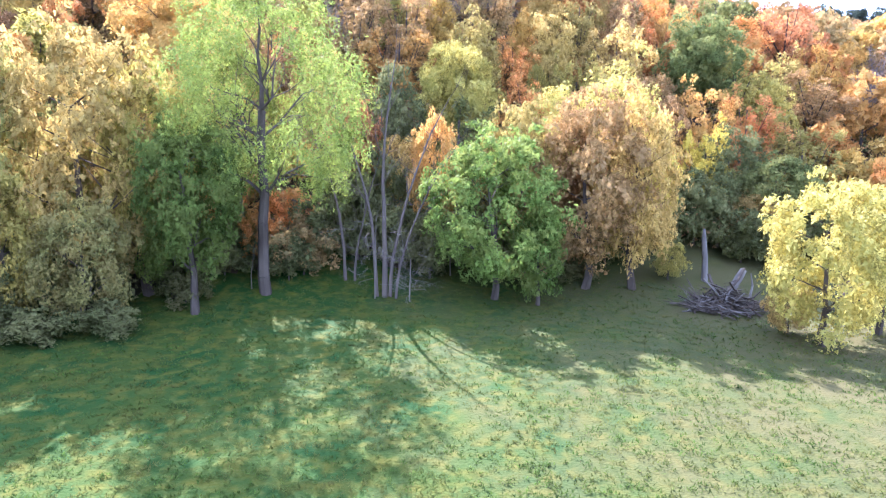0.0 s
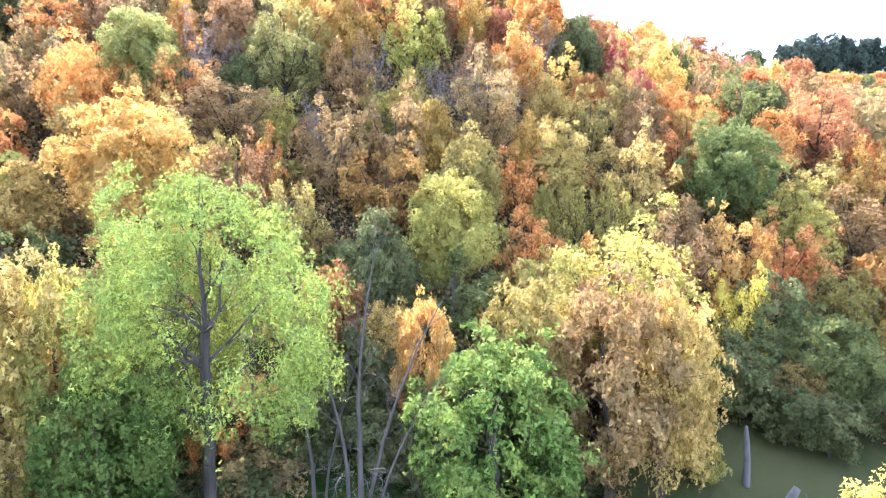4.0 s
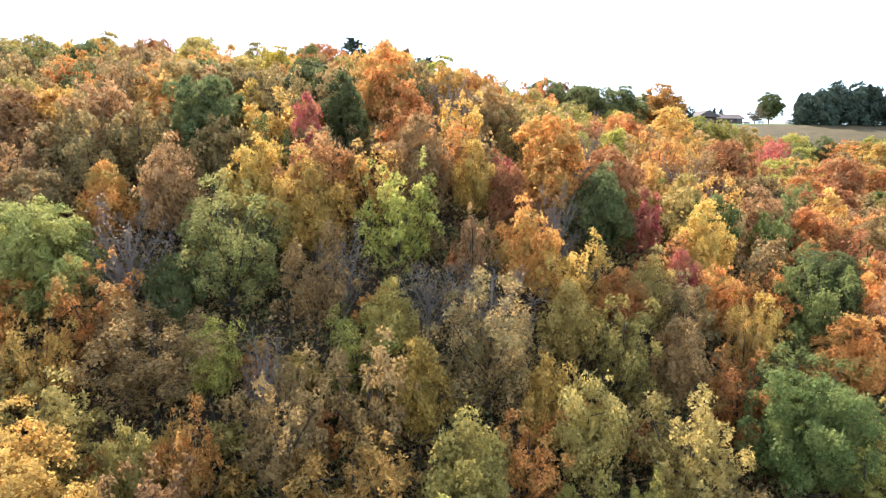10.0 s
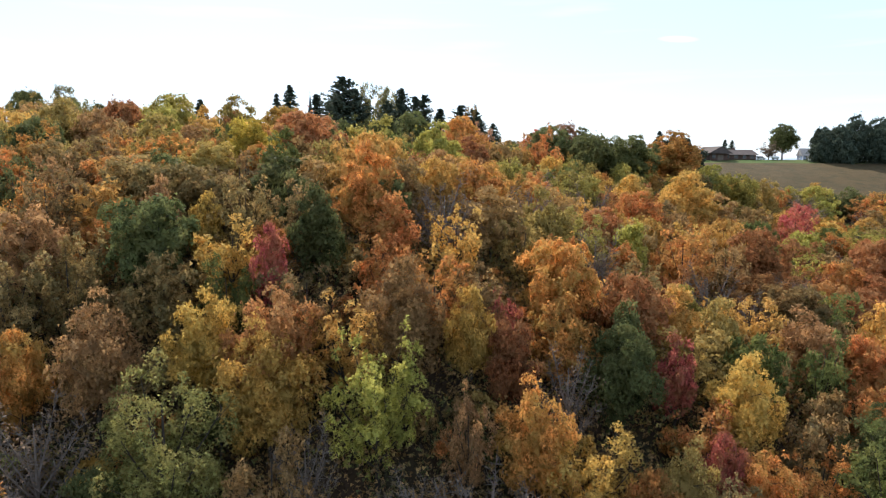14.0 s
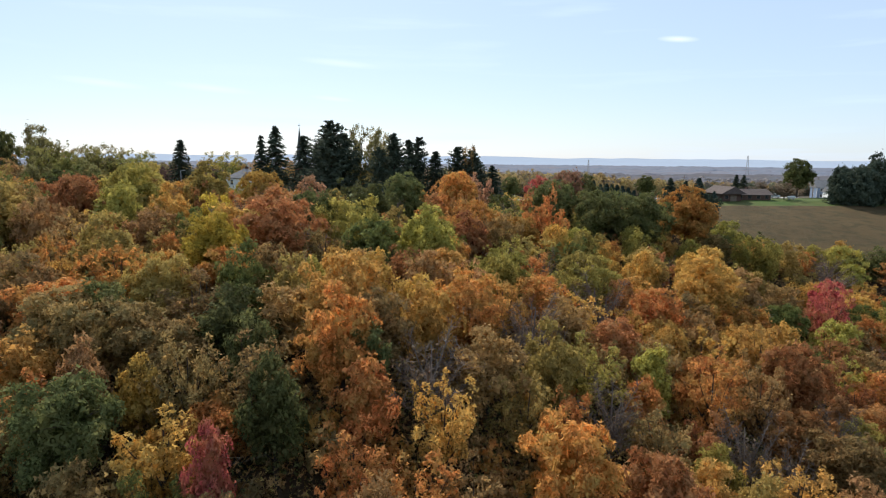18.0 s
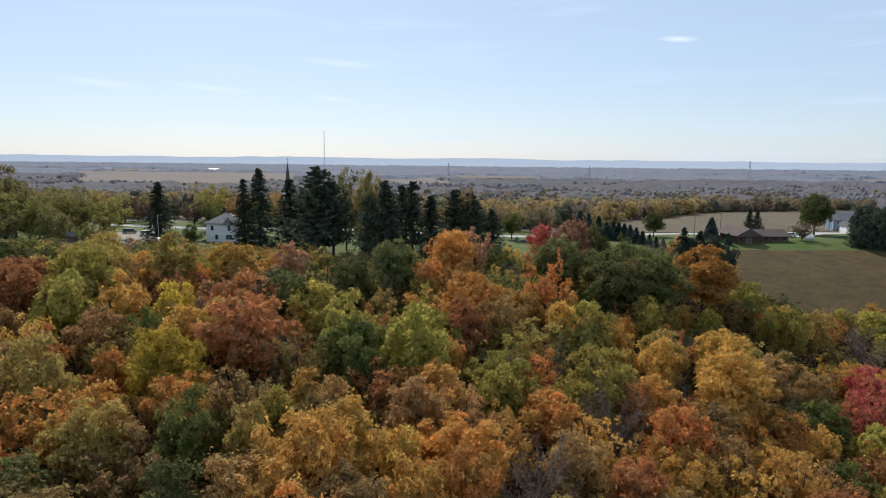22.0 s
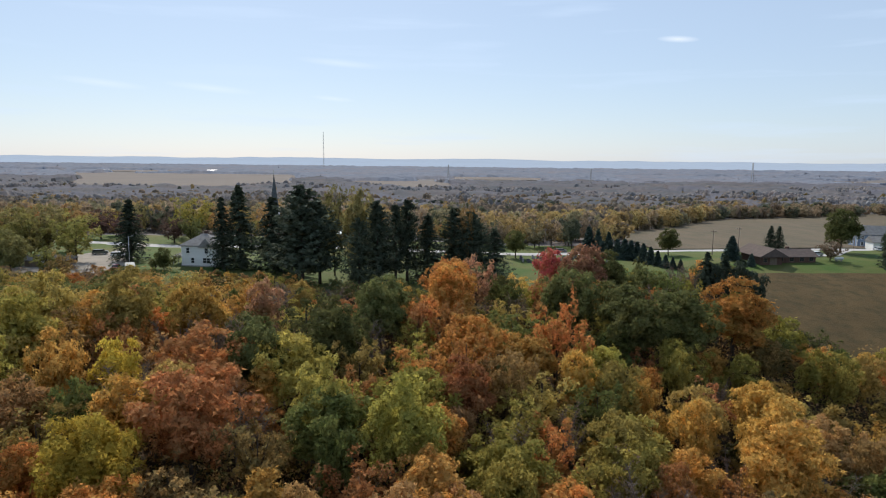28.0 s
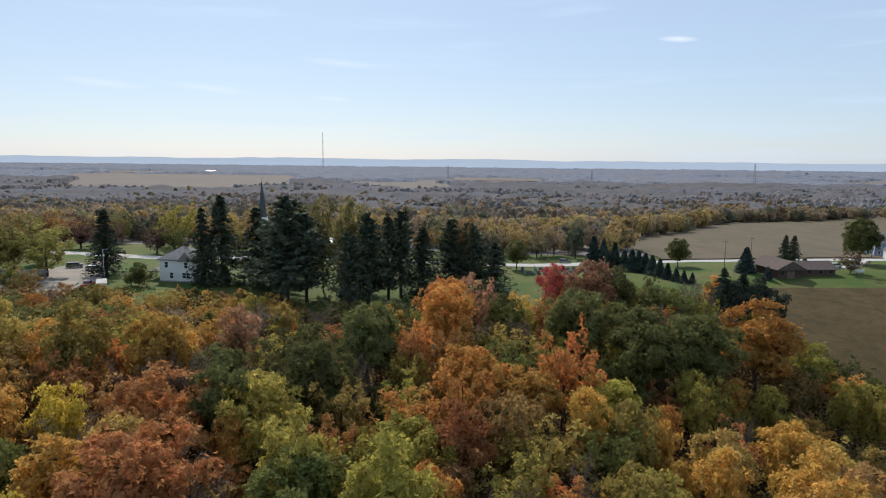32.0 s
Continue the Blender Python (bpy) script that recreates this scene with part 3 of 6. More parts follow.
PINES = [needle_mesh("needles", 151 + k, 30, 8, 28, 0.024, 0.25, -0.10, 0.16, 0.55, 0.55) for k in range(4)]
SMALL_SPRUCES = [needle_mesh("needles", 161 + k, 26, 15, 24, 0.042, 0.255, 0.30, 0.01, 0.14, 0.85) for k in range(3)]
SPIRE = pole_mesh("trunk", BARK)

KINDS = {
    "gold": ("hickory_tree", "hickory with golden yellow autumn leaves"),
    "orange": ("maple_tree", "maple with bright orange autumn leaves"),
    "rust": ("oak_tree", "oak with rust-brown autumn leaves"),
    "red": ("red_maple_tree", "maple with crimson red autumn leaves"),
    "maroon": ("crabapple_tree", "round tree with dark maroon leaves"),
    "pink": ("dogwood_tree", "small tree with faded pinkish autumn leaves"),
    "yellow": ("birch_tree", "tree with clear yellow autumn leaves"),
    "straw": ("aspen_tree", "aspen with pale straw-yellow leaves"),
    "willow": ("willow_tree", "willow with pale green leaves"),
    "lime": ("elm_tree", "elm with yellow-green turning leaves"),
    "light_green": ("walnut_tree", "tree with light green turning leaves"),
    "olive": ("ash_tree", "ash with dull olive turning leaves"),
    "dull_olive": ("ash_tree", "ash with dull olive-green leaves"),
    "green": ("linden_tree", "tree still in full green leaf"),
    "fresh_green": ("linden_tree", "tree in fresh green leaf"),
    "dark_green": ("bur_oak_tree", "oak with dark green leaves"),
    "brown": ("hornbeam_tree", "tree with withered brown leaves"),
    "bronze": ("white_oak_tree", "oak with bronze and olive leaves"),
    "grey_brown": ("bare_tree", "half-bare tree with grey twigs and few leaves"),
}
TAKEN = []


def dress(ob, material):
    ob.material_slots[0].link = "OBJECT"
    ob.material_slots[0].material = material


def child(name, me, parent, loc, scale, turn=0.0):
    ob = new(name, me)
    ob.parent = parent
    ob.location, ob.scale, ob.rotation_euler = loc, scale, (0, 0, turn)
    return ob


def tree(colour, x, y, h, r, rv, shape, where, name="", label="", group="", feathery=0.75):
    """One broadleaf tree: trunk with limbs, and a crown of leaves."""
    kind, what = KINDS.get(colour, KINDS["lime"])
    root = new(name or kind)
    root.location = (x, y, gz(x, y) - 0.15)
    tagged(root, label or what + " " + where, "tree", group)
    turn = random.uniform(0, 6.28)
    rv = max(rv, h * 0.40)
    if shape == "weeping":
        child("trunk", random.choice(BOUGHS), root, (0, 0, 0), (h * 0.9, h * 0.9, h * 0.86), turn)
    elif shape in BROOMS and (shape == "sparse" or random.random() < feathery):
        wood, leaves = random.choice(BROOMS[shape])
        r *= 1.12
        child("trunk", wood, root, (0, 0, 0), (r, r, h / ASPECT), turn)
        crown = child("crown", leaves, root, (0, 0, 0), (r, r * random.uniform(0.9, 1.1), h / ASPECT), turn)
        dress(crown, (NEAR_LEAF if shape in ("fine", "full") else LEAF)[colour])
        TAKEN.append((x, y, r))
        return root
    else:
        child("trunk", random.choice(TRUNKS if y < 125 else STEMS), root, (0, 0, 0), (h, h, h - rv * 0.5), turn)
    crown = child("crown", random.choice(CROWNS[shape]), root, (0, 0, h - rv), (r, r * random.uniform(0.9, 1.1), rv), turn + 1)
    dress(crown, (NEAR_LEAF if shape in ("near", "weeping", "fine", "full") else LEAF)[colour])
    TAKEN.append((x, y, r))
    return root


SLOPE = ("on the wooded slope", "trees of the wooded bluff")


def wood_tree(colour, x, y, h, r, rv):
    if y > 222 and x < -8:      # low trees along the lawn's edge
        h, r, rv = h * 0.64, r * 0.85, rv * 0.64
    shape = "sparse" if colour == "grey_brown" else "full" if y < 118 and r > 4.9 else "fine" if y < 118 else "high" if y > 196 and r < 5 else "big" if r > 4.6 else "tall" if rv > 1.15 * r else "round"
    return tree(colour, x, y, h, r, rv, shape, SLOPE[0], group=SLOPE[1], feathery=0.55 if y < 100 else 0.3)


def conifer(x, y, h, wide=1.0, kind="spruce", where="on the high plain", group=""):
    names = {"spruce": ("spruce_tree", "tall dark green spruce", SPRUCES, "needles"), "pine": ("pine_tree", "tall dark pine with a ragged crown", PINES, "needles"), "blue": ("blue_spruce_tree", "young blue-green spruce", SMALL_SPRUCES, "blue_needles")}
    n, what, shapes, needles = names[kind]
    root = new(n)
    root.location = (x, y, gz(x, y) - 0.1)
    tagged(root, what + " " + where, "tree", group)
    turn = random.uniform(0, 6.28)
    child("trunk", SPIRE, root, (0, 0, 0), (h, h, h), turn)
    dress(child("foliage", random.choice(shapes), root, (0, 0, 0), (h * wide, h * wide, h), turn), LEAF[needles])
    TAKEN.append((x, y, h * 0.18 * wide))
    return root



def far_wood(name, colour, spots, size, leaves, leaf, label, category="woods", tumble=0.8, wide=0.6):
    """Many plants in one mesh: spots are x, y rows; each is a loose dome of leaf sprays."""
    r = np.random.default_rng(len(spots) + leaves)
    s = np.repeat(np.array(spots), leaves, 0)
    n = len(s)
    tall = np.repeat(r.uniform(0.75, 1.3, len(spots)) * size, leaves)
    d = unit(r.normal(0, 1, (n, 3)) + np.array([0, 0, 0.5]))
    p = np.empty((n, 3))
    p[:, :2] = s + d[:, :2] * (tall * wide)[:, None]
    p[:, 2] = ground(s[:, 0], s[:, 1]) + tall * (0.5 + 0.5 * d[:, 2])
    me = leaf_mesh(name, p, d, leaf, colour, leaves, tumble)
    return tagged(new(name, me), label, category, kind="stuff")


# ---- trees of the bluff ----


def front_tree(colour, x, y, h, r, rv, shape="near", label="", name=""):
    return tree(colour, x, y, h, r, rv, shape, "at the meadow's edge", name, label, "trees along the meadow")


front_tree("willow", -14.8, 52.0, 26.8, 8.7, 10.0, "weeping", "great willow with hanging pale green branches by the meadow", "willow_tree")
front_tree("willow", -18.5, 57.5, 21.0, 5.0, 8.0, "weeping", "willow with hanging yellow-green branches by the meadow", "willow_tree")
front_tree("olive", -27.5, 48.5, 22.0, 6.4, 10.4, label="tall ochre-yellow tree with a dark trunk by the meadow")
front_tree("lime", -24.0, 50.5, 20.0, 4.2, 8.5)
front_tree("light_green", -35.0, 45.5, 21.5, 5.6, 9.6)
# the next four stand out of view, added to shade the meadow's left
front_tree("olive", -36.5, 34.5, 23.0, 6.5, 10.5)
front_tree("dull_olive", -44.0, 31.0, 22.0, 6.5, 10.0)
front_tree("lime", -39.0, 41.5, 23.0, 5.5, 10.0)
front_tree("olive", -45.0, 38.0, 22.0, 5.5, 9.5)
front_tree("lime", -31.0, 43.0, 12.0, 3.6, 5.8)
front_tree("light_green", -25.5, 43.5, 10.0, 3.4, 4.8)
front_tree("fresh_green", 4.8, 54.0, 15.4, 6.0, 7.4, label="full green tree hanging low over the meadow")
front_tree("fresh_green", 8.6, 53.2, 9.0, 2.6, 4.3)
front_tree("brown", 13.6, 57.8, 18.6, 5.8, 8.8, label="tree with withered gold-brown leaves by the meadow")
front_tree("straw", 18.4, 58.0, 17.8, 4.6, 8.2)
front_tree("olive", 8.0, 61.0, 17.0, 4.2, 7.0)
front_tree("lime", 27.6, 42.6, 12.8, 4.6, 6.3, label="yellow-green tree standing alone on the meadow")
front_tree("light_green", 33.6, 46.0, 12.0, 4.2, 5.8)
front_tree("olive", 26.6, 46.0, 4.2, 1.9, 2.0)
front_tree("orange", -16.5, 56.0, 6.2, 1.8, 2.8, label="small orange beech below the willow")
front_tree("lime", 22.8, 61.0, 4.0, 1.7, 1.9)
front_tree("fresh_green", -19.0, 47.0, 15.5, 4.4, 6.0, label="blue-green tree on a thin stem by the meadow")
front_tree("fresh_green", -22.0, 50.0, 11.0, 3.4, 5.0)
front_tree("dark_green", 30.5, 71.5, 9.0, 3.6, 4.2)
front_tree("olive", 34.5, 69.0, 7.5, 3.0, 3.4)
front_tree("green", 38.0, 70.0, 12.0, 4.6, 5.2)
front_tree("dark_green", 43.0, 67.0, 9.0, 3.6, 4.2)
front_tree("dark_green", 34.0, 74.0, 12.5, 4.2, 5.6)
front_tree("straw", -4.0, 66.0, 10.0, 3.4, 4.4)
front_tree("gold", -0.5, 60.5, 15.5, 2.6, 4.0)


def bare(name, x, y, h, wide, me, label, group="", turn=None):
    root = new(name)
    root.location = (x, y, gz(x, y))
    tagged(root, label, "tree", group)
    child("trunk", me, root, (0, 0, 0), (h * wide, h * wide, h), random.uniform(0, 6.28) if turn is None else turn)
    TAKEN.append((x, y, 1.2))
    return root


DEAD_BARK = surface("dead_bark", (0.125, 0.10, 0.08), (0.085, 0.07, 0.06), 0.7, rough=0.95, bump=0.5, bump_size=0.05, stretch=(1, 1, 0.2))


def dead_tree_mesh(name, seed, stems, height):
    """Tall leafless stems that splay from one foot and end in fine twigs. stems: lean to the side, lean back, share of the height, girth."""
    r = np.random.default_rng(seed)
    v, f = [], []
    for sx, sy, share, girth in stems:
        p, d = np.array([sx * 0.6, sy * 0.6, -0.2]), unit(np.array([sx * 0.4, sy * 0.4, 8.0]))
        n = 10
        for k in range(n):
            step = height * share / n
            q = p + d * step
            ra, rb = girth * (1 - 0.085 * k), girth * (1 - 0.085 * (k + 1))
            tube(v, f, p, q, ra, rb, 8)
            p = q
            d = unit(d + np.array([sx * 0.035, sy * 0.035, 0.02]) + r.normal(0, 0.05, 3))
            if k >= 4:
                for _ in range(r.integers(1, 3)):
                    e = unit(np.array([r.normal(sx * 0.3, 0.7), r.normal(sy * 0.3, 0.7), r.uniform(0.7, 1.6)]))
                    branch(v, f, r, p, e, height * r.uniform(0.09, 0.17), rb * 0.42, 2, 0.22, (1, 3), 0.5, 0.3)
        branch(v, f, r, p, d, height * 0.14, rb, 2, 0.15, (1, 3), 0.45, 0.4)
    me = bpy.data.meshes.new(name)
    me.from_pydata([tuple(q) for q in v], [], f)
    me.materials.append(DEAD_BARK)
    return me


def tangle_mesh(name, seed, count, wide, low, high):
    """Bleached dead twigs that arch out and hang from broken limbs."""
    r = np.random.default_rng(seed)
    v, f = [], []
    for k in range(count):
        a = r.uniform(0, 6.283)
        p = np.array([math.cos(a), math.sin(a), 0]) * r.uniform(0, 0.35 * wide) + np.array([0, 0, r.uniform(low, high)])
        d = unit(np.array([math.cos(a), math.sin(a), r.uniform(-0.35, 0.5)]))
        branch(v, f, r, p, d, r.uniform(0.2, 0.5) * wide, r.uniform(0.014, 0.032), 2, 0.38, (1, 4), 0.75, -0.12)
    tube(v, f, (0, 0, -0.2), (0.1, 0.1, high * 0.8), 0.07, 0.03, 6)
    me = bpy.data.meshes.new(name)
    me.from_pydata([tuple(p) for p in v], [], f)
    me.materials.append(GREY_BARK)
    return me


bare("dead_tree", -4.9, 53.2, 1.0, 1.0, dead_tree_mesh("dead_limbs", 171, ((-1.0, 0.2, 0.86, 0.19), (0.15, 0.1, 1.0, 0.27), (0.9, 0.3, 0.92, 0.18), (1.8, -0.3, 0.72, 0.13)), 20.0), "tall dead tree with several splayed bare grey-brown stems", turn=0.0)
bare("dead_tree", -8.2, 56.0, 1.0, 1.0, dead_tree_mesh("dead_limbs", 173, ((-0.8, 0.2, 1.0, 0.17), (0.6, 0.4, 0.8, 0.13)), 16.0), "leaning dead tree with bare limbs", turn=0.0)
bare("dead_thicket", -5.6, 52.6, 1.0, 1.0, tangle_mesh("dead_twigs", 183, 44, 5.2, 1.2, 8.0), "thicket of bleached dead twigs about the dead tree", turn=0.0)
bare("dead_thicket", -2.6, 52.4, 1.0, 1.0, tangle_mesh("dead_twigs", 184, 26, 4.0, 0.8, 4.8), "thicket of bleached dead twigs about the dead tree", turn=0.0)
SAPLING = skeleton_mesh("sapling_stem", 187, DEAD_BARK, 3, (0.08, 0, 1), 0.36, 0.009, (1, 3), 0.3, 0.5)
for x, y, h in ((-16.2, 52.5, 6.5), (-12.0, 57.0, 9.0), (1.0, 59.0, 10.0), (23.0, 68.0, 7.0), (30.0, 72.0, 6.0)):
    bare("sapling", x, y, h, 0.8, SAPLING, "thin bare sapling at the wood's edge", "bare saplings")

# weathered snag, fallen fork and brush pile beside it
SNAG = surface("snag_wood", (0.16, 0.145, 0.125), (0.10, 0.09, 0.08), 0.7, rough=0.95, bump=0.5, bump_size=0.05, stretch=(1, 1, 0.2))


def limb_object(name, points, radii, material, label, category, sides=7):
    v, f = [], []
    for p, q, a, b in zip(points, points[1:], radii, radii[1:]):
        tube(v, f, p, q, a, b, sides)
    return tagged(mesh_object(name, v, f, material, True), label, category)


zb = gz(26.5, 61.2)
limb_object("snag", [(26.5, 61.2, zb - 0.3), (26.4, 61.2, zb + 2.2), (26.2, 61.2, zb + 4.0), (26.1, 61.2, zb + 5.2)], [0.34, 0.27, 0.25, 0.12], SNAG, "bleached standing snag of a dead tree", "snag")
limb_object("fallen_log", [(26.6, 57.0, 0.0), (27.4, 57.2, 1.1), (28.1, 57.4, 2.2), (28.5, 57.4, 3.0)], [0.30, 0.34, 0.38, 0.30], SNAG, "propped grey fallen trunk above a brush pile", "log")
limb_object("fallen_limb", [(29.2, 57.4, 0.0), (29.5, 57.5, 1.4), (29.2, 57.4, 2.6)], [0.14, 0.10, 0.04], SNAG, "bent grey dead limb by the brush pile", "log", 5)
STICKS = []
for k in range(5):
    v, f = [], []
    p = np.array([-1.0, 0, 0])
    for s in range(4):
        q = p + np.array([0.5, random.uniform(-0.09, 0.09), random.uniform(-0.06, 0.09)])
        tube(v, f, p, q, 0.045 - 0.009 * s, 0.036 - 0.009 * s, 5)
        if s:
            tube(v, f, p, p + np.array([0.34, random.uniform(-0.3, 0.3), random.uniform(-0.1, 0.3)]), 0.018, 0.006, 3)
        p = q
    me = bpy.data.meshes.new("stick")
    me.from_pydata([tuple(q) for q in v], [], f)
    me.materials.append(random.choice((SNAG, BARK, BARK)))
    STICKS.append(me)
pile = tagged(new("brush_pile"), "heap of grey dead branches on the meadow's edge", "brush pile")
pile.location = (24.8, 52.8, gz(24.8, 52.8))
for k in range(240):
    s = new("stick", random.choice(STICKS))
    s.parent = pile
    a, d = random.uniform(0, 6.28), random.uniform(0, 1) ** 0.7
    s.location = (3.7 * d * math.cos(a), 2.3 * d * math.sin(a), 0.1 + 2.0 * (1 - d) * random.random())
    s.rotation_euler = (random.uniform(-0.4, 0.4), random.uniform(-0.45, 0.45) * (2.2 if k % 4 == 0 else 1), random.uniform(0, 6.28))
    long = random.uniform(0.8, 2.0) + (0.9 if k % 6 == 0 else 0)
    s.scale = (long, long * 1.3, long * 0.75)

# pink-painted fence panel below the willow
RUSTY = surface("rusty_pipe", (0.38, 0.17, 0.12), (0.28, 0.12, 0.08), 0.3, rough=0.7, bump=0.2, bump_size=0.02)
panel = tagged(new("fence_panel"), "rusty red pipe fence panel under the willow", "fence")
panel.location = (-17.2, 57.6, gz(-17.2, 57.6))


def rod(name, p0, p1, rad, material, parent, label=""):
    v, f = [], []
    tube(v, f, p0, p1, rad, rad, 6)
    ob = mesh_object(name, v, f, material, True)
    ob.parent = parent
    if label:
        tagged(ob, label)
    return ob


for k in range(5):
    rod("rail", (-2.1, 0, 0.35 + 0.25 * k), (2.1, 0, 0.35 + 0.25 * k), 0.03, RUSTY, panel)
for x in (-2.1, 0, 2.1):
    rod("post", (x, 0, -0.2), (x, 0, 1.45), 0.045, RUSTY, panel)

# shrubs under the first trees, mostly dark leaves to paint the deep shade there
SHRUB = {"dark_green": "dark green", "olive": "dull olive", "brown": "withered brown", "green": "green", "bronze": "bronze"}


def shrub(colour, x, y, h, r, where="under the trees", group="undergrowth"):
    root = new("shrub")
    root.location = (x, y, gz(x, y) - 0.2)
    tagged(root, SHRUB.get(colour, colour.replace("_", " ")) + " bushy shrub " + where, "shrub", group)
    child("stem", random.choice(TRUNKS), root, (0, 0, 0), (h * 0.9, h * 0.9, h * 0.8), random.uniform(0, 6.28))
    near = y < 70 and abs(x) < 50
    dress(child("crown", random.choice(CROWNS["bushy" if near else "low"]), root, (0, 0, h * 0.5), (r, r, h * 0.52), random.uniform(0, 6.28)), (NEAR_LEAF if near else LEAF)[colour])


sr = random.Random(9)
for k in range(75):
    x = sr.uniform(-44, 48)
    y = float(meadow_end(x)) + sr.uniform(3.5, 13)
    if (-9 < x < 2 and y < 58) or (20 < x < 34 and y < 70):
        continue
    shrub(sr.choice(["dark_green", "dark_green", "dark_green", "dark_green", "dark_green", "bronze"]), x, y, sr.uniform(2.6, 5.6), sr.uniform(1.8, 3.2))
for x, y in ((-30, 40.5), (-27, 40), (-23, 42), (-34, 39), (-38, 40), (-20.5, 49)):
    shrub("dark_green", x, y, sr.uniform(2.2, 3.6), sr.uniform(1.6, 2.4))
# dark bushes added to stand in for shade behind the edge trees
for x, y, h, r in ((-11.5, 58.5, 6.5, 3.0), (-8.0, 60.0, 7.0, 3.2), (-4.0, 59.5, 6.0, 3.0), (-1.0, 58.0, 6.5, 3.0), (2.0, 60.5, 7.0, 3.2), (-13.5, 55.0, 4.5, 2.4), (-6.5, 63.5, 9.0, 3.4), (0.5, 63.5, 9.0, 3.4), (-10.0, 64.0, 8.5, 3.4), (24.0, 68.5, 7.0, 3.2), (28.5, 69.5, 8.0, 3.4), (32.5, 66.5, 6.0, 2.8), (20.0, 66.0, 7.0, 3.0), (36.0, 65.5, 6.0, 3.0)):
    shrub("dark_green", x, y, h, r, "in the shade of the first trees")
front_tree("rust", -9.0, 65.5, 12.5, 3.0, 5.0)
wood_tree("olive", 5.5, 63.5, 12.8, 3.2, 2.5)
wood_tree("yellow", 21.0, 63.9, 12.8, 3.2, 2.8)
wood_tree("brown", 13.5, 65.1, 13.9, 3.9, 3.3)
wood_tree("lime", 15.8, 67.8, 17.9, 6.6, 5.0)
wood_tree("dark_green", -5.5, 70.7, 13.4, 3.6, 4.8)
wood_tree("yellow", 30.5, 73.0, 12.2, 2.8, 3.6)
wood_tree("gold", -30.7, 75.2, 18.3, 6.9, 5.9)
wood_tree("olive", -14.4, 75.4, 12.3, 2.8, 3.1)
wood_tree("lime", 1.7, 76.2, 15.5, 5.0, 6.5)
wood_tree("brown", -20.5, 76.9, 13.9, 4.0, 3.4)
wood_tree("brown", 26.1, 79.0, 13.0, 3.3, 3.0)
wood_tree("gold", 32.7, 80.0, 13.5, 3.7, 3.4)
wood_tree("olive", -24.1, 81.7, 11.4, 2.3, 2.6)
wood_tree("lime", 15.7, 82.4, 11.5, 2.3, 3.2)
wood_tree("lime", 20.2, 83.0, 11.5, 2.3, 2.5)
wood_tree("lime", 12.3, 83.1, 10.2, 1.5, 2.5)
wood_tree("olive", 4.0, 83.2, 14.1, 4.1, 3.2)
wood_tree("orange", -19.6, 83.9, 11.5, 2.3, 2.5)
wood_tree("lime", 43.4, 84.2, 12.5, 3.0, 3.3)
wood_tree("brown", -12.0, 85.5, 13.8, 3.9, 4.2)
wood_tree("olive", 23.5, 87.7, 14.5, 4.3, 3.7)
wood_tree("brown", -5.1, 88.7, 14.1, 4.1, 4.7)
wood_tree("olive", 15.0, 89.0, 13.2, 3.5, 3.1)
wood_tree("gold", -34.9, 89.3, 12.2, 2.8, 2.5)
wood_tree("orange", -43.0, 89.6, 15.0, 4.7, 3.8)
wood_tree("green", 35.6, 89.9, 16.1, 5.4, 4.5)
wood_tree("gold", -0.5, 90.5, 12.8, 3.2, 2.9)
wood_tree("grey_brown", -15.0, 91.0, 11.4, 2.2, 2.9)
wood_tree("gold", 11.2, 91.3, 11.9, 2.6, 2.5)
wood_tree("bronze", 6.4, 94.1, 15.5, 5.0, 3.7)
wood_tree("olive", 20.1, 96.7, 13.0, 3.3, 2.5)
wood_tree("brown", 26.2, 97.5, 12.1, 2.8, 2.8)
wood_tree("light_green", -39.4, 97.9, 16.4, 5.6, 5.1)
wood_tree("brown", -11.7, 99.7, 13.1, 3.4, 2.8)
wood_tree("grey_brown", -31.8, 100.6, 13.9, 3.9, 3.2)
wood_tree("gold", 34.8, 101.2, 10.9, 1.9, 2.5)
wood_tree("light_green", -21.2, 101.4, 15.6, 5.1, 5.7)
wood_tree("grey_brown", -9.2, 101.8, 11.8, 2.6, 2.9)
wood_tree("rust", 54.7, 103.9, 15.4, 4.9, 4.1)
wood_tree("olive", 25.1, 104.9, 12.0, 2.7, 2.7)
wood_tree("orange", 11.4, 105.4, 13.5, 3.7, 4.0)
wood_tree("brown", 5.0, 105.4, 11.5, 2.3, 3.3)
wood_tree("gold", -13.4, 106.3, 14.7, 4.5, 4.5)
wood_tree("lime", -3.5, 106.5, 14.1, 4.0, 3.7)
wood_tree("green", 46.0, 107.1, 14.2, 4.2, 3.8)
wood_tree("orange", -37.7, 107.8, 12.6, 3.1, 2.7)
wood_tree("red", 29.9, 107.9, 11.7, 2.4, 2.5)
wood_tree("brown", -30.6, 108.7, 14.0, 4.0, 3.2)
wood_tree("brown", -49.6, 110.1, 12.7, 3.2, 3.2)
wood_tree("rust", -13.9, 110.1, 14.8, 4.6, 3.9)
wood_tree("gold", -21.1, 111.1, 13.3, 3.5, 3.2)
wood_tree("grey_brown", 15.2, 111.2, 12.5, 3.0, 2.5)
wood_tree("rust", 9.6, 113.1, 12.2, 2.8, 2.8)
wood_tree("brown", -1.5, 113.8, 14.5, 4.3, 3.4)
wood_tree("bronze", -42.5, 114.4, 14.1, 4.0, 3.4)
wood_tree("dark_green", 21.4, 114.6, 14.2, 4.1, 4.1)
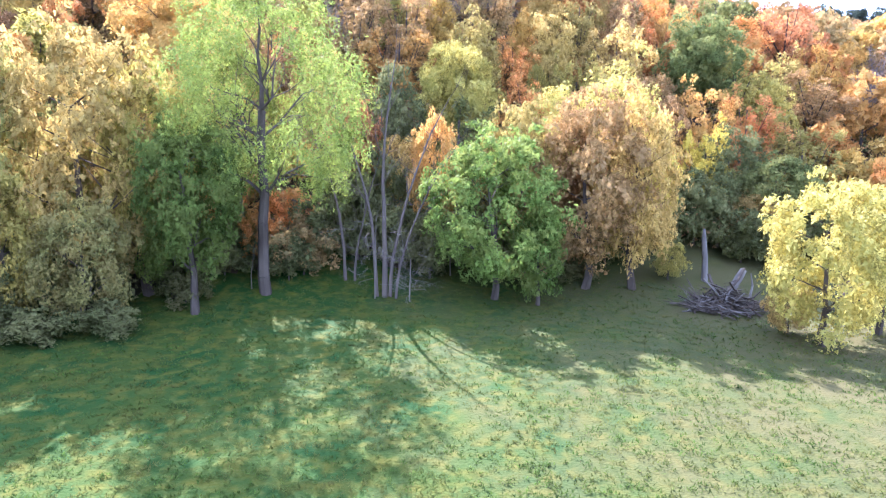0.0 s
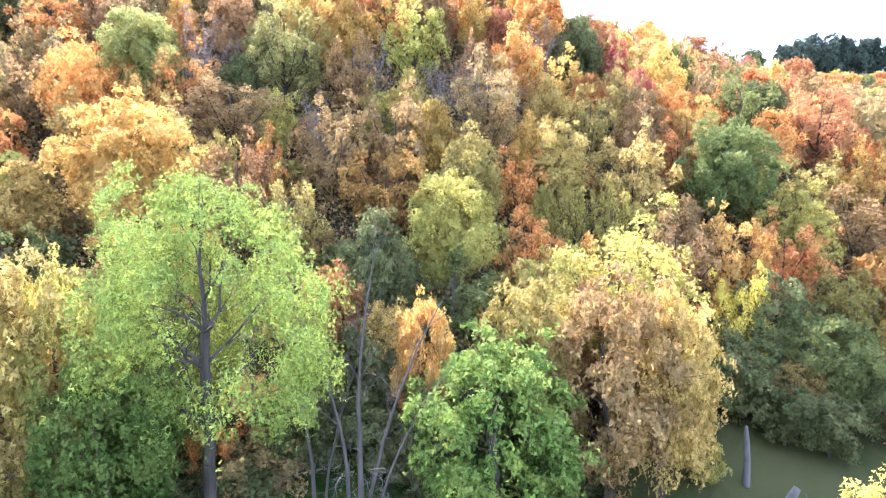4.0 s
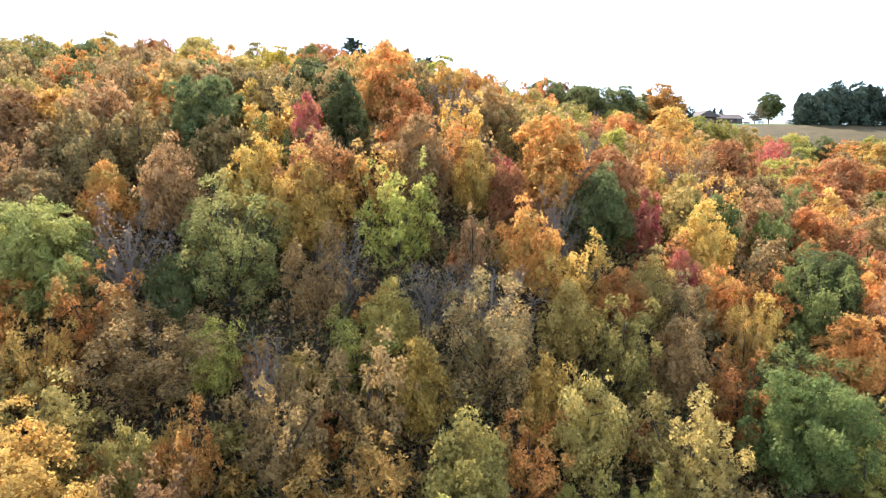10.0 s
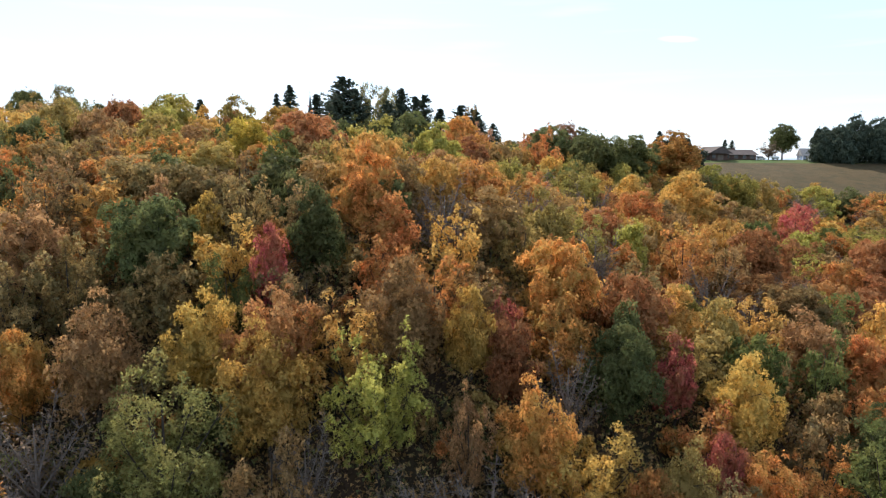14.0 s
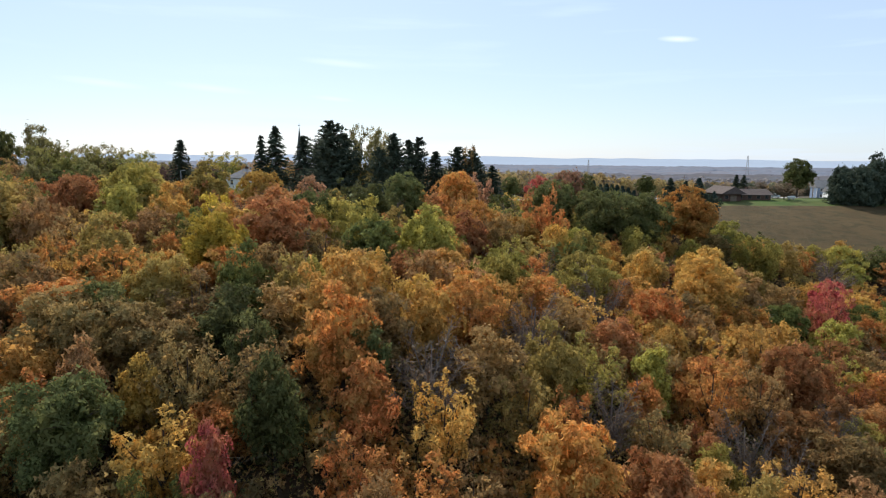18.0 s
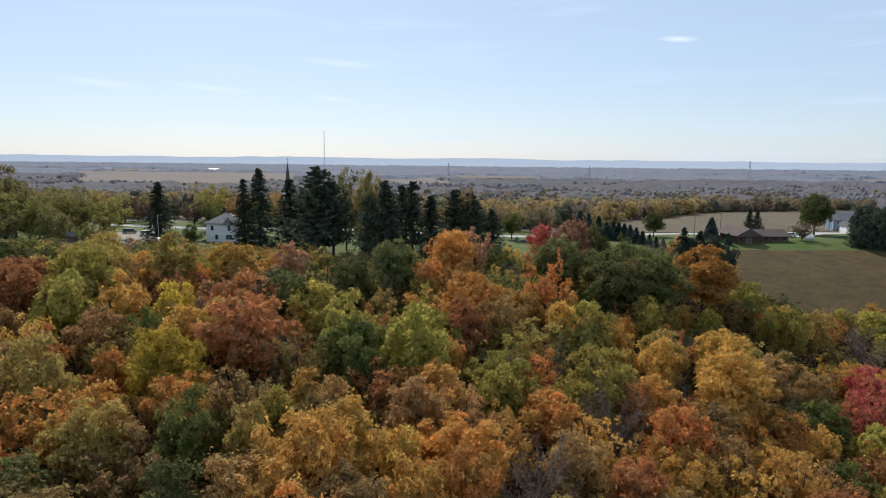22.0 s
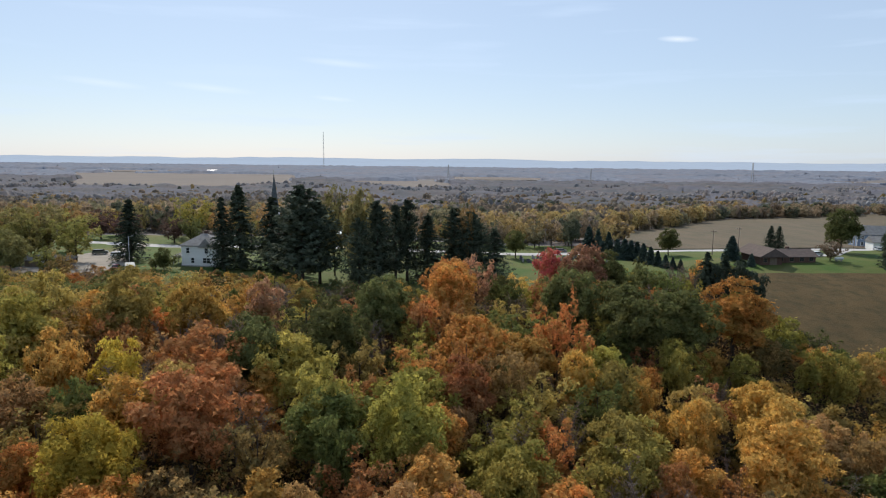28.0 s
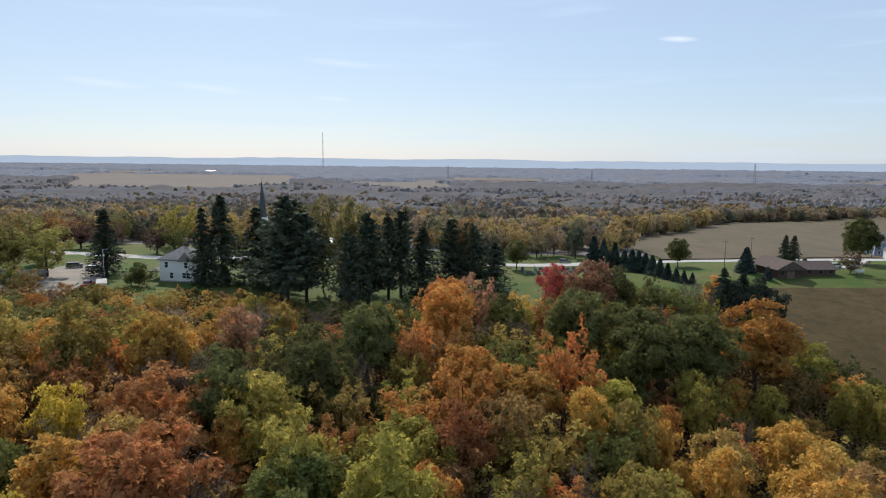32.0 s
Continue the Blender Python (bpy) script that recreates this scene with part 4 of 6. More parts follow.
wood_tree("gold", 5.4, 114.9, 12.2, 2.8, 2.8)
wood_tree("gold", 35.5, 115.6, 13.7, 3.8, 3.4)
wood_tree("bronze", -37.7, 116.9, 12.8, 3.2, 3.9)
wood_tree("red", 9.4, 117.5, 10.4, 1.6, 2.5)
wood_tree("green", -20.2, 115.6, 12.4, 2.9, 2.9)
wood_tree("red", 28.9, 118.2, 11.5, 2.3, 2.5)
wood_tree("dark_green", 23.3, 120.0, 12.6, 3.1, 4.1)
wood_tree("brown", -44.2, 120.3, 14.4, 4.3, 3.5)
wood_tree("bronze", -47.0, 121.0, 13.1, 3.4, 2.7)
wood_tree("green", 39.5, 122.2, 13.3, 3.5, 2.6)
wood_tree("dark_green", -31.0, 122.7, 15.2, 4.8, 6.0)
wood_tree("red", -16.3, 118.8, 13.6, 2.4, 4.2)
wood_tree("orange", 16.4, 124.8, 15.4, 5.0, 4.5)
wood_tree("green", 49.6, 125.6, 12.9, 3.3, 2.5)
wood_tree("dark_green", -12.5, 125.8, 13.4, 3.6, 4.3)
wood_tree("brown", -32.7, 128.7, 12.4, 3.0, 4.8)
wood_tree("bronze", -22.2, 129.2, 12.5, 3.0, 2.7)
wood_tree("bronze", -46.8, 129.2, 13.6, 3.7, 2.8)
wood_tree("olive", 38.2, 129.5, 12.6, 3.1, 2.7)
wood_tree("dark_green", -4.3, 133.4, 11.9, 2.6, 2.5)
wood_tree("orange", -7.3, 134.2, 15.1, 4.7, 6.3)
wood_tree("dark_green", -18.0, 135.7, 12.0, 2.7, 2.5)
wood_tree("bronze", -37.7, 136.1, 13.0, 3.3, 2.5)
wood_tree("dark_green", -37.1, 142.2, 13.1, 3.4, 2.6)
wood_tree("gold", 2.2, 142.8, 13.5, 3.6, 2.7)
wood_tree("olive", 17.6, 143.0, 13.5, 3.7, 3.0)
wood_tree("gold", -8.4, 145.4, 15.5, 5.0, 6.5)
wood_tree("orange", 7.6, 146.1, 13.7, 3.8, 3.1)
wood_tree("orange", 40.5, 149.0, 14.6, 4.4, 4.4)
wood_tree("green", -23.2, 150.6, 13.5, 3.6, 3.6)
wood_tree("olive", -16.6, 150.6, 12.4, 2.9, 2.5)
wood_tree("lime", 32.6, 150.7, 13.0, 3.4, 4.1)
wood_tree("rust", 56.7, 158.1, 15.9, 5.3, 4.1)
wood_tree("olive", -45.9, 160.6, 14.7, 4.5, 3.7)
wood_tree("yellow", -32.3, 166.9, 15.1, 4.8, 3.6)
wood_tree("gold", 55.9, 167.7, 14.1, 4.0, 3.6)
wood_tree("rust", 86.2, 169.8, 15.5, 5.0, 3.8)
wood_tree("brown", 46.1, 170.3, 13.5, 3.7, 3.7)
wood_tree("brown", -62.6, 171.4, 14.1, 4.1, 4.1)
wood_tree("orange", 39.7, 172.0, 16.5, 5.6, 5.6)
wood_tree("green", -7.2, 172.2, 11.9, 2.6, 3.0)
wood_tree("lime", 13.4, 172.7, 13.2, 3.5, 3.0)
wood_tree("rust", -24.6, 175.2, 17.1, 6.1, 4.6)
wood_tree("green", -40.3, 178.4, 12.2, 2.8, 2.5)
wood_tree("lime", 0.9, 178.5, 16.0, 5.3, 4.0)
wood_tree("lime", -10.6, 183.2, 14.8, 4.6, 4.1)
wood_tree("lime", 31.0, 183.8, 14.3, 4.2, 3.2)
wood_tree("lime", -56.0, 184.3, 14.9, 4.6, 4.1)
wood_tree("rust", -65.4, 186.5, 15.0, 4.7, 3.6)
wood_tree("gold", -48.3, 187.9, 13.3, 3.5, 2.7)
wood_tree("gold", 55.5, 189.2, 17.7, 6.5, 4.9)
wood_tree("olive", 31.2, 189.3, 15.3, 4.9, 5.4)
wood_tree("yellow", -40.8, 189.8, 12.8, 3.2, 2.5)
wood_tree("red", 83.9, 194.9, 14.0, 4.0, 3.0)
wood_tree("dark_green", -22.8, 195.8, 14.4, 4.3, 3.2)
wood_tree("lime", -59.5, 195.9, 16.9, 5.9, 4.4)
wood_tree("gold", 58.4, 196.2, 17.2, 6.2, 4.8)
wood_tree("gold", 46.2, 198.6, 14.1, 4.1, 4.1)
wood_tree("brown", 15.9, 199.3, 14.7, 4.5, 3.6)
wood_tree("orange", 9.4, 202.2, 15.1, 4.7, 3.5)
wood_tree("dark_green", -11.7, 203.7, 15.7, 5.1, 3.8)
wood_tree("red", 89.3, 204.7, 13.5, 3.7, 2.8)
wood_tree("olive", 35.5, 206.2, 14.5, 4.3, 4.3)
wood_tree("gold", 40.4, 207.4, 12.4, 2.9, 3.4)
wood_tree("olive", -48.5, 207.5, 15.9, 5.3, 3.9)
wood_tree("gold", -36.7, 208.9, 16.0, 5.3, 4.0)
wood_tree("gold", 29.6, 210.3, 13.2, 3.5, 4.5)
wood_tree("olive", -62.8, 210.5, 14.6, 4.4, 3.9)
wood_tree("lime", 50.3, 218.5, 12.8, 3.2, 4.8)
wood_tree("rust", 1.4, 219.0, 12.5, 3.0, 3.0)
wood_tree("dark_green", -5.9, 219.3, 16.9, 6.0, 4.5)
wood_tree("pink", -28.1, 219.6, 13.6, 3.7, 3.7)
wood_tree("lime", 50.4, 223.4, 12.7, 3.1, 3.4)
wood_tree("rust", 6.8, 223.5, 12.1, 2.7, 2.7)
wood_tree("lime", 85.0, 223.9, 13.9, 3.9, 3.0)
wood_tree("lime", 80.5, 226.0, 13.1, 3.4, 2.9)
wood_tree("olive", 93.3, 227.9, 13.2, 3.5, 2.9)
wood_tree("dark_green", 44.7, 230.3, 18.5, 7.0, 5.3)
wood_tree("dark_green", 56.1, 233.8, 19.0, 7.3, 5.9)
wood_tree("orange", 7.3, 235.7, 17.1, 6.0, 4.8)
wood_tree("orange", -35.7, 236.1, 12.5, 3.0, 3.0)
wood_tree("orange", 70.3, 238.3, 19.0, 8.3, 6.2)
wood_tree("dark_green", 45.4, 238.6, 18.2, 6.8, 6.0)
wood_tree("olive", -25.5, 238.9, 13.6, 3.7, 4.9)
wood_tree("dark_green", 33.8, 241.1, 18.4, 6.9, 5.2)
wood_tree("orange", 27.5, 220.0, 17.5, 4.6, 6.5)
wood_tree("orange", 7.1, 244.1, 16.1, 5.4, 4.1)
wood_tree("rust", 31.1, 248.8, 14.0, 4.0, 4.8)
wood_tree("pink", 13.7, 254.1, 14.2, 4.1, 3.1)
wood_tree("dark_green", 48.8, 264.9, 15.7, 5.1, 3.9)
wood_tree("pink", 43.0, 265.9, 17.9, 6.6, 5.0)
wood_tree("red", 34.7, 273.3, 14.9, 4.6, 3.5)
wood_tree("orange", 11.4, 214.6, 14.0, 6.5, 6.2)
wood_tree("gold", 20.9, 213.1, 13.0, 5.5, 5.2)
wood_tree("lime", 35.4, 218.1, 12.0, 5.0, 4.8)
wood_tree("orange", 43.0, 213.6, 11.0, 3.0, 4.4)
wood_tree("olive", 48.6, 204.1, 13.0, 5.5, 5.2)
wood_tree("gold", 62.1, 210.6, 13.0, 6.0, 5.7)
wood_tree("lime", 13.7, 178.6, 13.0, 6.0, 5.7)
wood_tree("lime", 34.6, 191.6, 13.0, 6.0, 5.7)
wood_tree("gold", 41.1, 188.6, 12.0, 5.0, 4.8)
wood_tree("bronze", 74.6, 233.1, 9.8, 5.0, 4.6)
wood_tree("brown", 68.3, 202.6, 12.0, 5.0, 4.8)
wood_tree("rust", -29.8, 192.1, 14.0, 7.5, 7.1)
wood_tree("gold", -34.1, 177.6, 13.0, 4.5, 5.2)
wood_tree("lime", -18.1, 197.1, 13.0, 6.5, 6.2)
wood_tree("gold", -20.7, 191.6, 10.0, 3.0, 4.0)
wood_tree("green", -8.7, 179.6, 13.0, 5.5, 5.2)
wood_tree("lime", 1.4, 190.6, 13.0, 6.0, 5.7)
wood_tree("olive", -7.5, 199.6, 12.0, 4.0, 4.8)
wood_tree("dark_green", -27.6, 209.6, 11.0, 5.0, 4.8)
wood_tree("dark_green", -15.7, 220.6, 11.0, 4.5, 4.4)
wood_tree("dark_green", -4.8, 238.6, 11.0, 5.0, 4.8)
wood_tree("orange", 0.9, 224.1, 12.0, 4.5, 4.8)
wood_tree("gold", -39.6, 222.1, 12.0, 5.5, 5.2)
wood_tree("lime", -43.4, 217.6, 11.0, 4.0, 4.4)
wood_tree("brown", -56.5, 201.1, 11.0, 4.5, 4.4)
wood_tree("gold", -55.1, 212.1, 11.0, 4.0, 4.4)
wood_tree("dark_green", -65.3, 216.1, 10.0, 4.5, 4.3)
wood_tree("olive", -53.5, 223.1, 11.0, 4.5, 4.4)
wood_tree("grey_brown", -37.4, 202.6, 11.0, 4.0, 4.4)
wood_tree("orange", -43.5, 210.1, 10.0, 3.0, 4.0)
wood_tree("grey_brown", -37.1, 185.6, 11.0, 4.0, 4.4)
wood_tree("brown", -47.0, 177.1, 12.0, 4.5, 4.8)
wood_tree("olive", -58.0, 190.6, 12.0, 5.0, 4.8)
wood_tree("gold", 4.4, 170.1, 12.0, 5.0, 4.8)
wood_tree("grey_brown", -21.4, 181.6, 11.0, 4.0, 4.4)
wood_tree("gold", -5.8, 151.9, 13.0, 4.5, 5.2)
wood_tree("orange", 7.1, 153.9, 13.0, 5.5, 5.2)
wood_tree("dark_green", -21.0, 140.9, 12.0, 6.0, 5.7)
wood_tree("bronze", -41.5, 140.4, 13.0, 5.5, 5.2)
wood_tree("bronze", -32.9, 137.9, 13.0, 5.5, 5.2)
wood_tree("bronze", -27.0, 135.4, 12.0, 5.0, 4.8)
wood_tree("orange", 20.3, 172.4, 12.0, 5.0, 4.8)
wood_tree("grey_brown", 17.0, 156.4, 12.0, 4.5, 4.8)
wood_tree("brown", 22.5, 160.9, 12.0, 4.5, 4.8)
wood_tree("gold", 38.1, 165.9, 13.0, 5.0, 5.2)
wood_tree("brown", 9.0, 137.9, 12.0, 5.0, 4.8)
wood_tree("orange", 42.7, 156.4, 12.0, 5.0, 4.8)
wood_tree("orange", 62.2, 184.9, 12.0, 4.5, 4.8)
wood_tree("grey_brown", 2.6, 133.9, 12.0, 5.0, 4.8)
wood_tree("gold", -10.0, 141.4, 12.0, 4.5, 4.8)
wood_tree("bronze", -4.3, 140.4, 13.0, 5.0, 5.2)
wood_tree("gold", 0.7, 150.4, 11.0, 3.5, 4.4)
wood_tree("orange", -44.5, 144.9, 12.0, 5.0, 4.8)
wood_tree("brown", -15.5, 143.4, 12.0, 4.5, 4.8)
wood_tree("olive", -34.4, 150.9, 13.0, 5.0, 5.2)
wood_tree("brown", -20.9, 154.9, 12.0, 4.0, 4.8)
wood_tree("brown", -25.8, 91.9, 12.0, 5.5, 5.2)
wood_tree("lime", -20.6, 92.9, 10.0, 2.8, 4.0)
wood_tree("orange", -43.3, 94.9, 12.0, 4.0, 4.8)
wood_tree("orange", 46.6, 101.4, 12.0, 4.0, 4.8)
wood_tree("green", 37.8, 94.4, 13.0, 5.2, 5.2)
wood_tree("lime", 40.5, 88.4, 11.0, 4.0, 4.4)
wood_tree("orange", 31.5, 94.9, 11.0, 3.0, 4.4)
wood_tree("dark_green", 50.4, 113.4, 13.0, 5.0, 5.2)
wood_tree("grey_brown", 6.7, 99.9, 12.0, 4.5, 4.8)
wood_tree("gold", 65.0, 137.9, 12.0, 3.5, 4.8)
wood_tree("orange", 99.8, 179.9, 13.0, 5.0, 5.2)

# the rest of the wood between the named trees
PALETTES = [
    (0, 72, ["olive", "green", "straw", "gold", "dark_green", "lime", "gold"]),
    (72, 100, ["olive", "straw", "gold", "brown", "orange", "straw", "grey_brown", "gold", "straw", "gold", "lime", "orange"]),
    (100, 135, ["brown", "orange", "rust", "bronze", "gold", "grey_brown", "olive", "orange", "bronze", "brown", "orange"]),
    (135, 200, ["orange", "rust", "brown", "gold", "bronze", "orange", "rust", "brown", "brown", "grey_brown", "orange", "gold", "lime", "green", "grey_brown"]),
    (200, 400, ["olive", "dark_green", "lime", "rust", "gold", "lime", "bronze", "green", "orange", "green", "gold", "grey_brown", "grey_brown"]),
]

SHADY = ["bronze", "orange", "bronze", "dark_green", "brown", "gold", "orange", "gold", "bronze", "olive"]


def free(x, y, r, k=0.70):
    return all((x - a) ** 2 + (y - b) ** 2 > (k * (r + c)) ** 2 for a, b, c in TAKEN)


def fill_wood(count):
    r = random.Random(5)
    for _ in range(count):
        y = r.uniform(44, 284)
        half = 0.71 * (y - 8) + 10 if y < 130 else 0.72 * (y - 38) + 28
        x = r.uniform(max(-half, -135), min(half + 6, 165))
        if y < meadow_end(x) + 8 or y > wood_end(x) - 3:
            continue
        rad = r.uniform(2.8, 5.2)
        if not free(x, y, rad) or (-20 < x < -3 and y < 82):
            continue
        colour = r.choice(SHADY if x < -16 and 88 < y < 190 else next(c for lo, hi, c in PALETTES if lo <= y < hi))
        h = (7.0 if y < 215 else 5.5) + rad * r.uniform(0.9, 1.5)
        if x > 62 and y > 140:
            h *= 0.78
        if x < -8 and y > 222:
            h *= 0.66
        if y > wood_end(x) - 22 and x < 82:
            rad, h = (rad * 0.9, r.uniform(6.5, 10.5)) if x > 18 else (rad * 0.72, r.uniform(3.6, 6.2))
        off = abs(x) > (0.56 * y + 2 if y < 130 else 0.6 * (y - 38) + 18)
        shape = "sparse" if colour == "grey_brown" else "edge" if off else "fine" if y < 112 else "high" if y > 196 else r.choice(["round", "round", "round", "round", "tall"]) if rad < 4.4 else "big"
        tree(colour, x, y, h, rad, rad * r.uniform(0.9, 1.3), shape, SLOPE[0], group=SLOPE[1])


fill_wood(9000)


def fill_gaps(count):
    """Young trees and tall bushes where the wood leaves the ground open."""
    r = random.Random(15)
    for _ in range(count):
        y = r.uniform(60, 215)
        half = 0.71 * (y - 8) + 6 if y < 130 else 0.6 * (y - 38) + 22
        x = r.uniform(-half, half)
        rad = r.uniform(1.7, 2.7)
        if y < meadow_end(x) + 9 or not free(x, y, rad, 0.66):
            continue
        tree(r.choice(SHADY), x, y, rad * r.uniform(2.0, 2.9), rad, rad, "low", "on the wooded slope", group=SLOPE[1])


fill_gaps(5000)


def undergrowth(count, seed, start=44):
    r = random.Random(seed)
    out = []
    while len(out) < count:
        y = r.uniform(start, 284)
        x = r.uniform(-0.71 * y - 8, 0.71 * y + 12)
        if meadow_end(x) + 2.5 < y < wood_end(x) + 1 and -130 < x < 165:
            out.append((x, y))
    return out


# only dark green near the meadow, its colour replacing the shade there
for c, count, k in (("brown", 3400, 1), ("olive", 1600, 2), ("dark_green", 1700, 3), ("bronze", 2600, 4)):
    far_wood("undergrowth", NEAR_LEAF[c], undergrowth(count, k, 44 if c == "dark_green" else 72), 3.8, 32, 0.38, "low tangled undergrowth beneath the trees", "undergrowth")
low = [p for p in undergrowth(9000, 7) if 68 < p[1] < 150]
for k, c in enumerate(("bronze", "brown", "dark_green")):
    far_wood("undergrowth", NEAR_LEAF[c], low[k::3], 4.0, 30, 0.38, "tall bushes and brambles between the trees", "undergrowth")
specks = random.Random(8)
far_wood("fallen_leaves", FALLEN_LEAVES, [(specks.uniform(-42, 44), specks.uniform(14, 48)) for _ in range(500)], 0.07, 2, 0.06, "scattered fallen leaves and clods on the meadow", "leaves")


def grass_tufts(count, seed):
    """Blades of rough grass standing in tufts all over the meadow."""
    r = np.random.default_rng(seed)
    y = 12 + 48 * r.random(count) ** 1.2
    x = r.uniform(-1, 1, count) * (0.72 * y + 4)
    keep = y < meadow_end(x) + 4
    x, y = np.repeat(x[keep], 5), np.repeat(y[keep], 5)
    n = len(x)
    x, y = x + r.normal(0, 0.10, n), y + r.normal(0, 0.10, n)
    p = np.stack([x, y, ground(x, y) + 0.05], 1)
    a, tall = r.uniform(0, 6.283, n), r.uniform(0.05, 0.17, n)
    w = np.stack([np.cos(a), np.sin(a), np.zeros(n)], 1) * r.uniform(0.02, 0.05, n)[:, None]
    tip = p + np.stack([r.normal(0, 0.10, n), r.normal(0, 0.10, n), tall], 1)
    v = np.stack([p - w, p + w, tip], 1).reshape(-1, 3)
    me = bpy.data.meshes.new("meadow_grass")
    me.from_pydata(v.tolist(), [], np.arange(3 * n).reshape(-1, 3).tolist())
    me.materials.append(GRASS_BLADES)
    return tagged(new("meadow_grass", me), "rough tufts of green and dry grass on the meadow", "grass", kind="stuff")


GRASS_BLADES = foliage("grass_blades", (0.070, 0.130, 0.020), (0.130, 0.135, 0.034), 0.5, 0.0)
grass_tufts(15000, 12)

# ---- the high plain: trees ----


def plain_tree(colour, x, y, h, r):
    colour = "dull_olive" if colour == "olive" else colour
    shape = "big" if colour == "dark_green" and r > 4 else "round" if r > 3.4 else "high"
    return tree(colour, x, y, h, r, max(r * 0.9, h * 0.44 if h > 2.2 * r else h * 0.40), shape, "on the high plain", group="trees round the village")


plain_tree("light_green", -102.4, 287.1, 14.4, 6.0)
plain_tree("olive", -113.7, 290.3, 15.9, 6.0)
plain_tree("light_green", -113.8, 284.3, 15.1, 5.8)
plain_tree("maroon", -130.0, 352.0, 11.0, 5.6)
plain_tree("maroon", -116.2, 345.0, 10.4, 5.0)
conifer(-88.4, 291.6, 18.8, 1.46, "spruce")
plain_tree("dark_green", -72.8, 278.2, 6.2, 3.3)
plain_tree("maroon", -95.2, 338.5, 9.4, 4.4)
plain_tree("dark_green", -89.5, 339.8, 9.7, 3.9)
plain_tree("lime", -96.0, 359.4, 15.9, 6.6)
conifer(-57.6, 282.7, 21.0, 1.04, "spruce")
conifer(-53.4, 285.2, 24.3, 1.42, "spruce")
conifer(-43.5, 284.2, 21.5, 1.59, "spruce")
conifer(-31.3, 266.8, 26.3, 1.50, "pine")
conifer(-27.4, 270.3, 22.7, 1.32, "pine")
conifer(-15.9, 263.6, 19.3, 1.06, "pine")
conifer(-11.5, 266.3, 23.9, 1.05, "pine")
conifer(-7.4, 275.7, 22.0, 0.98, "pine")
conifer(-4.5, 280.6, 23.2, 0.86, "pine")
conifer(1.2, 283.1, 19.1, 1.60, "spruce")
conifer(8.9, 288.6, 20.7, 1.31, "pine")
conifer(14.1, 292.7, 19.7, 1.21, "pine")
conifer(21.1, 290.8, 15.2, 1.90, "spruce")
plain_tree("olive", -25.3, 281.5, 25.5, 4.7)
plain_tree("olive", -18.6, 284.5, 25.0, 4.6)
plain_tree("bronze", 11.4, 293.5, 20.3, 4.1)
plain_tree("dark_green", 32.3, 333.0, 10.5, 4.1)
plain_tree("dark_green", 89.4, 335.0, 10.4, 4.2)
conifer(104.0, 316.0, 8.3, 1.7, "blue", "on the lawn beside the ranch house")
conifer(106.2, 306.4, 4.2, 1.6, "blue", "on the lawn beside the ranch house")
conifer(131.0, 343.0, 10.4, 1.5, "spruce", "behind the ranch house")
conifer(134.6, 343.8, 10.2, 1.5, "spruce", "behind the ranch house")
plain_tree("dark_green", 155.0, 338.0, 17.2, 7.0)
plain_tree("grey_brown", 137.4, 315.4, 6.6, 3.4)
conifer(76.2, 269.5, 14.8, 1.5, "spruce")
conifer(80.8, 269.0, 14.2, 1.5, "spruce")
plain_tree("dark_green", 79.0, 274.5, 10.5, 4.2)
plain_tree("dark_green", 84.6, 274.0, 10.2, 4.4)
conifer(86.4, 270.4, 12.8, 1.5, "spruce")
plain_tree("dark_green", -75.1, 278.4, 3.6, 1.9)
plain_tree("olive", -72.1, 262.2, 3.4, 2.7)
for x, y, h in ((65.1, 343.5, 9.8), (69.2, 343.2, 8.9), (61.6, 344.0, 11.0)):
    conifer(x, y, h, 1.2, "blue", "at the end of the row by the churchyard", "row of blue spruces")
for x, y, h in ((64.6, 334.4, 6.4), (67.0, 332.9, 6.9), (69.3, 331.3, 7.2), (71.4, 329.5, 7.6), (73.0, 327.2, 7.3), (74.3, 324.2, 7.1), (75.4, 320.5, 6.8), (76.5, 316.2, 6.1), (77.6, 312.2, 5.2), (78.9, 308.4, 4.5), (80.5, 306.0, 4.0), (82.6, 304.8, 3.5)):
    conifer(x, y, h, 1.5, "blue", "in a close row by the churchyard", "row of blue spruces")


def cedar_tree(x, y, h, r, where, group):
    """A broad dark evergreen."""
    root = tree("dark_green", x, y, h, r, h * 0.6, "big", "", "cedar_tree", "broad dark evergreen tree " + where, group)
    for ob in root.children:
        if ob.name.startswith("crown"):
            dress(ob, LEAF["needles"])


for x, y, h, r in ((149, 300, 11, 4.4), (155, 298, 14, 5.4), (162, 302, 15, 5.6), (169, 299, 14.5, 5.6), (176, 303, 15.5, 5.8), (183, 299, 14.5, 5.6), (190, 303, 15, 5.8), (197, 300, 14, 5.4), (153, 307, 13, 5.2), (166, 309, 15, 5.6), (180, 309, 15, 5.6)):
    cedar_tree(x + 4, y + 3, h * 1.14, r * 1.1, "in the grove above the hay field", "grove above the hay field")
for x, y, h, r in ((78.0, 267.5, 12.6, 4.2), (83.4, 267.5, 12.2, 4.4), (88.4, 269.5, 10.6, 3.8)):
    cedar_tree(x, y, h, r, "at the corner of the hay field", "evergreens at the field corner")
for x, y, h in ((151, 305, 13), (176, 300, 17), (191, 300, 16)):
    conifer(x, y, h, 1.5, "spruce", "in the grove above the field", "grove above the hay field")
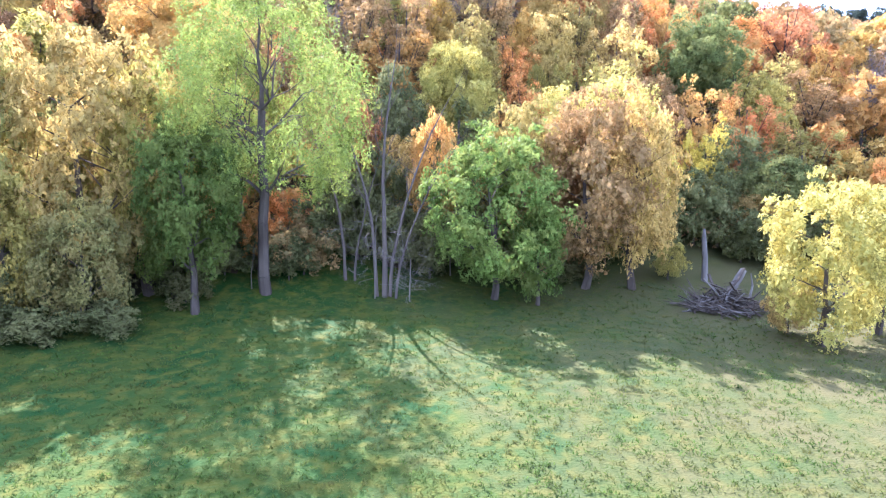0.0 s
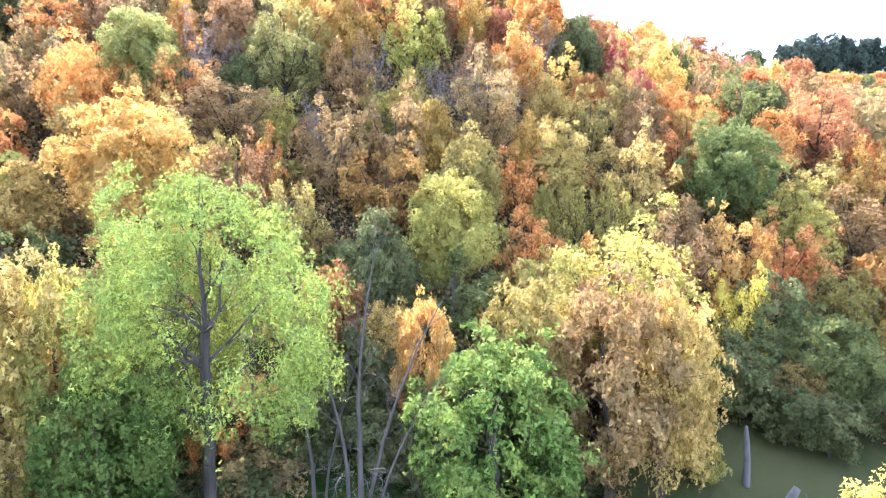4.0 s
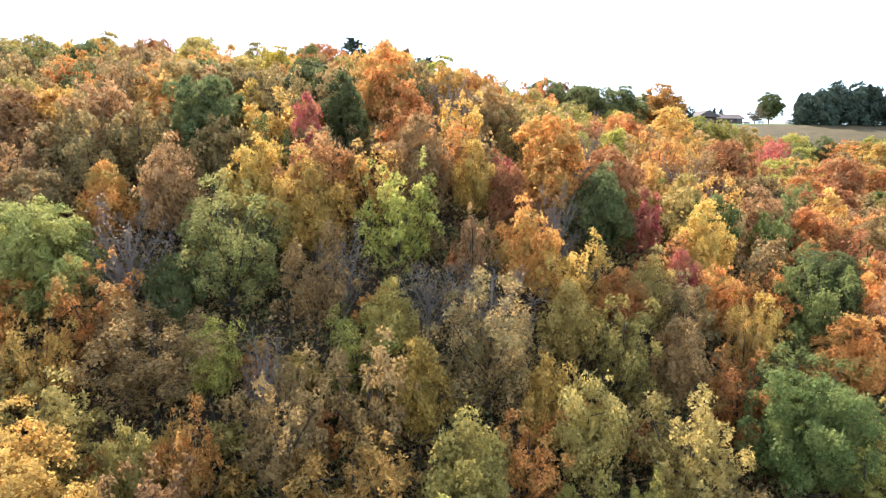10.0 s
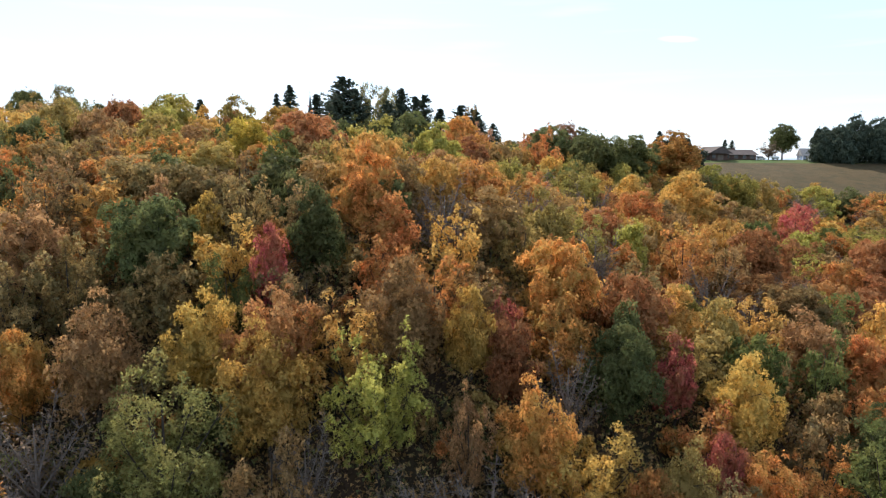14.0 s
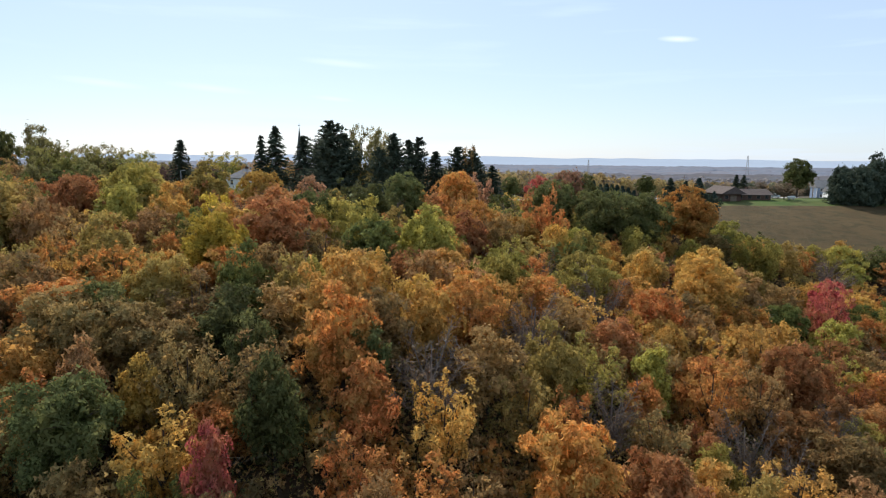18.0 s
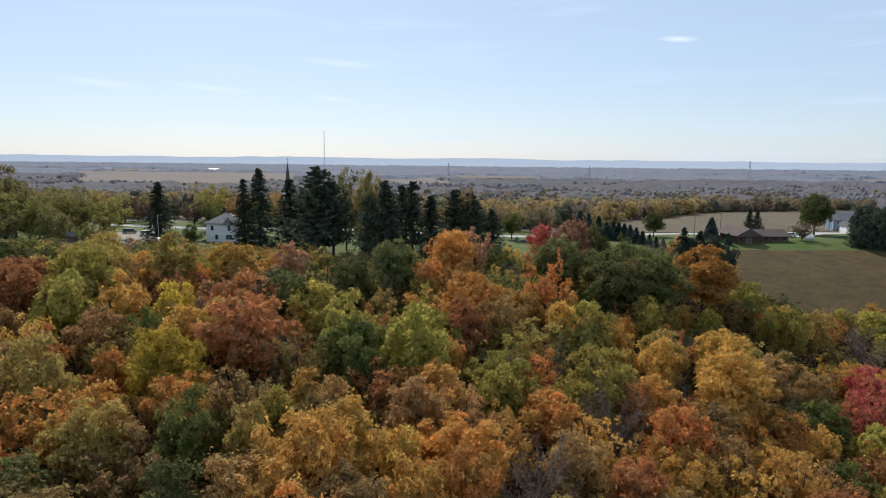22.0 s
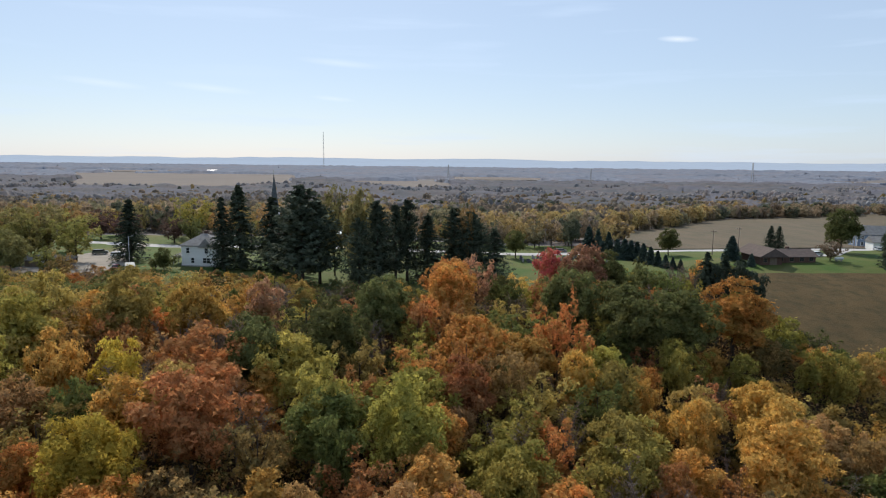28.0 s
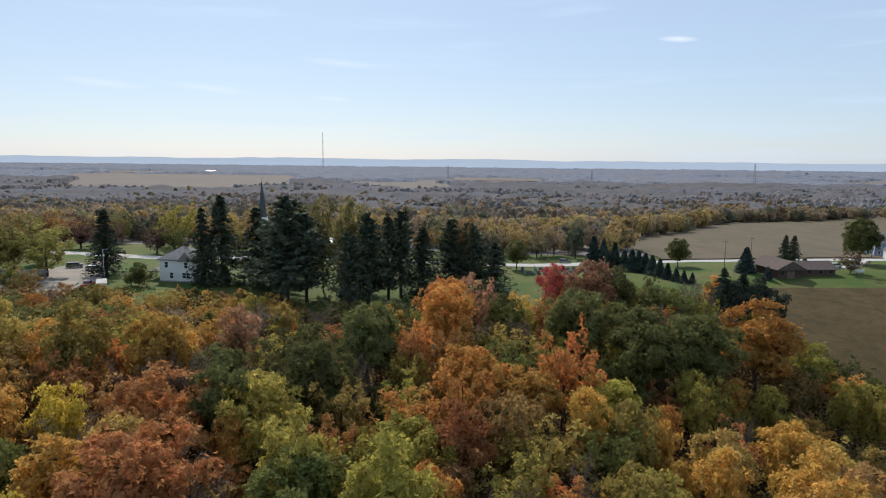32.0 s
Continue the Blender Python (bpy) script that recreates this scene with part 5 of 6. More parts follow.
for x, y, h, r, c in ((-150, 288, 22, 6, "dark_green"), (-141, 296, 22, 5.5, "olive"), (-132, 286, 18, 5, "olive"), (-160, 302, 23, 6, "dark_green"), (-124, 296, 15, 5, "olive"), (-138, 312, 15, 5, "bronze"), (-152, 318, 16, 5.5, "olive"), (-118, 310, 13, 4.5, "lime"), (-126, 272, 11, 4.5, "olive"), (-140, 274, 12, 5, "brown"), (-152, 270, 12, 5, "gold"), (-166, 286, 16, 6, "olive")):
    plain_tree(c, x, y, h, r)
for x, y, h in ((-38, 283, 19), (-35, 276, 22), (-13, 283, 20), (16, 296, 17)):
    conifer(x, y, h, 1.25, "pine", "round the church")
for x, y, h, r, c in ((-118, 276, 13, 5.5, "light_green"), (-110, 270, 11, 4.5, "olive"), (-128, 280, 15, 6, "light_green"), (-98, 266, 8, 3.4, "light_green"), (-92, 263, 7, 3.0, "bronze")):
    plain_tree(c, x, y, h, r)
# golden hedge wood along the crop field
vr = random.Random(22)
for k in range(165):
    x = vr.uniform(18, 250) if k < 98 else vr.uniform(245, 480)
    y = float(np.interp(x, [20, 62, 96, 160, 250, 330, 480], [420, 440, 462, 540, 676, 716, 782])) + vr.uniform(-14, 14)
    c = vr.choice(["gold", "gold", "olive", "gold", "brown"] if k < 98 else ["brown", "green", "brown", "brown", "olive"])
    root = tree({"gold": "straw"}.get(c, c), x, y, vr.uniform(9, 14), vr.uniform(4.5, 6.5), 5.5, "distant", "along the far crop field", group="trees along the crop field")
    for ob in root.children:
        if ob.name.startswith("crown"):
            dress(ob, HAZED_VALLEY_LEAF[c])
for k in range(34):
    x, y = vr.uniform(22, 78), vr.uniform(360, 416)
    c = vr.choice(["gold", "gold", "olive", "gold", "brown", "green"])
    root = tree({"gold": "straw"}.get(c, c), x, y, vr.uniform(8, 13), vr.uniform(3.6, 5.0), 5.0, "high", "between road and crop field", group="trees along the crop field", feathery=0.9)
    for ob in root.children:
        if "crown" in ob.name:
            dress(ob, HAZED_VALLEY_LEAF[c])
vr = random.Random(21)
for k in range(46):
    x, y = (vr.uniform(-190, -60), vr.uniform(344, 384)) if k < 26 else (vr.uniform(-45, 45), vr.uniform(358, 386))
    if free(x, y, 4, 0.6):
        plain_tree(vr.choice(["olive", "light_green", "brown", "light_green", "rust", "straw", "bronze", "olive"]), x, y, vr.uniform(8, 14), vr.uniform(3.2, 4.8))
for k in range(60):
    x = vr.uniform(-110, -18)
    shrub(vr.choice(["olive", "dark_green", "green", "brown", "bronze", "gold"]), x, float(wood_end(x)) + vr.uniform(-2, 6), vr.uniform(1.6, 4.0), vr.uniform(1.4, 2.6), "along the lawn's edge", "shrubs along the lawn")
for k in range(46):
    x = vr.uniform(86, 175)
    shrub(vr.choice(["olive", "lime", "brown", "gold", "bronze", "dark_green"]), x, float(wood_end(x)) + vr.uniform(-9, 1), vr.uniform(1.6, 3.6), vr.uniform(1.4, 2.6), "along the hay field's edge", "shrubs along the hay field")

# ---- the high plain: buildings ----
WHITE = surface("white_clapboard", (0.80, 0.80, 0.78), (0.72, 0.72, 0.70), 1.5, rough=0.7, bump=0.35, bump_size=0.14, stretch=(0.02, 0.02, 1))
BLUE = surface("blue_clapboard", (0.22, 0.28, 0.38), (0.19, 0.25, 0.34), 1.5, rough=0.7, bump=0.35, bump_size=0.14, stretch=(0.02, 0.02, 1))
BRICK = surface("brown_brick", (0.12, 0.072, 0.056), (0.10, 0.062, 0.05), 1.2, (0.14, 0.085, 0.065), 0.3, rough=0.9, bump=0.3, bump_size=0.07)
SHINGLE = surface("grey_shingles", (0.24, 0.235, 0.23), (0.18, 0.175, 0.17), 1.0, rough=0.9, bump=0.4, bump_size=0.15)
BROWN_SHINGLE = surface("brown_shingles", (0.125, 0.098, 0.088), (0.10, 0.08, 0.072), 1.0, rough=0.9, bump=0.4, bump_size=0.15)
SPIRE_ROOF = surface("slate", (0.10, 0.11, 0.12), (0.075, 0.083, 0.09), 0.8, rough=0.8, bump=0.3, bump_size=0.12)
TRIM = surface("white_trim", (0.82, 0.82, 0.80), (0.76, 0.76, 0.74), 0.6, rough=0.5, bump=0)
STONE = surface("gravestone", (0.40, 0.39, 0.38), (0.30, 0.29, 0.28), 0.4, rough=0.6, bump=0.2, bump_size=0.04)
DARK_STONE = surface("dark_granite", (0.10, 0.10, 0.11), (0.14, 0.13, 0.13), 0.3, rough=0.35, bump=0.1, bump_size=0.03)
TIMBER = surface("pole_timber", (0.17, 0.13, 0.10), (0.23, 0.18, 0.14), 0.4, rough=0.9, bump=0.3, bump_size=0.04, stretch=(1, 1, 0.1))
RUBBER = surface("tyre_rubber", (0.02, 0.02, 0.02), (0.03, 0.03, 0.03), 0.2, rough=0.85, bump=0)
METAL = surface("galvanised_metal", (0.50, 0.51, 0.52), (0.42, 0.43, 0.44), 0.4, rough=0.4, bump=0, metal=0.8)
GLASS, _, _, glass_bsdf = shader("window_glass")
glass_bsdf.inputs["Base Color"].default_value = (0.03, 0.035, 0.04, 1)
glass_bsdf.inputs["Roughness"].default_value = 0.06


def paint(name, c):
    m, n, l, b = shader(name)
    x = ramp(n, l, place_noise(n, l, 0.8), 0.3, 0.7, [v * 0.9 for v in c], c)
    l.new(x.outputs["Result"], b.inputs["Base Color"])
    b.inputs["Roughness"].default_value = 0.3
    b.inputs["Coat Weight"].default_value = 0.4
    return m


def part(name, bm, material, parent, label="", bevel=0.0):
    if bevel:
        bmesh.ops.bevel(bm, geom=bm.edges[:], offset=bevel, segments=2, affect="EDGES")
    me = bpy.data.meshes.new(name)
    bm.to_mesh(me)
    bm.free()
    me.materials.append(material)
    ob = new(name, me)
    ob.parent = parent
    if label:
        tagged(ob, label)
    return ob


def block(x0, x1, y0, y1, z0, z1):
    bm = bmesh.new()
    bmesh.ops.create_cube(bm, size=1, matrix=Matrix.LocRotScale(((x0 + x1) / 2, (y0 + y1) / 2, (z0 + z1) / 2), None, (x1 - x0, y1 - y0, z1 - z0)))
    return bm


def hull(points):
    bm = bmesh.new()
    for p in points:
        bm.verts.new(p)
    bmesh.ops.convex_hull(bm, input=bm.verts[:])
    return bm


def gable(x0, x1, y0, y1, z, rise, along="x", over=0.45, thick=0.18):
    """A pitched roof: closed prism with eaves."""
    x0, x1, y0, y1 = x0 - over, x1 + over, y0 - over, y1 + over
    drop = rise * over / (((y1 - y0) if along == "x" else (x1 - x0)) / 2)
    base = [(x, y, z - drop + t) for x in (x0, x1) for y in (y0, y1) for t in (0, thick)]
    if along == "x":
        m = (y0 + y1) / 2
        return hull(base + [(x0, m, z + rise + thick), (x1, m, z + rise + thick)])
    m = (x0 + x1) / 2
    return hull(base + [(m, y0, z + rise + thick), (m, y1, z + rise + thick)])


def hip(x0, x1, y0, y1, z, rise, over=0.5, thick=0.18):
    x0, x1, y0, y1 = x0 - over, x1 + over, y0 - over, y1 + over
    m, d = (y0 + y1) / 2, (y1 - y0) / 2
    base = [(x, y, z + t) for x in (x0, x1) for y in (y0, y1) for t in (-0.1, thick)]
    return hull(base + [(min(x0 + d, (x0 + x1) / 2 - 0.3), m, z + rise), (max(x1 - d, (x0 + x1) / 2 + 0.3), m, z + rise)])


def window(parent, x, y, z, w, h, side="front", trim=None):
    """A window with frame, sill and two panes on a wall that looks to the front (-y), to the left (-x) or right (+x)."""
    hub = bpy.data.objects.new("window", None)
    scene.collection.objects.link(hub)
    hub.parent = parent
    hub.location = (x, y, z)
    hub.rotation_euler = (0, 0, {"front": 0, "left": -math.pi / 2, "right": math.pi / 2}[side])
    bm = bmesh.new()
    for a in ((-w / 2 - 0.1, -w / 2, 0, h), (w / 2, w / 2 + 0.1, 0, h), (-w / 2 - 0.1, w / 2 + 0.1, h, h + 0.12), (-w / 2, w / 2, h / 2 - 0.03, h / 2 + 0.03)):
        bmesh.ops.create_cube(bm, size=1, matrix=Matrix.LocRotScale(((a[0] + a[1]) / 2, -0.03, (a[2] + a[3]) / 2), None, (a[1] - a[0], 0.1, a[3] - a[2])))
    part("window_frame", bm, trim or TRIM, hub)
    part("window_sill", block(-w / 2 - 0.15, w / 2 + 0.15, -0.14, 0.03, -0.1, 0), trim or TRIM, hub)
    for z0 in (0, h / 2 + 0.03):
        part("pane", block(-w / 2, w / 2, -0.02, 0.02, z0, z0 + h / 2 - 0.03), GLASS, hub)


def house(name, x, y, turn, label):
    root = tagged(new(name), label, "house")
    root.location, root.rotation_euler = (x, y, gz(x, y) - 0.2), (0, 0, radians(turn))
    return root


# white farmhouse, two storeys under a hipped roof with a front gable
h1 = house("farmhouse", -65.6, 285.2, -6, "white clapboard two-storey farmhouse with grey hipped roof")
part("wall", block(-5.2, 5.2, 0, 9.0, 0, 6.2), WHITE, h1)
part("foundation", block(-5.3, 5.3, -0.1, 9.1, -0.8, 0.5), STONE, h1)
part("roof", hip(-5.2, 5.2, 0, 9.0, 6.2, 3.2), SHINGLE, h1)
part("gable_wall", hull([(0.6, -0.06, 6.2), (4.4, -0.06, 6.2), (2.5, -0.06, 8.2), (0.6, 2.5, 6.2), (4.4, 2.5, 6.2), (2.5, 2.5, 8.2)]), WHITE, h1)
part("gable_roof", gable(0.6, 4.4, -0.3, 4.0, 6.25, 2.1, "y", 0.4), SHINGLE, h1)
for wx, wz in ((-1.8, 1.2), (-3.2, 4.1), (2.4, 4.1)):
    window(h1, wx, -0.02, wz, 0.95, 1.5)
for wx in (1.8, 2.9):
    window(h1, wx, -0.02, 1.3, 1.0, 1.4)
for wy in (2.0, 6.6):
    for wz in (1.2, 4.1):
        window(h1, -5.22, wy, wz, 0.95, 1.5, "left")
part("chimney", block(-0.5, 0.4, 5.0, 5.9, 7.8, 10.2), BRICK, h1, "brown brick chimney")
part("porch_roof", hip(-8.6, -5.2, 1.0, 7.0, 2.7, 1.0, 0.3), SHINGLE, h1, "low grey porch roof")
for py in (1.2, 4.0, 6.8):
    part("porch_post", block(-8.5, -8.3, py - 0.1, py + 0.1, 0, 2.7), TRIM, h1)
part("porch_floor", block(-8.6, -5.2, 1.0, 7.0, -0.3, 0.3), STONE, h1)
part("door", block(-5.3, -5.2, 4.0, 5.0, 0.3, 2.4), BLUE, h1, "dark panel door")

# brick ranch house, a front-gabled wing and a long low wing
h2 = house("ranch_house", 119.4, 308.6, 6, "long low brown brick ranch house with brown roof")
part("wall", block(-9.6, -2.2, 0, 11.5, -0.8, 3.3), BRICK, h2)
part("gable_wall", hull([(-9.6, 0.0, 3.3), (-2.2, 0.0, 3.3), (-5.9, 0.0, 5.3), (-9.6, 11.5, 3.3), (-2.2, 11.5, 3.3), (-5.9, 11.5, 5.3)]), BRICK, h2)
part("roof", gable(-9.8, -2.0, -0.6, 12.0, 3.3, 2.2, "y", 1.1), BROWN_SHINGLE, h2)
part("wing_wall", block(-2.2, 11.2, 2.0, 10.5, -0.8, 2.6), BRICK, h2)
part("wing_roof", gable(-2.2, 11.2, 2.0, 10.5, 2.6, 1.8, "x", 0.8), BROWN_SHINGLE, h2)
for wx in (-1.2, 2.6, 6.2, 9.6):
    window(h2, wx, 1.98, 1.0, 1.5, 1.3, "front", TIMBER)
window(h2, -8.0, -0.02, 1.0, 1.4, 1.3, "front", TIMBER)
part("garage_door", block(-6.4, -3.9, -0.05, 0.05, 0, 2.3), TIMBER, h2, "brown panel garage door")
part("chimney", block(3.6, 4.6, 6.6, 7.4, 3.0, 5.2), BRICK, h2)

# blue house and white garage past the ranch house
h3 = house("blue_house", 190.0, 372.0, -12, "blue clapboard house with white trim and grey roof")
part("wall", block(-6, 6, 0, 9, 0, 5.8), BLUE, h3)
part("gable_wall", hull([(-6, 0, 5.8), (-6, 9, 5.8), (-6, 4.5, 9.0), (6, 0, 5.8), (6, 9, 5.8), (6, 4.5, 9.0)]), BLUE, h3)
part("roof", gable(-6, 6, 0, 9, 5.8, 3.3, "x"), SHINGLE, h3)
for wx in (-4, -1.2, 1.6, 4.2):
    for wz in (1.0, 3.8):
        window(h3, wx, -0.02, wz, 1.0, 1.4)
for wz in (1.0, 3.8):
    window(h3, -6.02, 4.5, wz, 1.0, 1.4, "left")
part("corner_board", block(-6.08, -5.8, -0.08, 0.1, 0, 5.8), TRIM, h3)
h4 = house("garage", 184.0, 356.0, -10, "white garage with a pale grey roof")
part("wall", block(-4, 4, 0, 7, 0, 3.4), WHITE, h4)
part("roof", gable(-4, 4, 0, 7, 3.4, 1.9, "x"), SHINGLE, h4)
part("garage_door", block(-3, 2.6, -0.06, 0.04, 0, 2.5), TRIM, h4)

# flat shed by the gravel lot
h5 = house("shed", -106.0, 278.0, 4, "low shed with a pale grey sheet roof by the lot")
part("wall", block(-5.5, 5.5, 0, 6, 0, 2.3), TIMBER, h5)
part("roof", gable(-5.5, 5.5, 0, 6, 2.3, 0.9, "x", 0.5), SHINGLE, h5)
part("door", block(-1.5, 1.5, -0.06, 0.04, 0, 2.3), TRIM, h5)

# church behind the spruces
h6 = tagged(new("church"), "brown brick church with a tall pointed slate steeple", "church")
h6.location, h6.rotation_euler = (-50.0, 336.0, gz(-50, 336) - 0.2), (0, 0, radians(6))
part("wall", block(-3.5, 9.5, 0, 24, 0, 7.0), BRICK, h6)
part("gable_wall", hull([(-3.5, 0, 7), (9.5, 0, 7), (3, 0, 12), (-3.5, 24, 7), (9.5, 24, 7), (3, 24, 12)]), BRICK, h6)
part("roof", gable(-3.5, 9.5, 0, 24, 7, 5.1, "y"), SHINGLE, h6)
part("tower", block(-8.5, -4.7, -0.5, 3.3, 0, 11.0), BRICK, h6)
part("belfry", block(-8.2, -5.0, -0.2, 3.0, 11.0, 14.2), TRIM, h6, "pale painted belfry")
for s in ("front", "left"):
    part("louvre", block(-7.2, -6.0, -0.3, -0.18, 11.6, 13.6) if s == "front" else block(-8.3, -8.18, 0.8, 2.0, 11.6, 13.6), SPIRE_ROOF, h6)
part("steeple", hull([(-6.6 + 1.55 * math.cos(t * math.pi / 4 + 0.39), 1.4 + 1.55 * math.sin(t * math.pi / 4 + 0.39), 14.2) for t in range(8)] + [(-6.6 + 0.08 * math.cos(t * math.pi / 4), 1.4 + 0.08 * math.sin(t * math.pi / 4), 26.4) for t in range(8)]), SPIRE_ROOF, h6, "slate-grey pointed steeple")
part("cross_upright", block(-6.68, -6.52, 1.32, 1.48, 26.2, 28.2), METAL, h6)
part("cross_arm", block(-7.1, -6.1, 1.34, 1.46, 27.3, 27.5), METAL, h6)
for wy in (4, 9, 14, 19):
    window(h6, -3.52, wy, 2.0, 1.3, 3.6, "left")
for wx in (0.5, 5.5):
    window(h6, wx, -0.02, 2.0, 1.3, 3.8)
part("door", block(-7.4, -5.8, -0.58, -0.46, 0, 2.8), TIMBER, h6)
part("annex_wall", block(9.5, 17, 4, 16, 0, 4.2), BRICK, h6)
part("annex_roof", gable(9.5, 17, 4, 16, 4.2, 1.6, "y"), TRIM, h6, "pale low annex roof")

# ---- the high plain: vehicles, graves, poles ----


def wheel(parent, x, y, rad=0.34):
    hub = new("wheel")
    hub.parent = parent
    hub.location = (x, y, rad)
    for n, r, w, m in (("tyre", rad, 0.22, RUBBER), ("rim", rad * 0.6, 0.24, METAL)):
        bm = bmesh.new()
        bmesh.ops.create_cone(bm, cap_ends=True, segments=14, radius1=r, radius2=r, depth=w, matrix=Matrix.Rotation(math.pi / 2, 4, "X"))
        part(n, bm, m, hub)


def car(name, x, y, turn, colour, label, tall=0.0, bed=False):
    """A parked car along x: body, glass house, lamps and wheels."""
    root = tagged(new(name), label, "car", "parked vehicles")
    root.location, root.rotation_euler = (x, y, gz(x, y) + 0.18), (0, 0, radians(turn))
    body = paint("car_paint", colour)
    part("body", block(-2.3, 2.3, -0.9, 0.9, 0.3, 0.95 + tall), body, root, bevel=0.12)
    x0, x1 = (-0.6, 1.0) if bed else (-2.0, 1.0)
    part("cabin_glass", hull([(a * 1.0 + (0.35 if a > 0 else -0.1) * (1 - t), s * (0.82 - 0.14 * t), 0.93 + tall + 0.5 * t) for a in (x0, x1) for s in (-1, 1) for t in (0, 1)]), GLASS, root)
    part("roof", block(x0 + 0.15, x1 - 0.15, -0.7, 0.7, 1.42 + tall, 1.48 + tall), body, root)
    for s in (-0.6, 0.6):
        part("headlight", block(2.24, 2.33, s - 0.18, s + 0.18, 0.62, 0.8), TRIM, root)
        part("tail_light", block(-2.33, -2.24, s - 0.14, s + 0.14, 0.62, 0.8), RUSTY, root)
    for wx in (-1.4, 1.4):
        for wy in (-0.82, 0.82):
            wheel(root, wx, wy)
    return root


car("pickup_truck", -84.2, 274.2, 100, (0.34, 0.045, 0.04), "red pickup truck with a white cap on the gravel lot", 0.2, True)
car("car", -103.4, 302.0, 20, (0.10, 0.12, 0.10), "dark green car parked on the lawn by the drive", 0.15)
car("car", -95.5, 298.0, 15, (0.70, 0.71, 0.72), "silver car parked beside the spruce")
car("car", 139.5, 327.0, 12, (0.72, 0.72, 0.72), "white car parked by the ranch house drive", 0.1)
car("car", 178.0, 351.0, 80, (0.68, 0.70, 0.72), "silver car parked before the white garage")
car("car", -20.0, 337.0, 5, (0.72, 0.72, 0.74), "white car parked along the road behind the pines")
car("car", -8.0, 338.0, 5, (0.30, 0.32, 0.36), "grey car parked along the road behind the pines")
car("car", 52.0, 348.5, 6, (0.16, 0.15, 0.15), "dark car parked beside the road")

camper = tagged(new("camper_trailer"), "white camper trailer with dark windows on the lot", "trailer", "parked vehicles")
camper.location, camper.rotation_euler = (-77.4, 268.4, gz(-77.4, 268.4) + 0.2), (0, 0, radians(-62))
part("body", block(-3.4, 3.4, -1.2, 1.2, 0.55, 3.0), paint("camper_panel", (0.58, 0.58, 0.56)), camper, bevel=0.14)
part("stripe", block(-3.3, 3.3, -1.22, 1.22, 0.95, 1.15), BLUE, camper)
for wx in (-2.2, 0.2, 2.2):
    for s in (-1.21, 1.21):
        part("pane", block(wx - 0.45, wx + 0.45, s - 0.02, s + 0.02, 1.6, 2.3), GLASS, camper)
part("door", block(-1.5, -0.8, -1.23, -1.2, 0.6, 2.5), WHITE, camper)
part("hitch", block(3.3, 4.6, -0.08, 0.08, 0.5, 0.62), METAL, camper)
for wx in (-0.5, 0.5):
    for wy in (-1.05, 1.05):
        wheel(camper, wx, wy)

tank = tagged(new("propane_tank"), "white horizontal propane tank on the ranch lawn", "tank")
tank.location, tank.rotation_euler = (139.6, 314.2, gz(139.6, 314.2)), (0, 0, radians(8))
bm = bmesh.new()
bmesh.ops.create_uvsphere(bm, u_segments=16, v_segments=10, radius=0.55, matrix=Matrix.Translation((0, 0, 0.95)) @ Matrix.Rotation(math.pi / 2, 4, "Y"))
for v in bm.verts:
    v.co.x += math.copysign(1.15, v.co.x) if abs(v.co.x) > 1e-4 else 0
part("shell", bm, TRIM, tank)
part("valve_dome", block(-0.22, 0.22, -0.2, 0.2, 1.42, 1.68), METAL, tank, bevel=0.05)
for x in (-0.9, 0.9):
    part("foot", block(x - 0.12, x + 0.12, -0.4, 0.4, -0.1, 0.5), STONE, tank)

stones = []
for k, (w, hgt, m, what) in enumerate(((0.9, 0.9, DARK_STONE, "dark granite gravestone on a plinth"), (1.3, 0.75, DARK_STONE, "broad dark granite gravestone on a plinth"), (0.6, 1.3, STONE, "tall grey gravestone on a plinth"))):
    g = tagged(new("gravestone"), what + " in the churchyard lawn", "gravestone", "gravestones")
    part("plinth", block(-w / 2 - 0.15, w / 2 + 0.15, -0.25, 0.25, -0.2, 0.22), DARK_STONE, g)
    bm = hull([(a * w / 2, s * 0.12, z) for a in (-1, 1) for s in (-1, 1) for z in (0.2, 0.2 + hgt * 0.75)] + [(a * w * 0.25, s * 0.12, 0.2 + hgt) for a in (-1, 1) for s in (-1, 1)])
    part("slab", bm, m, g)
    stones.append(g)
gr = random.Random(3)
first = list(stones)
spots = [(34 + 2.3 * i + gr.uniform(-0.4, 0.4), 322 + 3.2 * j + gr.uniform(-0.3, 0.3) + i * 0.25) for j in range(4) for i in range(11)] + [(gr.uniform(-6, 24), gr.uniform(300, 330)) for _ in range(20)] + [(gr.uniform(58, 70), gr.uniform(312, 324)) for _ in range(6)]
for k, (x, y) in enumerate(spots):
    if gr.random() < 0.12:
        continue
    m = pose(x, y, gz(x, y), 0, 0, gr.uniform(-8, 8))
    if first:
        g = first.pop()
        g.matrix_basis = m
    else:
        copy_thing(gr.choice(stones[:2] * 3 + stones), m)


def utility_pole(x, y, h=9.5):
    root = tagged(new("utility_pole"), "wooden utility pole with a crossarm by the road", "pole", "utility poles")
    root.location = (x, y, gz(x, y))
    v, f = [], []
    tube(v, f, (0, 0, -0.4), (0, 0, h), 0.16, 0.11, 8)
    p = mesh_object("pole", v, f, TIMBER, True)
    p.parent = root
    part("crossarm", block(-1.1, 1.1, -0.06, 0.06, h - 0.9, h - 0.76), TIMBER, root)
    for s in (-1.0, -0.35, 0.35, 1.0):
        part("insulator", block(s - 0.05, s + 0.05, -0.05, 0.05, h - 0.76, h - 0.6), STONE, root)


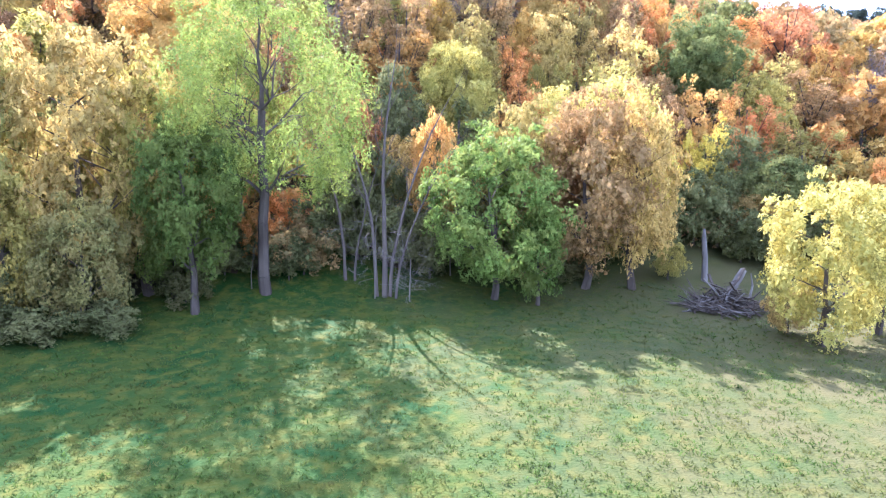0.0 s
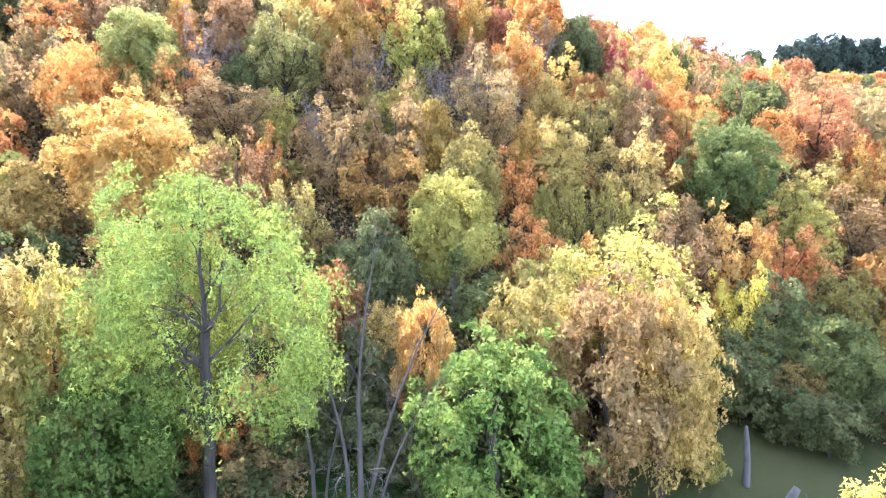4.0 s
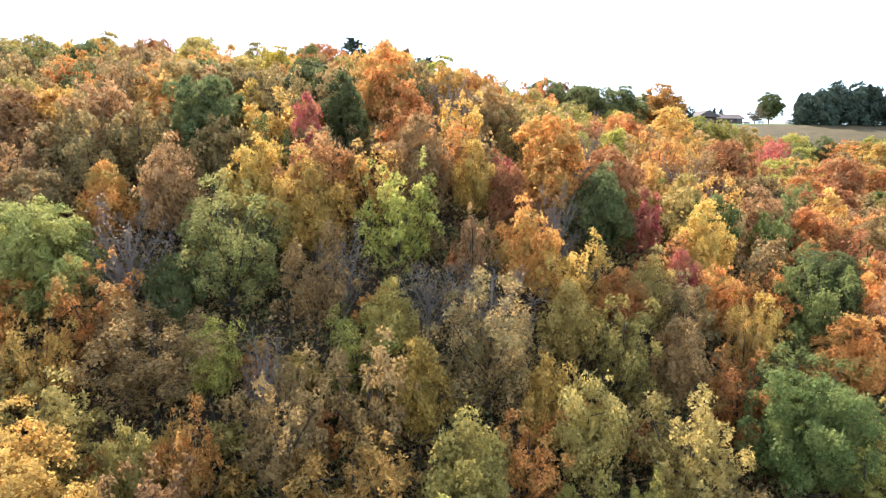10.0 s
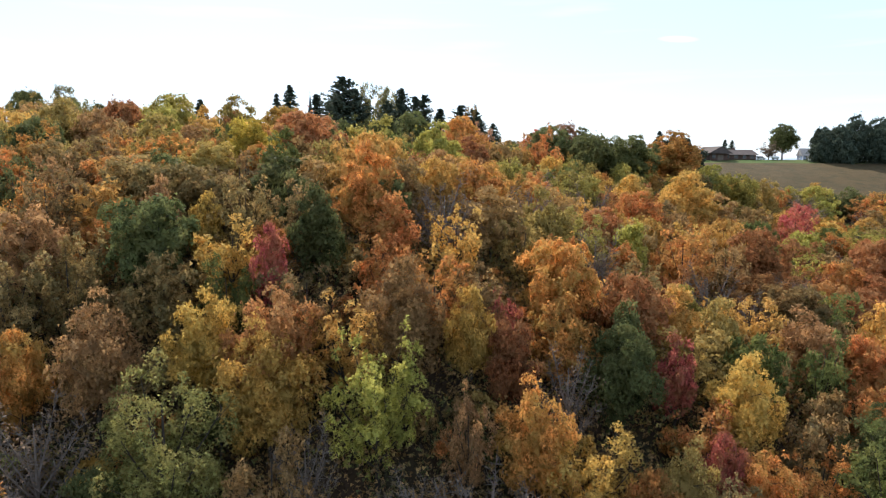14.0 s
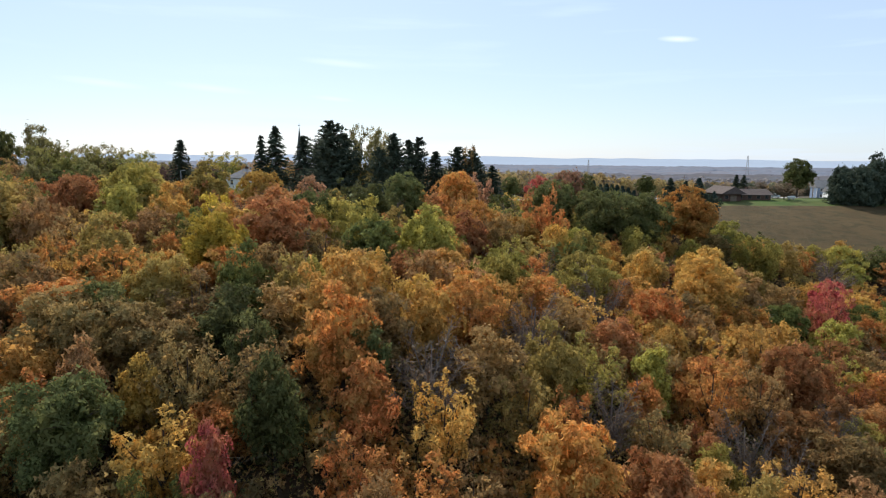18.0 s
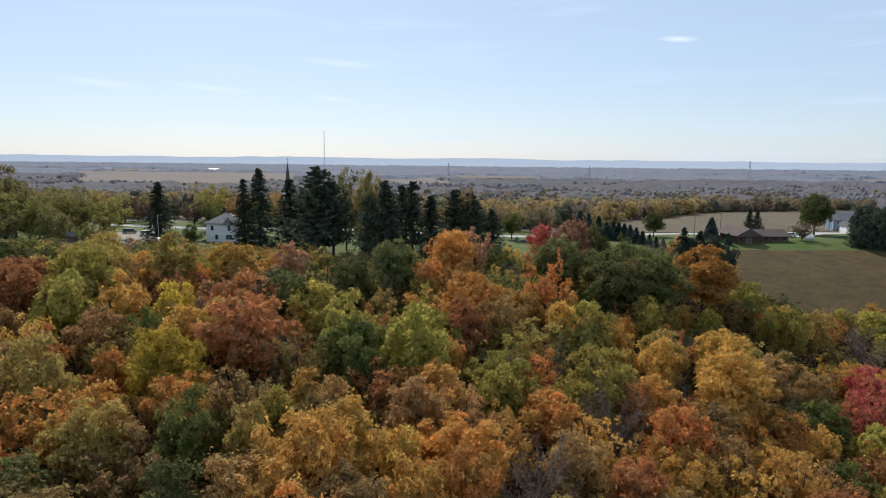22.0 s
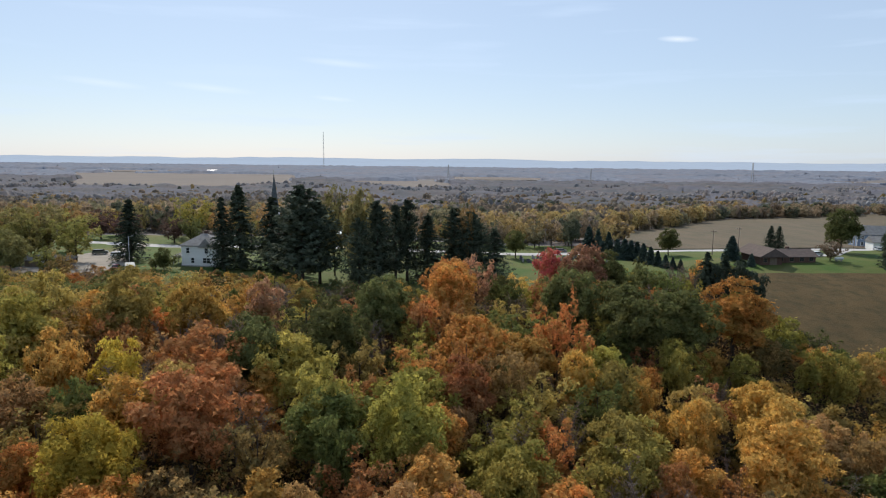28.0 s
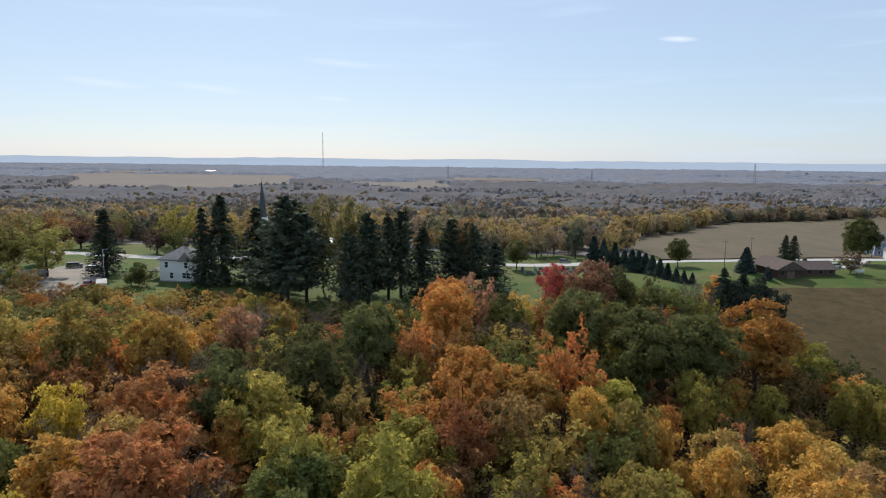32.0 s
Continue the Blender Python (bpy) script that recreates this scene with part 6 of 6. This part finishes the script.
for x, y in ((103.4, 330.0), (124.3, 354.5), (-104.0, 326.0), (-62.0, 324.0), (46, 350.5), (175, 361)):
    utility_pole(x, y)
lamp = tagged(new("street_lamp"), "slim grey lamp post on the gravel lot", "lamp")
lamp.location = (-87.1, 287.8, gz(-87.1, 287.8))
rod("pole", (0, 0, -0.2), (0, 0, 8.0), 0.08, METAL, lamp)
rod("arm", (0, 0, 7.9), (1.2, 0, 8.1), 0.05, METAL, lamp)
part("lamp_head", block(0.9, 1.5, -0.14, 0.14, 8.0, 8.16), METAL, lamp)

# picnic tables under the pines
for k, (x, y) in enumerate(((-14, 268), (-8, 270), (-19, 270))):
    t = tagged(new("picnic_table"), "brown wooden picnic table under the pines", "table", "picnic tables")
    t.location, t.rotation_euler = (x, y, gz(x, y)), (0, 0, 0.3 * k)
    part("tabletop", block(-0.95, 0.95, -0.38, 0.38, 0.70, 0.76), TIMBER, t)
    for s in (-0.7, 0.7):
        part("bench", block(-0.95, 0.95, s - 0.14, s + 0.14, 0.42, 0.47), TIMBER, t)
    for s in (-0.7, 0.7):
        part("leg", block(s - 0.05, s + 0.05, -0.7, 0.7, 0, 0.44), TIMBER, t)

# ---- far masts and sheds on the plain ----


def mast(name, x, y, h, w, label):
    root = tagged(new(name), label, "mast")
    z = gz(x, y)
    root.location = (x, y, z)
    for sx, sy in ((-1, -1), (1, -1), (0, 1)):
        rod("leg", (sx * w, sy * w, 0), (sx * w * 0.25, sy * w * 0.25, h), w * 0.16, STONE, root)
    for k in range(6):
        u = 1 - 0.75 * k / 6
        rod("brace", (-w * u, -w * u, h * k / 6), (w * u * 0.9, -w * u * 0.9, h * (k + 1) / 6), w * 0.1, STONE, root)


mast("radio_mast", -640, 3560, 198, 3.0, "slender radio mast far across the plain")
mast("pylon", 20, 1800, 46, 3.2, "steel power pylon on the distant plain")
mast("pylon", 330, 1500, 44, 3.0, "steel power pylon on the distant plain")
mast("pylon", 820, 1780, 60, 4.0, "steel power pylon on the distant plain")
for x, y, w in ((-1270, 2450, 90), (-900, 2600, 40), (1350, 2500, 70), (700, 1250, 24)):
    b = house("farm_shed", x, y, 0, "long white farm shed on the distant plain")
    part("wall", block(-w / 2, w / 2, 0, 14, 0, 7), TRIM, b)
    part("roof", gable(-w / 2, w / 2, 0, 14, 7, 3.5, "x"), METAL, b)

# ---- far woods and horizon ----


def far_leaves(name, c0, c1, c2):
    """Woods too far off for single leaves: colour changes from crown to crown."""
    m = surface(name, c0, c1, 42.0, c2, 130.0, rough=0.95, bump=0)
    n, l = m.node_tree.nodes, m.node_tree.links
    b = n["Principled BSDF"]
    g = n.new("ShaderNodeNewGeometry")
    v = n.new("ShaderNodeMapRange")
    v.inputs["To Min"].default_value, v.inputs["To Max"].default_value = 0.82, 1.15
    l.new(g.outputs["Random Per Island"], v.inputs["Value"])
    h = n.new("ShaderNodeHueSaturation")
    l.new(v.outputs["Result"], h.inputs["Value"])
    l.new(b.inputs["Base Color"].links[0].from_socket, h.inputs["Color"])
    l.new(h.outputs["Color"], b.inputs["Base Color"])
    t = n.new("ShaderNodeBsdfTranslucent")
    l.new(b.inputs["Base Color"].links[0].from_socket, t.inputs["Color"])
    s = n.new("ShaderNodeMixShader")
    s.inputs["Fac"].default_value = 0.55
    l.new(b.outputs["BSDF"], s.inputs[1])
    l.new(t.outputs["BSDF"], s.inputs[2])
    l.new(s.outputs["Shader"], n["Material Output"].inputs["Surface"])
    return m


# the grey, mauve and distant tones carry distance haze in their base colours
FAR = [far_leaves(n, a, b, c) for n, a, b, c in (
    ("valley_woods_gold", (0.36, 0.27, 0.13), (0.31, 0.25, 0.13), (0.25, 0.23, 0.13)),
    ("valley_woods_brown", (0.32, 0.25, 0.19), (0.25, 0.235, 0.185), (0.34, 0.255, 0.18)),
    ("valley_woods_hazed_grey", (0.27, 0.245, 0.25), (0.20, 0.215, 0.235), (0.255, 0.26, 0.31)),
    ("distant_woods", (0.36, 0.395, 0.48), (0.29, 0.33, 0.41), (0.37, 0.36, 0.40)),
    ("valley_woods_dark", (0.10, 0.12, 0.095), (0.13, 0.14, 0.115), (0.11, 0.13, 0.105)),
    ("valley_woods_hazed_mauve", (0.40, 0.355, 0.34), (0.31, 0.325, 0.345), (0.41, 0.36, 0.32)))]
OPEN = [
    [(-640, 1190), (-290, 1380), (-490, 2350), (-1310, 2350)],
    [(-170, 1330), (20, 1330), (30, 1820), (-230, 1820)],
    [(30, 2000), (340, 2000), (380, 2300), (30, 2300)],
    [(1080, 1830), (1290, 1830), (1500, 2250), (1270, 2250)],
    [(-2000, 2500), (-1100, 2540), (-1040, 2800), (-2060, 2750)],
    [(900, 2500), (1700, 2540), (1760, 2800), (840, 2800)],
]


def inside(x, y, q):
    return all((b[0] - a[0]) * (y - a[1]) - (b[1] - a[1]) * (x - a[0]) > 0 for a, b in zip(q, q[1:] + q[:1]))


def wooded(x, y):
    x, y = x + 70 * noise.noise(Vector((x / 90, y / 90, 2.2))), y + 90 * noise.noise(Vector((x / 90, y / 90, 6.2)))
    return not any(inside(x, y, q) for q in OPEN)


def scatter(count, y0, y1, seed, keep):
    r = random.Random(seed)
    out = []
    while len(out) < count:
        y = y0 + (y1 - y0) * r.random() ** 1.3
        x = r.uniform(-0.76, 0.76) * (y - 40)
        if keep(x, y):
            out.append((x, y))
    return out


def in_field(x, y):
    return y > 350 and np.interp(y, [350, 440, 662, 780], [88, 94, 243, 460]) < x < np.interp(y, [372, 560, 780], [336, 410, 480])


def patchy(x, y, s, cut):
    return noise.noise(Vector((x / s, y / s * 0.6, 3.1))) > cut


def lumpy_wood(name, material, spots, size, lumps, label, seed):
    """Many far trees in one mesh: each crown is a heap of uneven lumps."""
    r = np.random.default_rng(seed)
    k = np.repeat(np.arange(len(spots)), lumps)
    c = np.array(spots)[k]
    tall = (r.uniform(0.6, 1.25, len(spots)) * size)[k]
    n = len(k)
    slim = r.uniform(0.26, 0.46, len(spots))[k] * tall
    first = np.tile(np.arange(lumps) == 0, len(spots))
    off = r.normal(0, 0.55, (n, 2)) * slim[:, None] * ~first[:, None]
    rad = slim * np.where(first, 0.85, r.uniform(0.35, 0.65, n))
    top = tall * np.where(first, 1.0, r.uniform(0.55, 1.0, n))
    x, y = c[:, 0] + off[:, 0], c[:, 1] + off[:, 1]
    base = ground(c[:, 0], c[:, 1])
    rings, sides = ((0.2, 0.7), (0.5, 1.0), (0.78, 0.82), (0.94, 0.45)), 7
    v = np.empty((n, len(rings) * sides + 1, 3))
    for j, (hz, w) in enumerate(rings):
        for i in range(sides):
            q = 6.283 * (i + 0.5 * j) / sides
            u = rad * w * r.uniform(0.7, 1.28, n)
            v[:, j * sides + i] = np.stack([x + u * math.cos(q), y + u * math.sin(q), base + top * np.clip(hz + r.normal(0, 0.05, n), 0.05, 1.1)], 1)
    v[:, -1] = np.stack([x, y, base + top * 1.02], 1)
    f = [(j * sides + i, j * sides + (i + 1) % sides, (j + 1) * sides + (i + 1) % sides, (j + 1) * sides + i) for j in range(len(rings) - 1) for i in range(sides)]
    m = len(rings) * sides
    tri = [t for q in f for t in ((q[0], q[1], q[2]), (q[0], q[2], q[3]))] + [(m - sides + i, m - sides + (i + 1) % sides, m) for i in range(sides)]
    faces = (np.array(tri)[None] + (np.arange(n) * (m + 1))[:, None, None]).reshape(-1, 3)
    me = bpy.data.meshes.new(name)
    me.vertices.add(n * (m + 1))
    me.vertices.foreach_set("co", v.ravel())
    me.loops.add(faces.size)
    me.loops.foreach_set("vertex_index", faces.ravel().astype(np.int32))
    me.polygons.add(len(faces))
    me.polygons.foreach_set("loop_start", np.arange(0, faces.size, 3, dtype=np.int32))
    me.polygons.foreach_set("loop_total", np.full(len(faces), 3, np.int32))
    me.update(calc_edges=True)
    me.shade_smooth()
    me.materials.append(material)
    return tagged(new(name, me), label, "woods", kind="stuff")


def spread_wood(mat, count, y0, y1, seed, size, lumps, label, s, cut, kind="valley_woods"):
    spots = scatter(count, y0, y1, seed, lambda x, y: not in_field(x, y) and not (mat == 4 and 0 < x < 300 and y < 720) and wooded(x, y) and patchy(x + 37 * seed, y, s, cut))
    lumpy_wood(kind, FAR[mat], spots, size, lumps, label, seed)


def crown_wood(name, colour, spots, seed, label):
    """Woods in the middle distance: whole leafy crowns joined in one mesh."""
    r = np.random.default_rng(seed)
    parts = []
    for k, (x, y) in enumerate(spots):
        me = SMALL_CROWNS[k % len(SMALL_CROWNS)]
        v = np.empty(len(me.vertices) * 3)
        me.vertices.foreach_get("co", v)
        v = v.reshape(-1, 3)
        a, w, h = r.uniform(0, 6.283), r.uniform(3.6, 5.6), r.uniform(7.5, 14)
        c, q = math.cos(a), math.sin(a)
        parts.append(np.stack([x + w * (c * v[:, 0] - q * v[:, 1]), y + w * (q * v[:, 0] + c * v[:, 1]), gz(x, y) + h * (0.55 + 0.48 * v[:, 2])], 1))
    v = np.concatenate(parts)
    n = len(v) // 3
    me = bpy.data.meshes.new(name)
    me.vertices.add(3 * n)
    me.vertices.foreach_set("co", v.ravel())
    me.loops.add(3 * n)
    me.loops.foreach_set("vertex_index", np.arange(3 * n, dtype=np.int32))
    me.polygons.add(n)
    me.polygons.foreach_set("loop_start", np.arange(0, 3 * n, 3, dtype=np.int32))
    me.polygons.foreach_set("loop_total", np.full(n, 3, np.int32))
    me.update(calc_edges=True)
    me.materials.append(HAZED_VALLEY_LEAF[colour])
    return tagged(new(name, me), label, "woods", kind="stuff")


SMALL_CROWNS = [crown_mesh("small_crown", 231 + k, 330, 0.26, 14, low=-0.9) for k in range(4)]
middle = scatter(1250, 388, 760, 1, lambda x, y: not in_field(x, y) and patchy(x, y, 90, -0.35))
for k, (c, what) in enumerate((("gold", "pale gold"), ("olive", "olive"), ("brown", "brown"), ("green", "dull green"), ("grey", "haze-muted grey-brown"))):
    crown_wood("valley_woods", c, middle[k::5], k, what + " autumn woods in the valley beyond the road")
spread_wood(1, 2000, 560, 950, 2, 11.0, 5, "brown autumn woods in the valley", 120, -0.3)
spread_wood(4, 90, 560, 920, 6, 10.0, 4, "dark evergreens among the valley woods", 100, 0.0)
spread_wood(5, 1900, 740, 1400, 12, 12.0, 3, "autumn woods across the valley, colour lightened for haze", 170, 0.02)
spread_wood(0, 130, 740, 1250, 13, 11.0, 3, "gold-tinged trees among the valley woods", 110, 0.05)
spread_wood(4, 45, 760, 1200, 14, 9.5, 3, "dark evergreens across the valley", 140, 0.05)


def treetops(name, material, y0, y1, rows, seed, label, low=8.5):
    """Woods so far off that the treetops close into one uneven sheet, with the fields left open."""
    r = np.random.default_rng(seed)
    y = y0 * (y1 / y0) ** (np.arange(rows) / (rows - 1))
    u = np.linspace(-0.8, 0.8, 520)
    Y, U = np.meshgrid(y, u, indexing="ij")
    X, Y = (U + r.normal(0, 0.0011, U.shape)) * (Y - 40), Y * (1 + r.normal(0, 0.0012, Y.shape))
    wood = np.array([wooded(a, b) and patchy(a, b, 330, -0.42) for a, b in zip(X.ravel(), Y.ravel())]).reshape(X.shape)
    bump = np.array([noise.noise(Vector((a / 38, b / 38, seed))) for a, b in zip(X.ravel(), Y.ravel())]).reshape(X.shape)
    wide_bump = np.array([noise.noise(Vector((a / 120, b / 150, seed + 5.0))) for a, b in zip(X.ravel(), Y.ravel())]).reshape(X.shape)
    wood[0] = False
    wood &= ~np.array([bool(in_field(a, b) or in_field(a, b - 22) or in_field(a + 16, b)) for a, b in zip(X.ravel(), Y.ravel())]).reshape(X.shape)
    Z = ground(X, Y) + np.where(wood, low + 4.5 * bump + 5.0 * wide_bump + r.uniform(-1.3, 1.3, X.shape), -2.5)
    n = len(u)
    j, i = np.meshgrid(np.arange(rows - 1), np.arange(n - 1), indexing="ij")
    k = (j * n + i).ravel()
    f = np.stack([k, k + 1, k + n + 1, k + n], 1)
    ob = mesh_object(name, np.stack([X.ravel(), Y.ravel(), Z.ravel()], 1).tolist(), f.tolist(), material, True)
    return tagged(ob, label, "woods", kind="stuff")


treetops("valley_woods", FAR[2], 690, 1750, 140, 3, "valley woods, base colour greyed for distance haze")
treetops("distant_woods", FAR[3], 1700, 4400, 110, 4, "distant woods, base colour turned blue-grey for haze")

# field colour dulled to sit in the painted distance haze
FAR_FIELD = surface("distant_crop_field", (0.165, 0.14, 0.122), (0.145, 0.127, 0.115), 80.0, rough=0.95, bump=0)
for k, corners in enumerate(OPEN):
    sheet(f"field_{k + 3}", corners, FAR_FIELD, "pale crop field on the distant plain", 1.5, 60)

# horizon ridge: its haze is a blue base colour plus a faint glow
RIDGE, rn, rl, rb = shader("glowing_haze_ridge")
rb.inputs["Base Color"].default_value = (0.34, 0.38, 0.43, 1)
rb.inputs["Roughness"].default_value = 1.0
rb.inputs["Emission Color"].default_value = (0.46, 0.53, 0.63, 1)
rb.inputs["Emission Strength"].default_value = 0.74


def ridge(y, base, high, seed):
    v, f = [], []
    for i in range(241):
        x = -4300 + i * 36
        h = high + 11 * noise.noise(Vector((x / 700, seed, 0))) + 5 * noise.noise(Vector((x / 160, seed, 4)))
        v += [(x, y, base), (x, y, h), (x, y + 60, base)]
        if i:
            f += [(3 * i - 3, 3 * i, 3 * i + 1, 3 * i - 2), (3 * i - 2, 3 * i + 1, 3 * i + 2, 3 * i - 1)]
    return tagged(mesh_object("backdrop", v, f, RIDGE, True), "ridge along the horizon, glowing in painted blue haze", "hills", kind="structure")


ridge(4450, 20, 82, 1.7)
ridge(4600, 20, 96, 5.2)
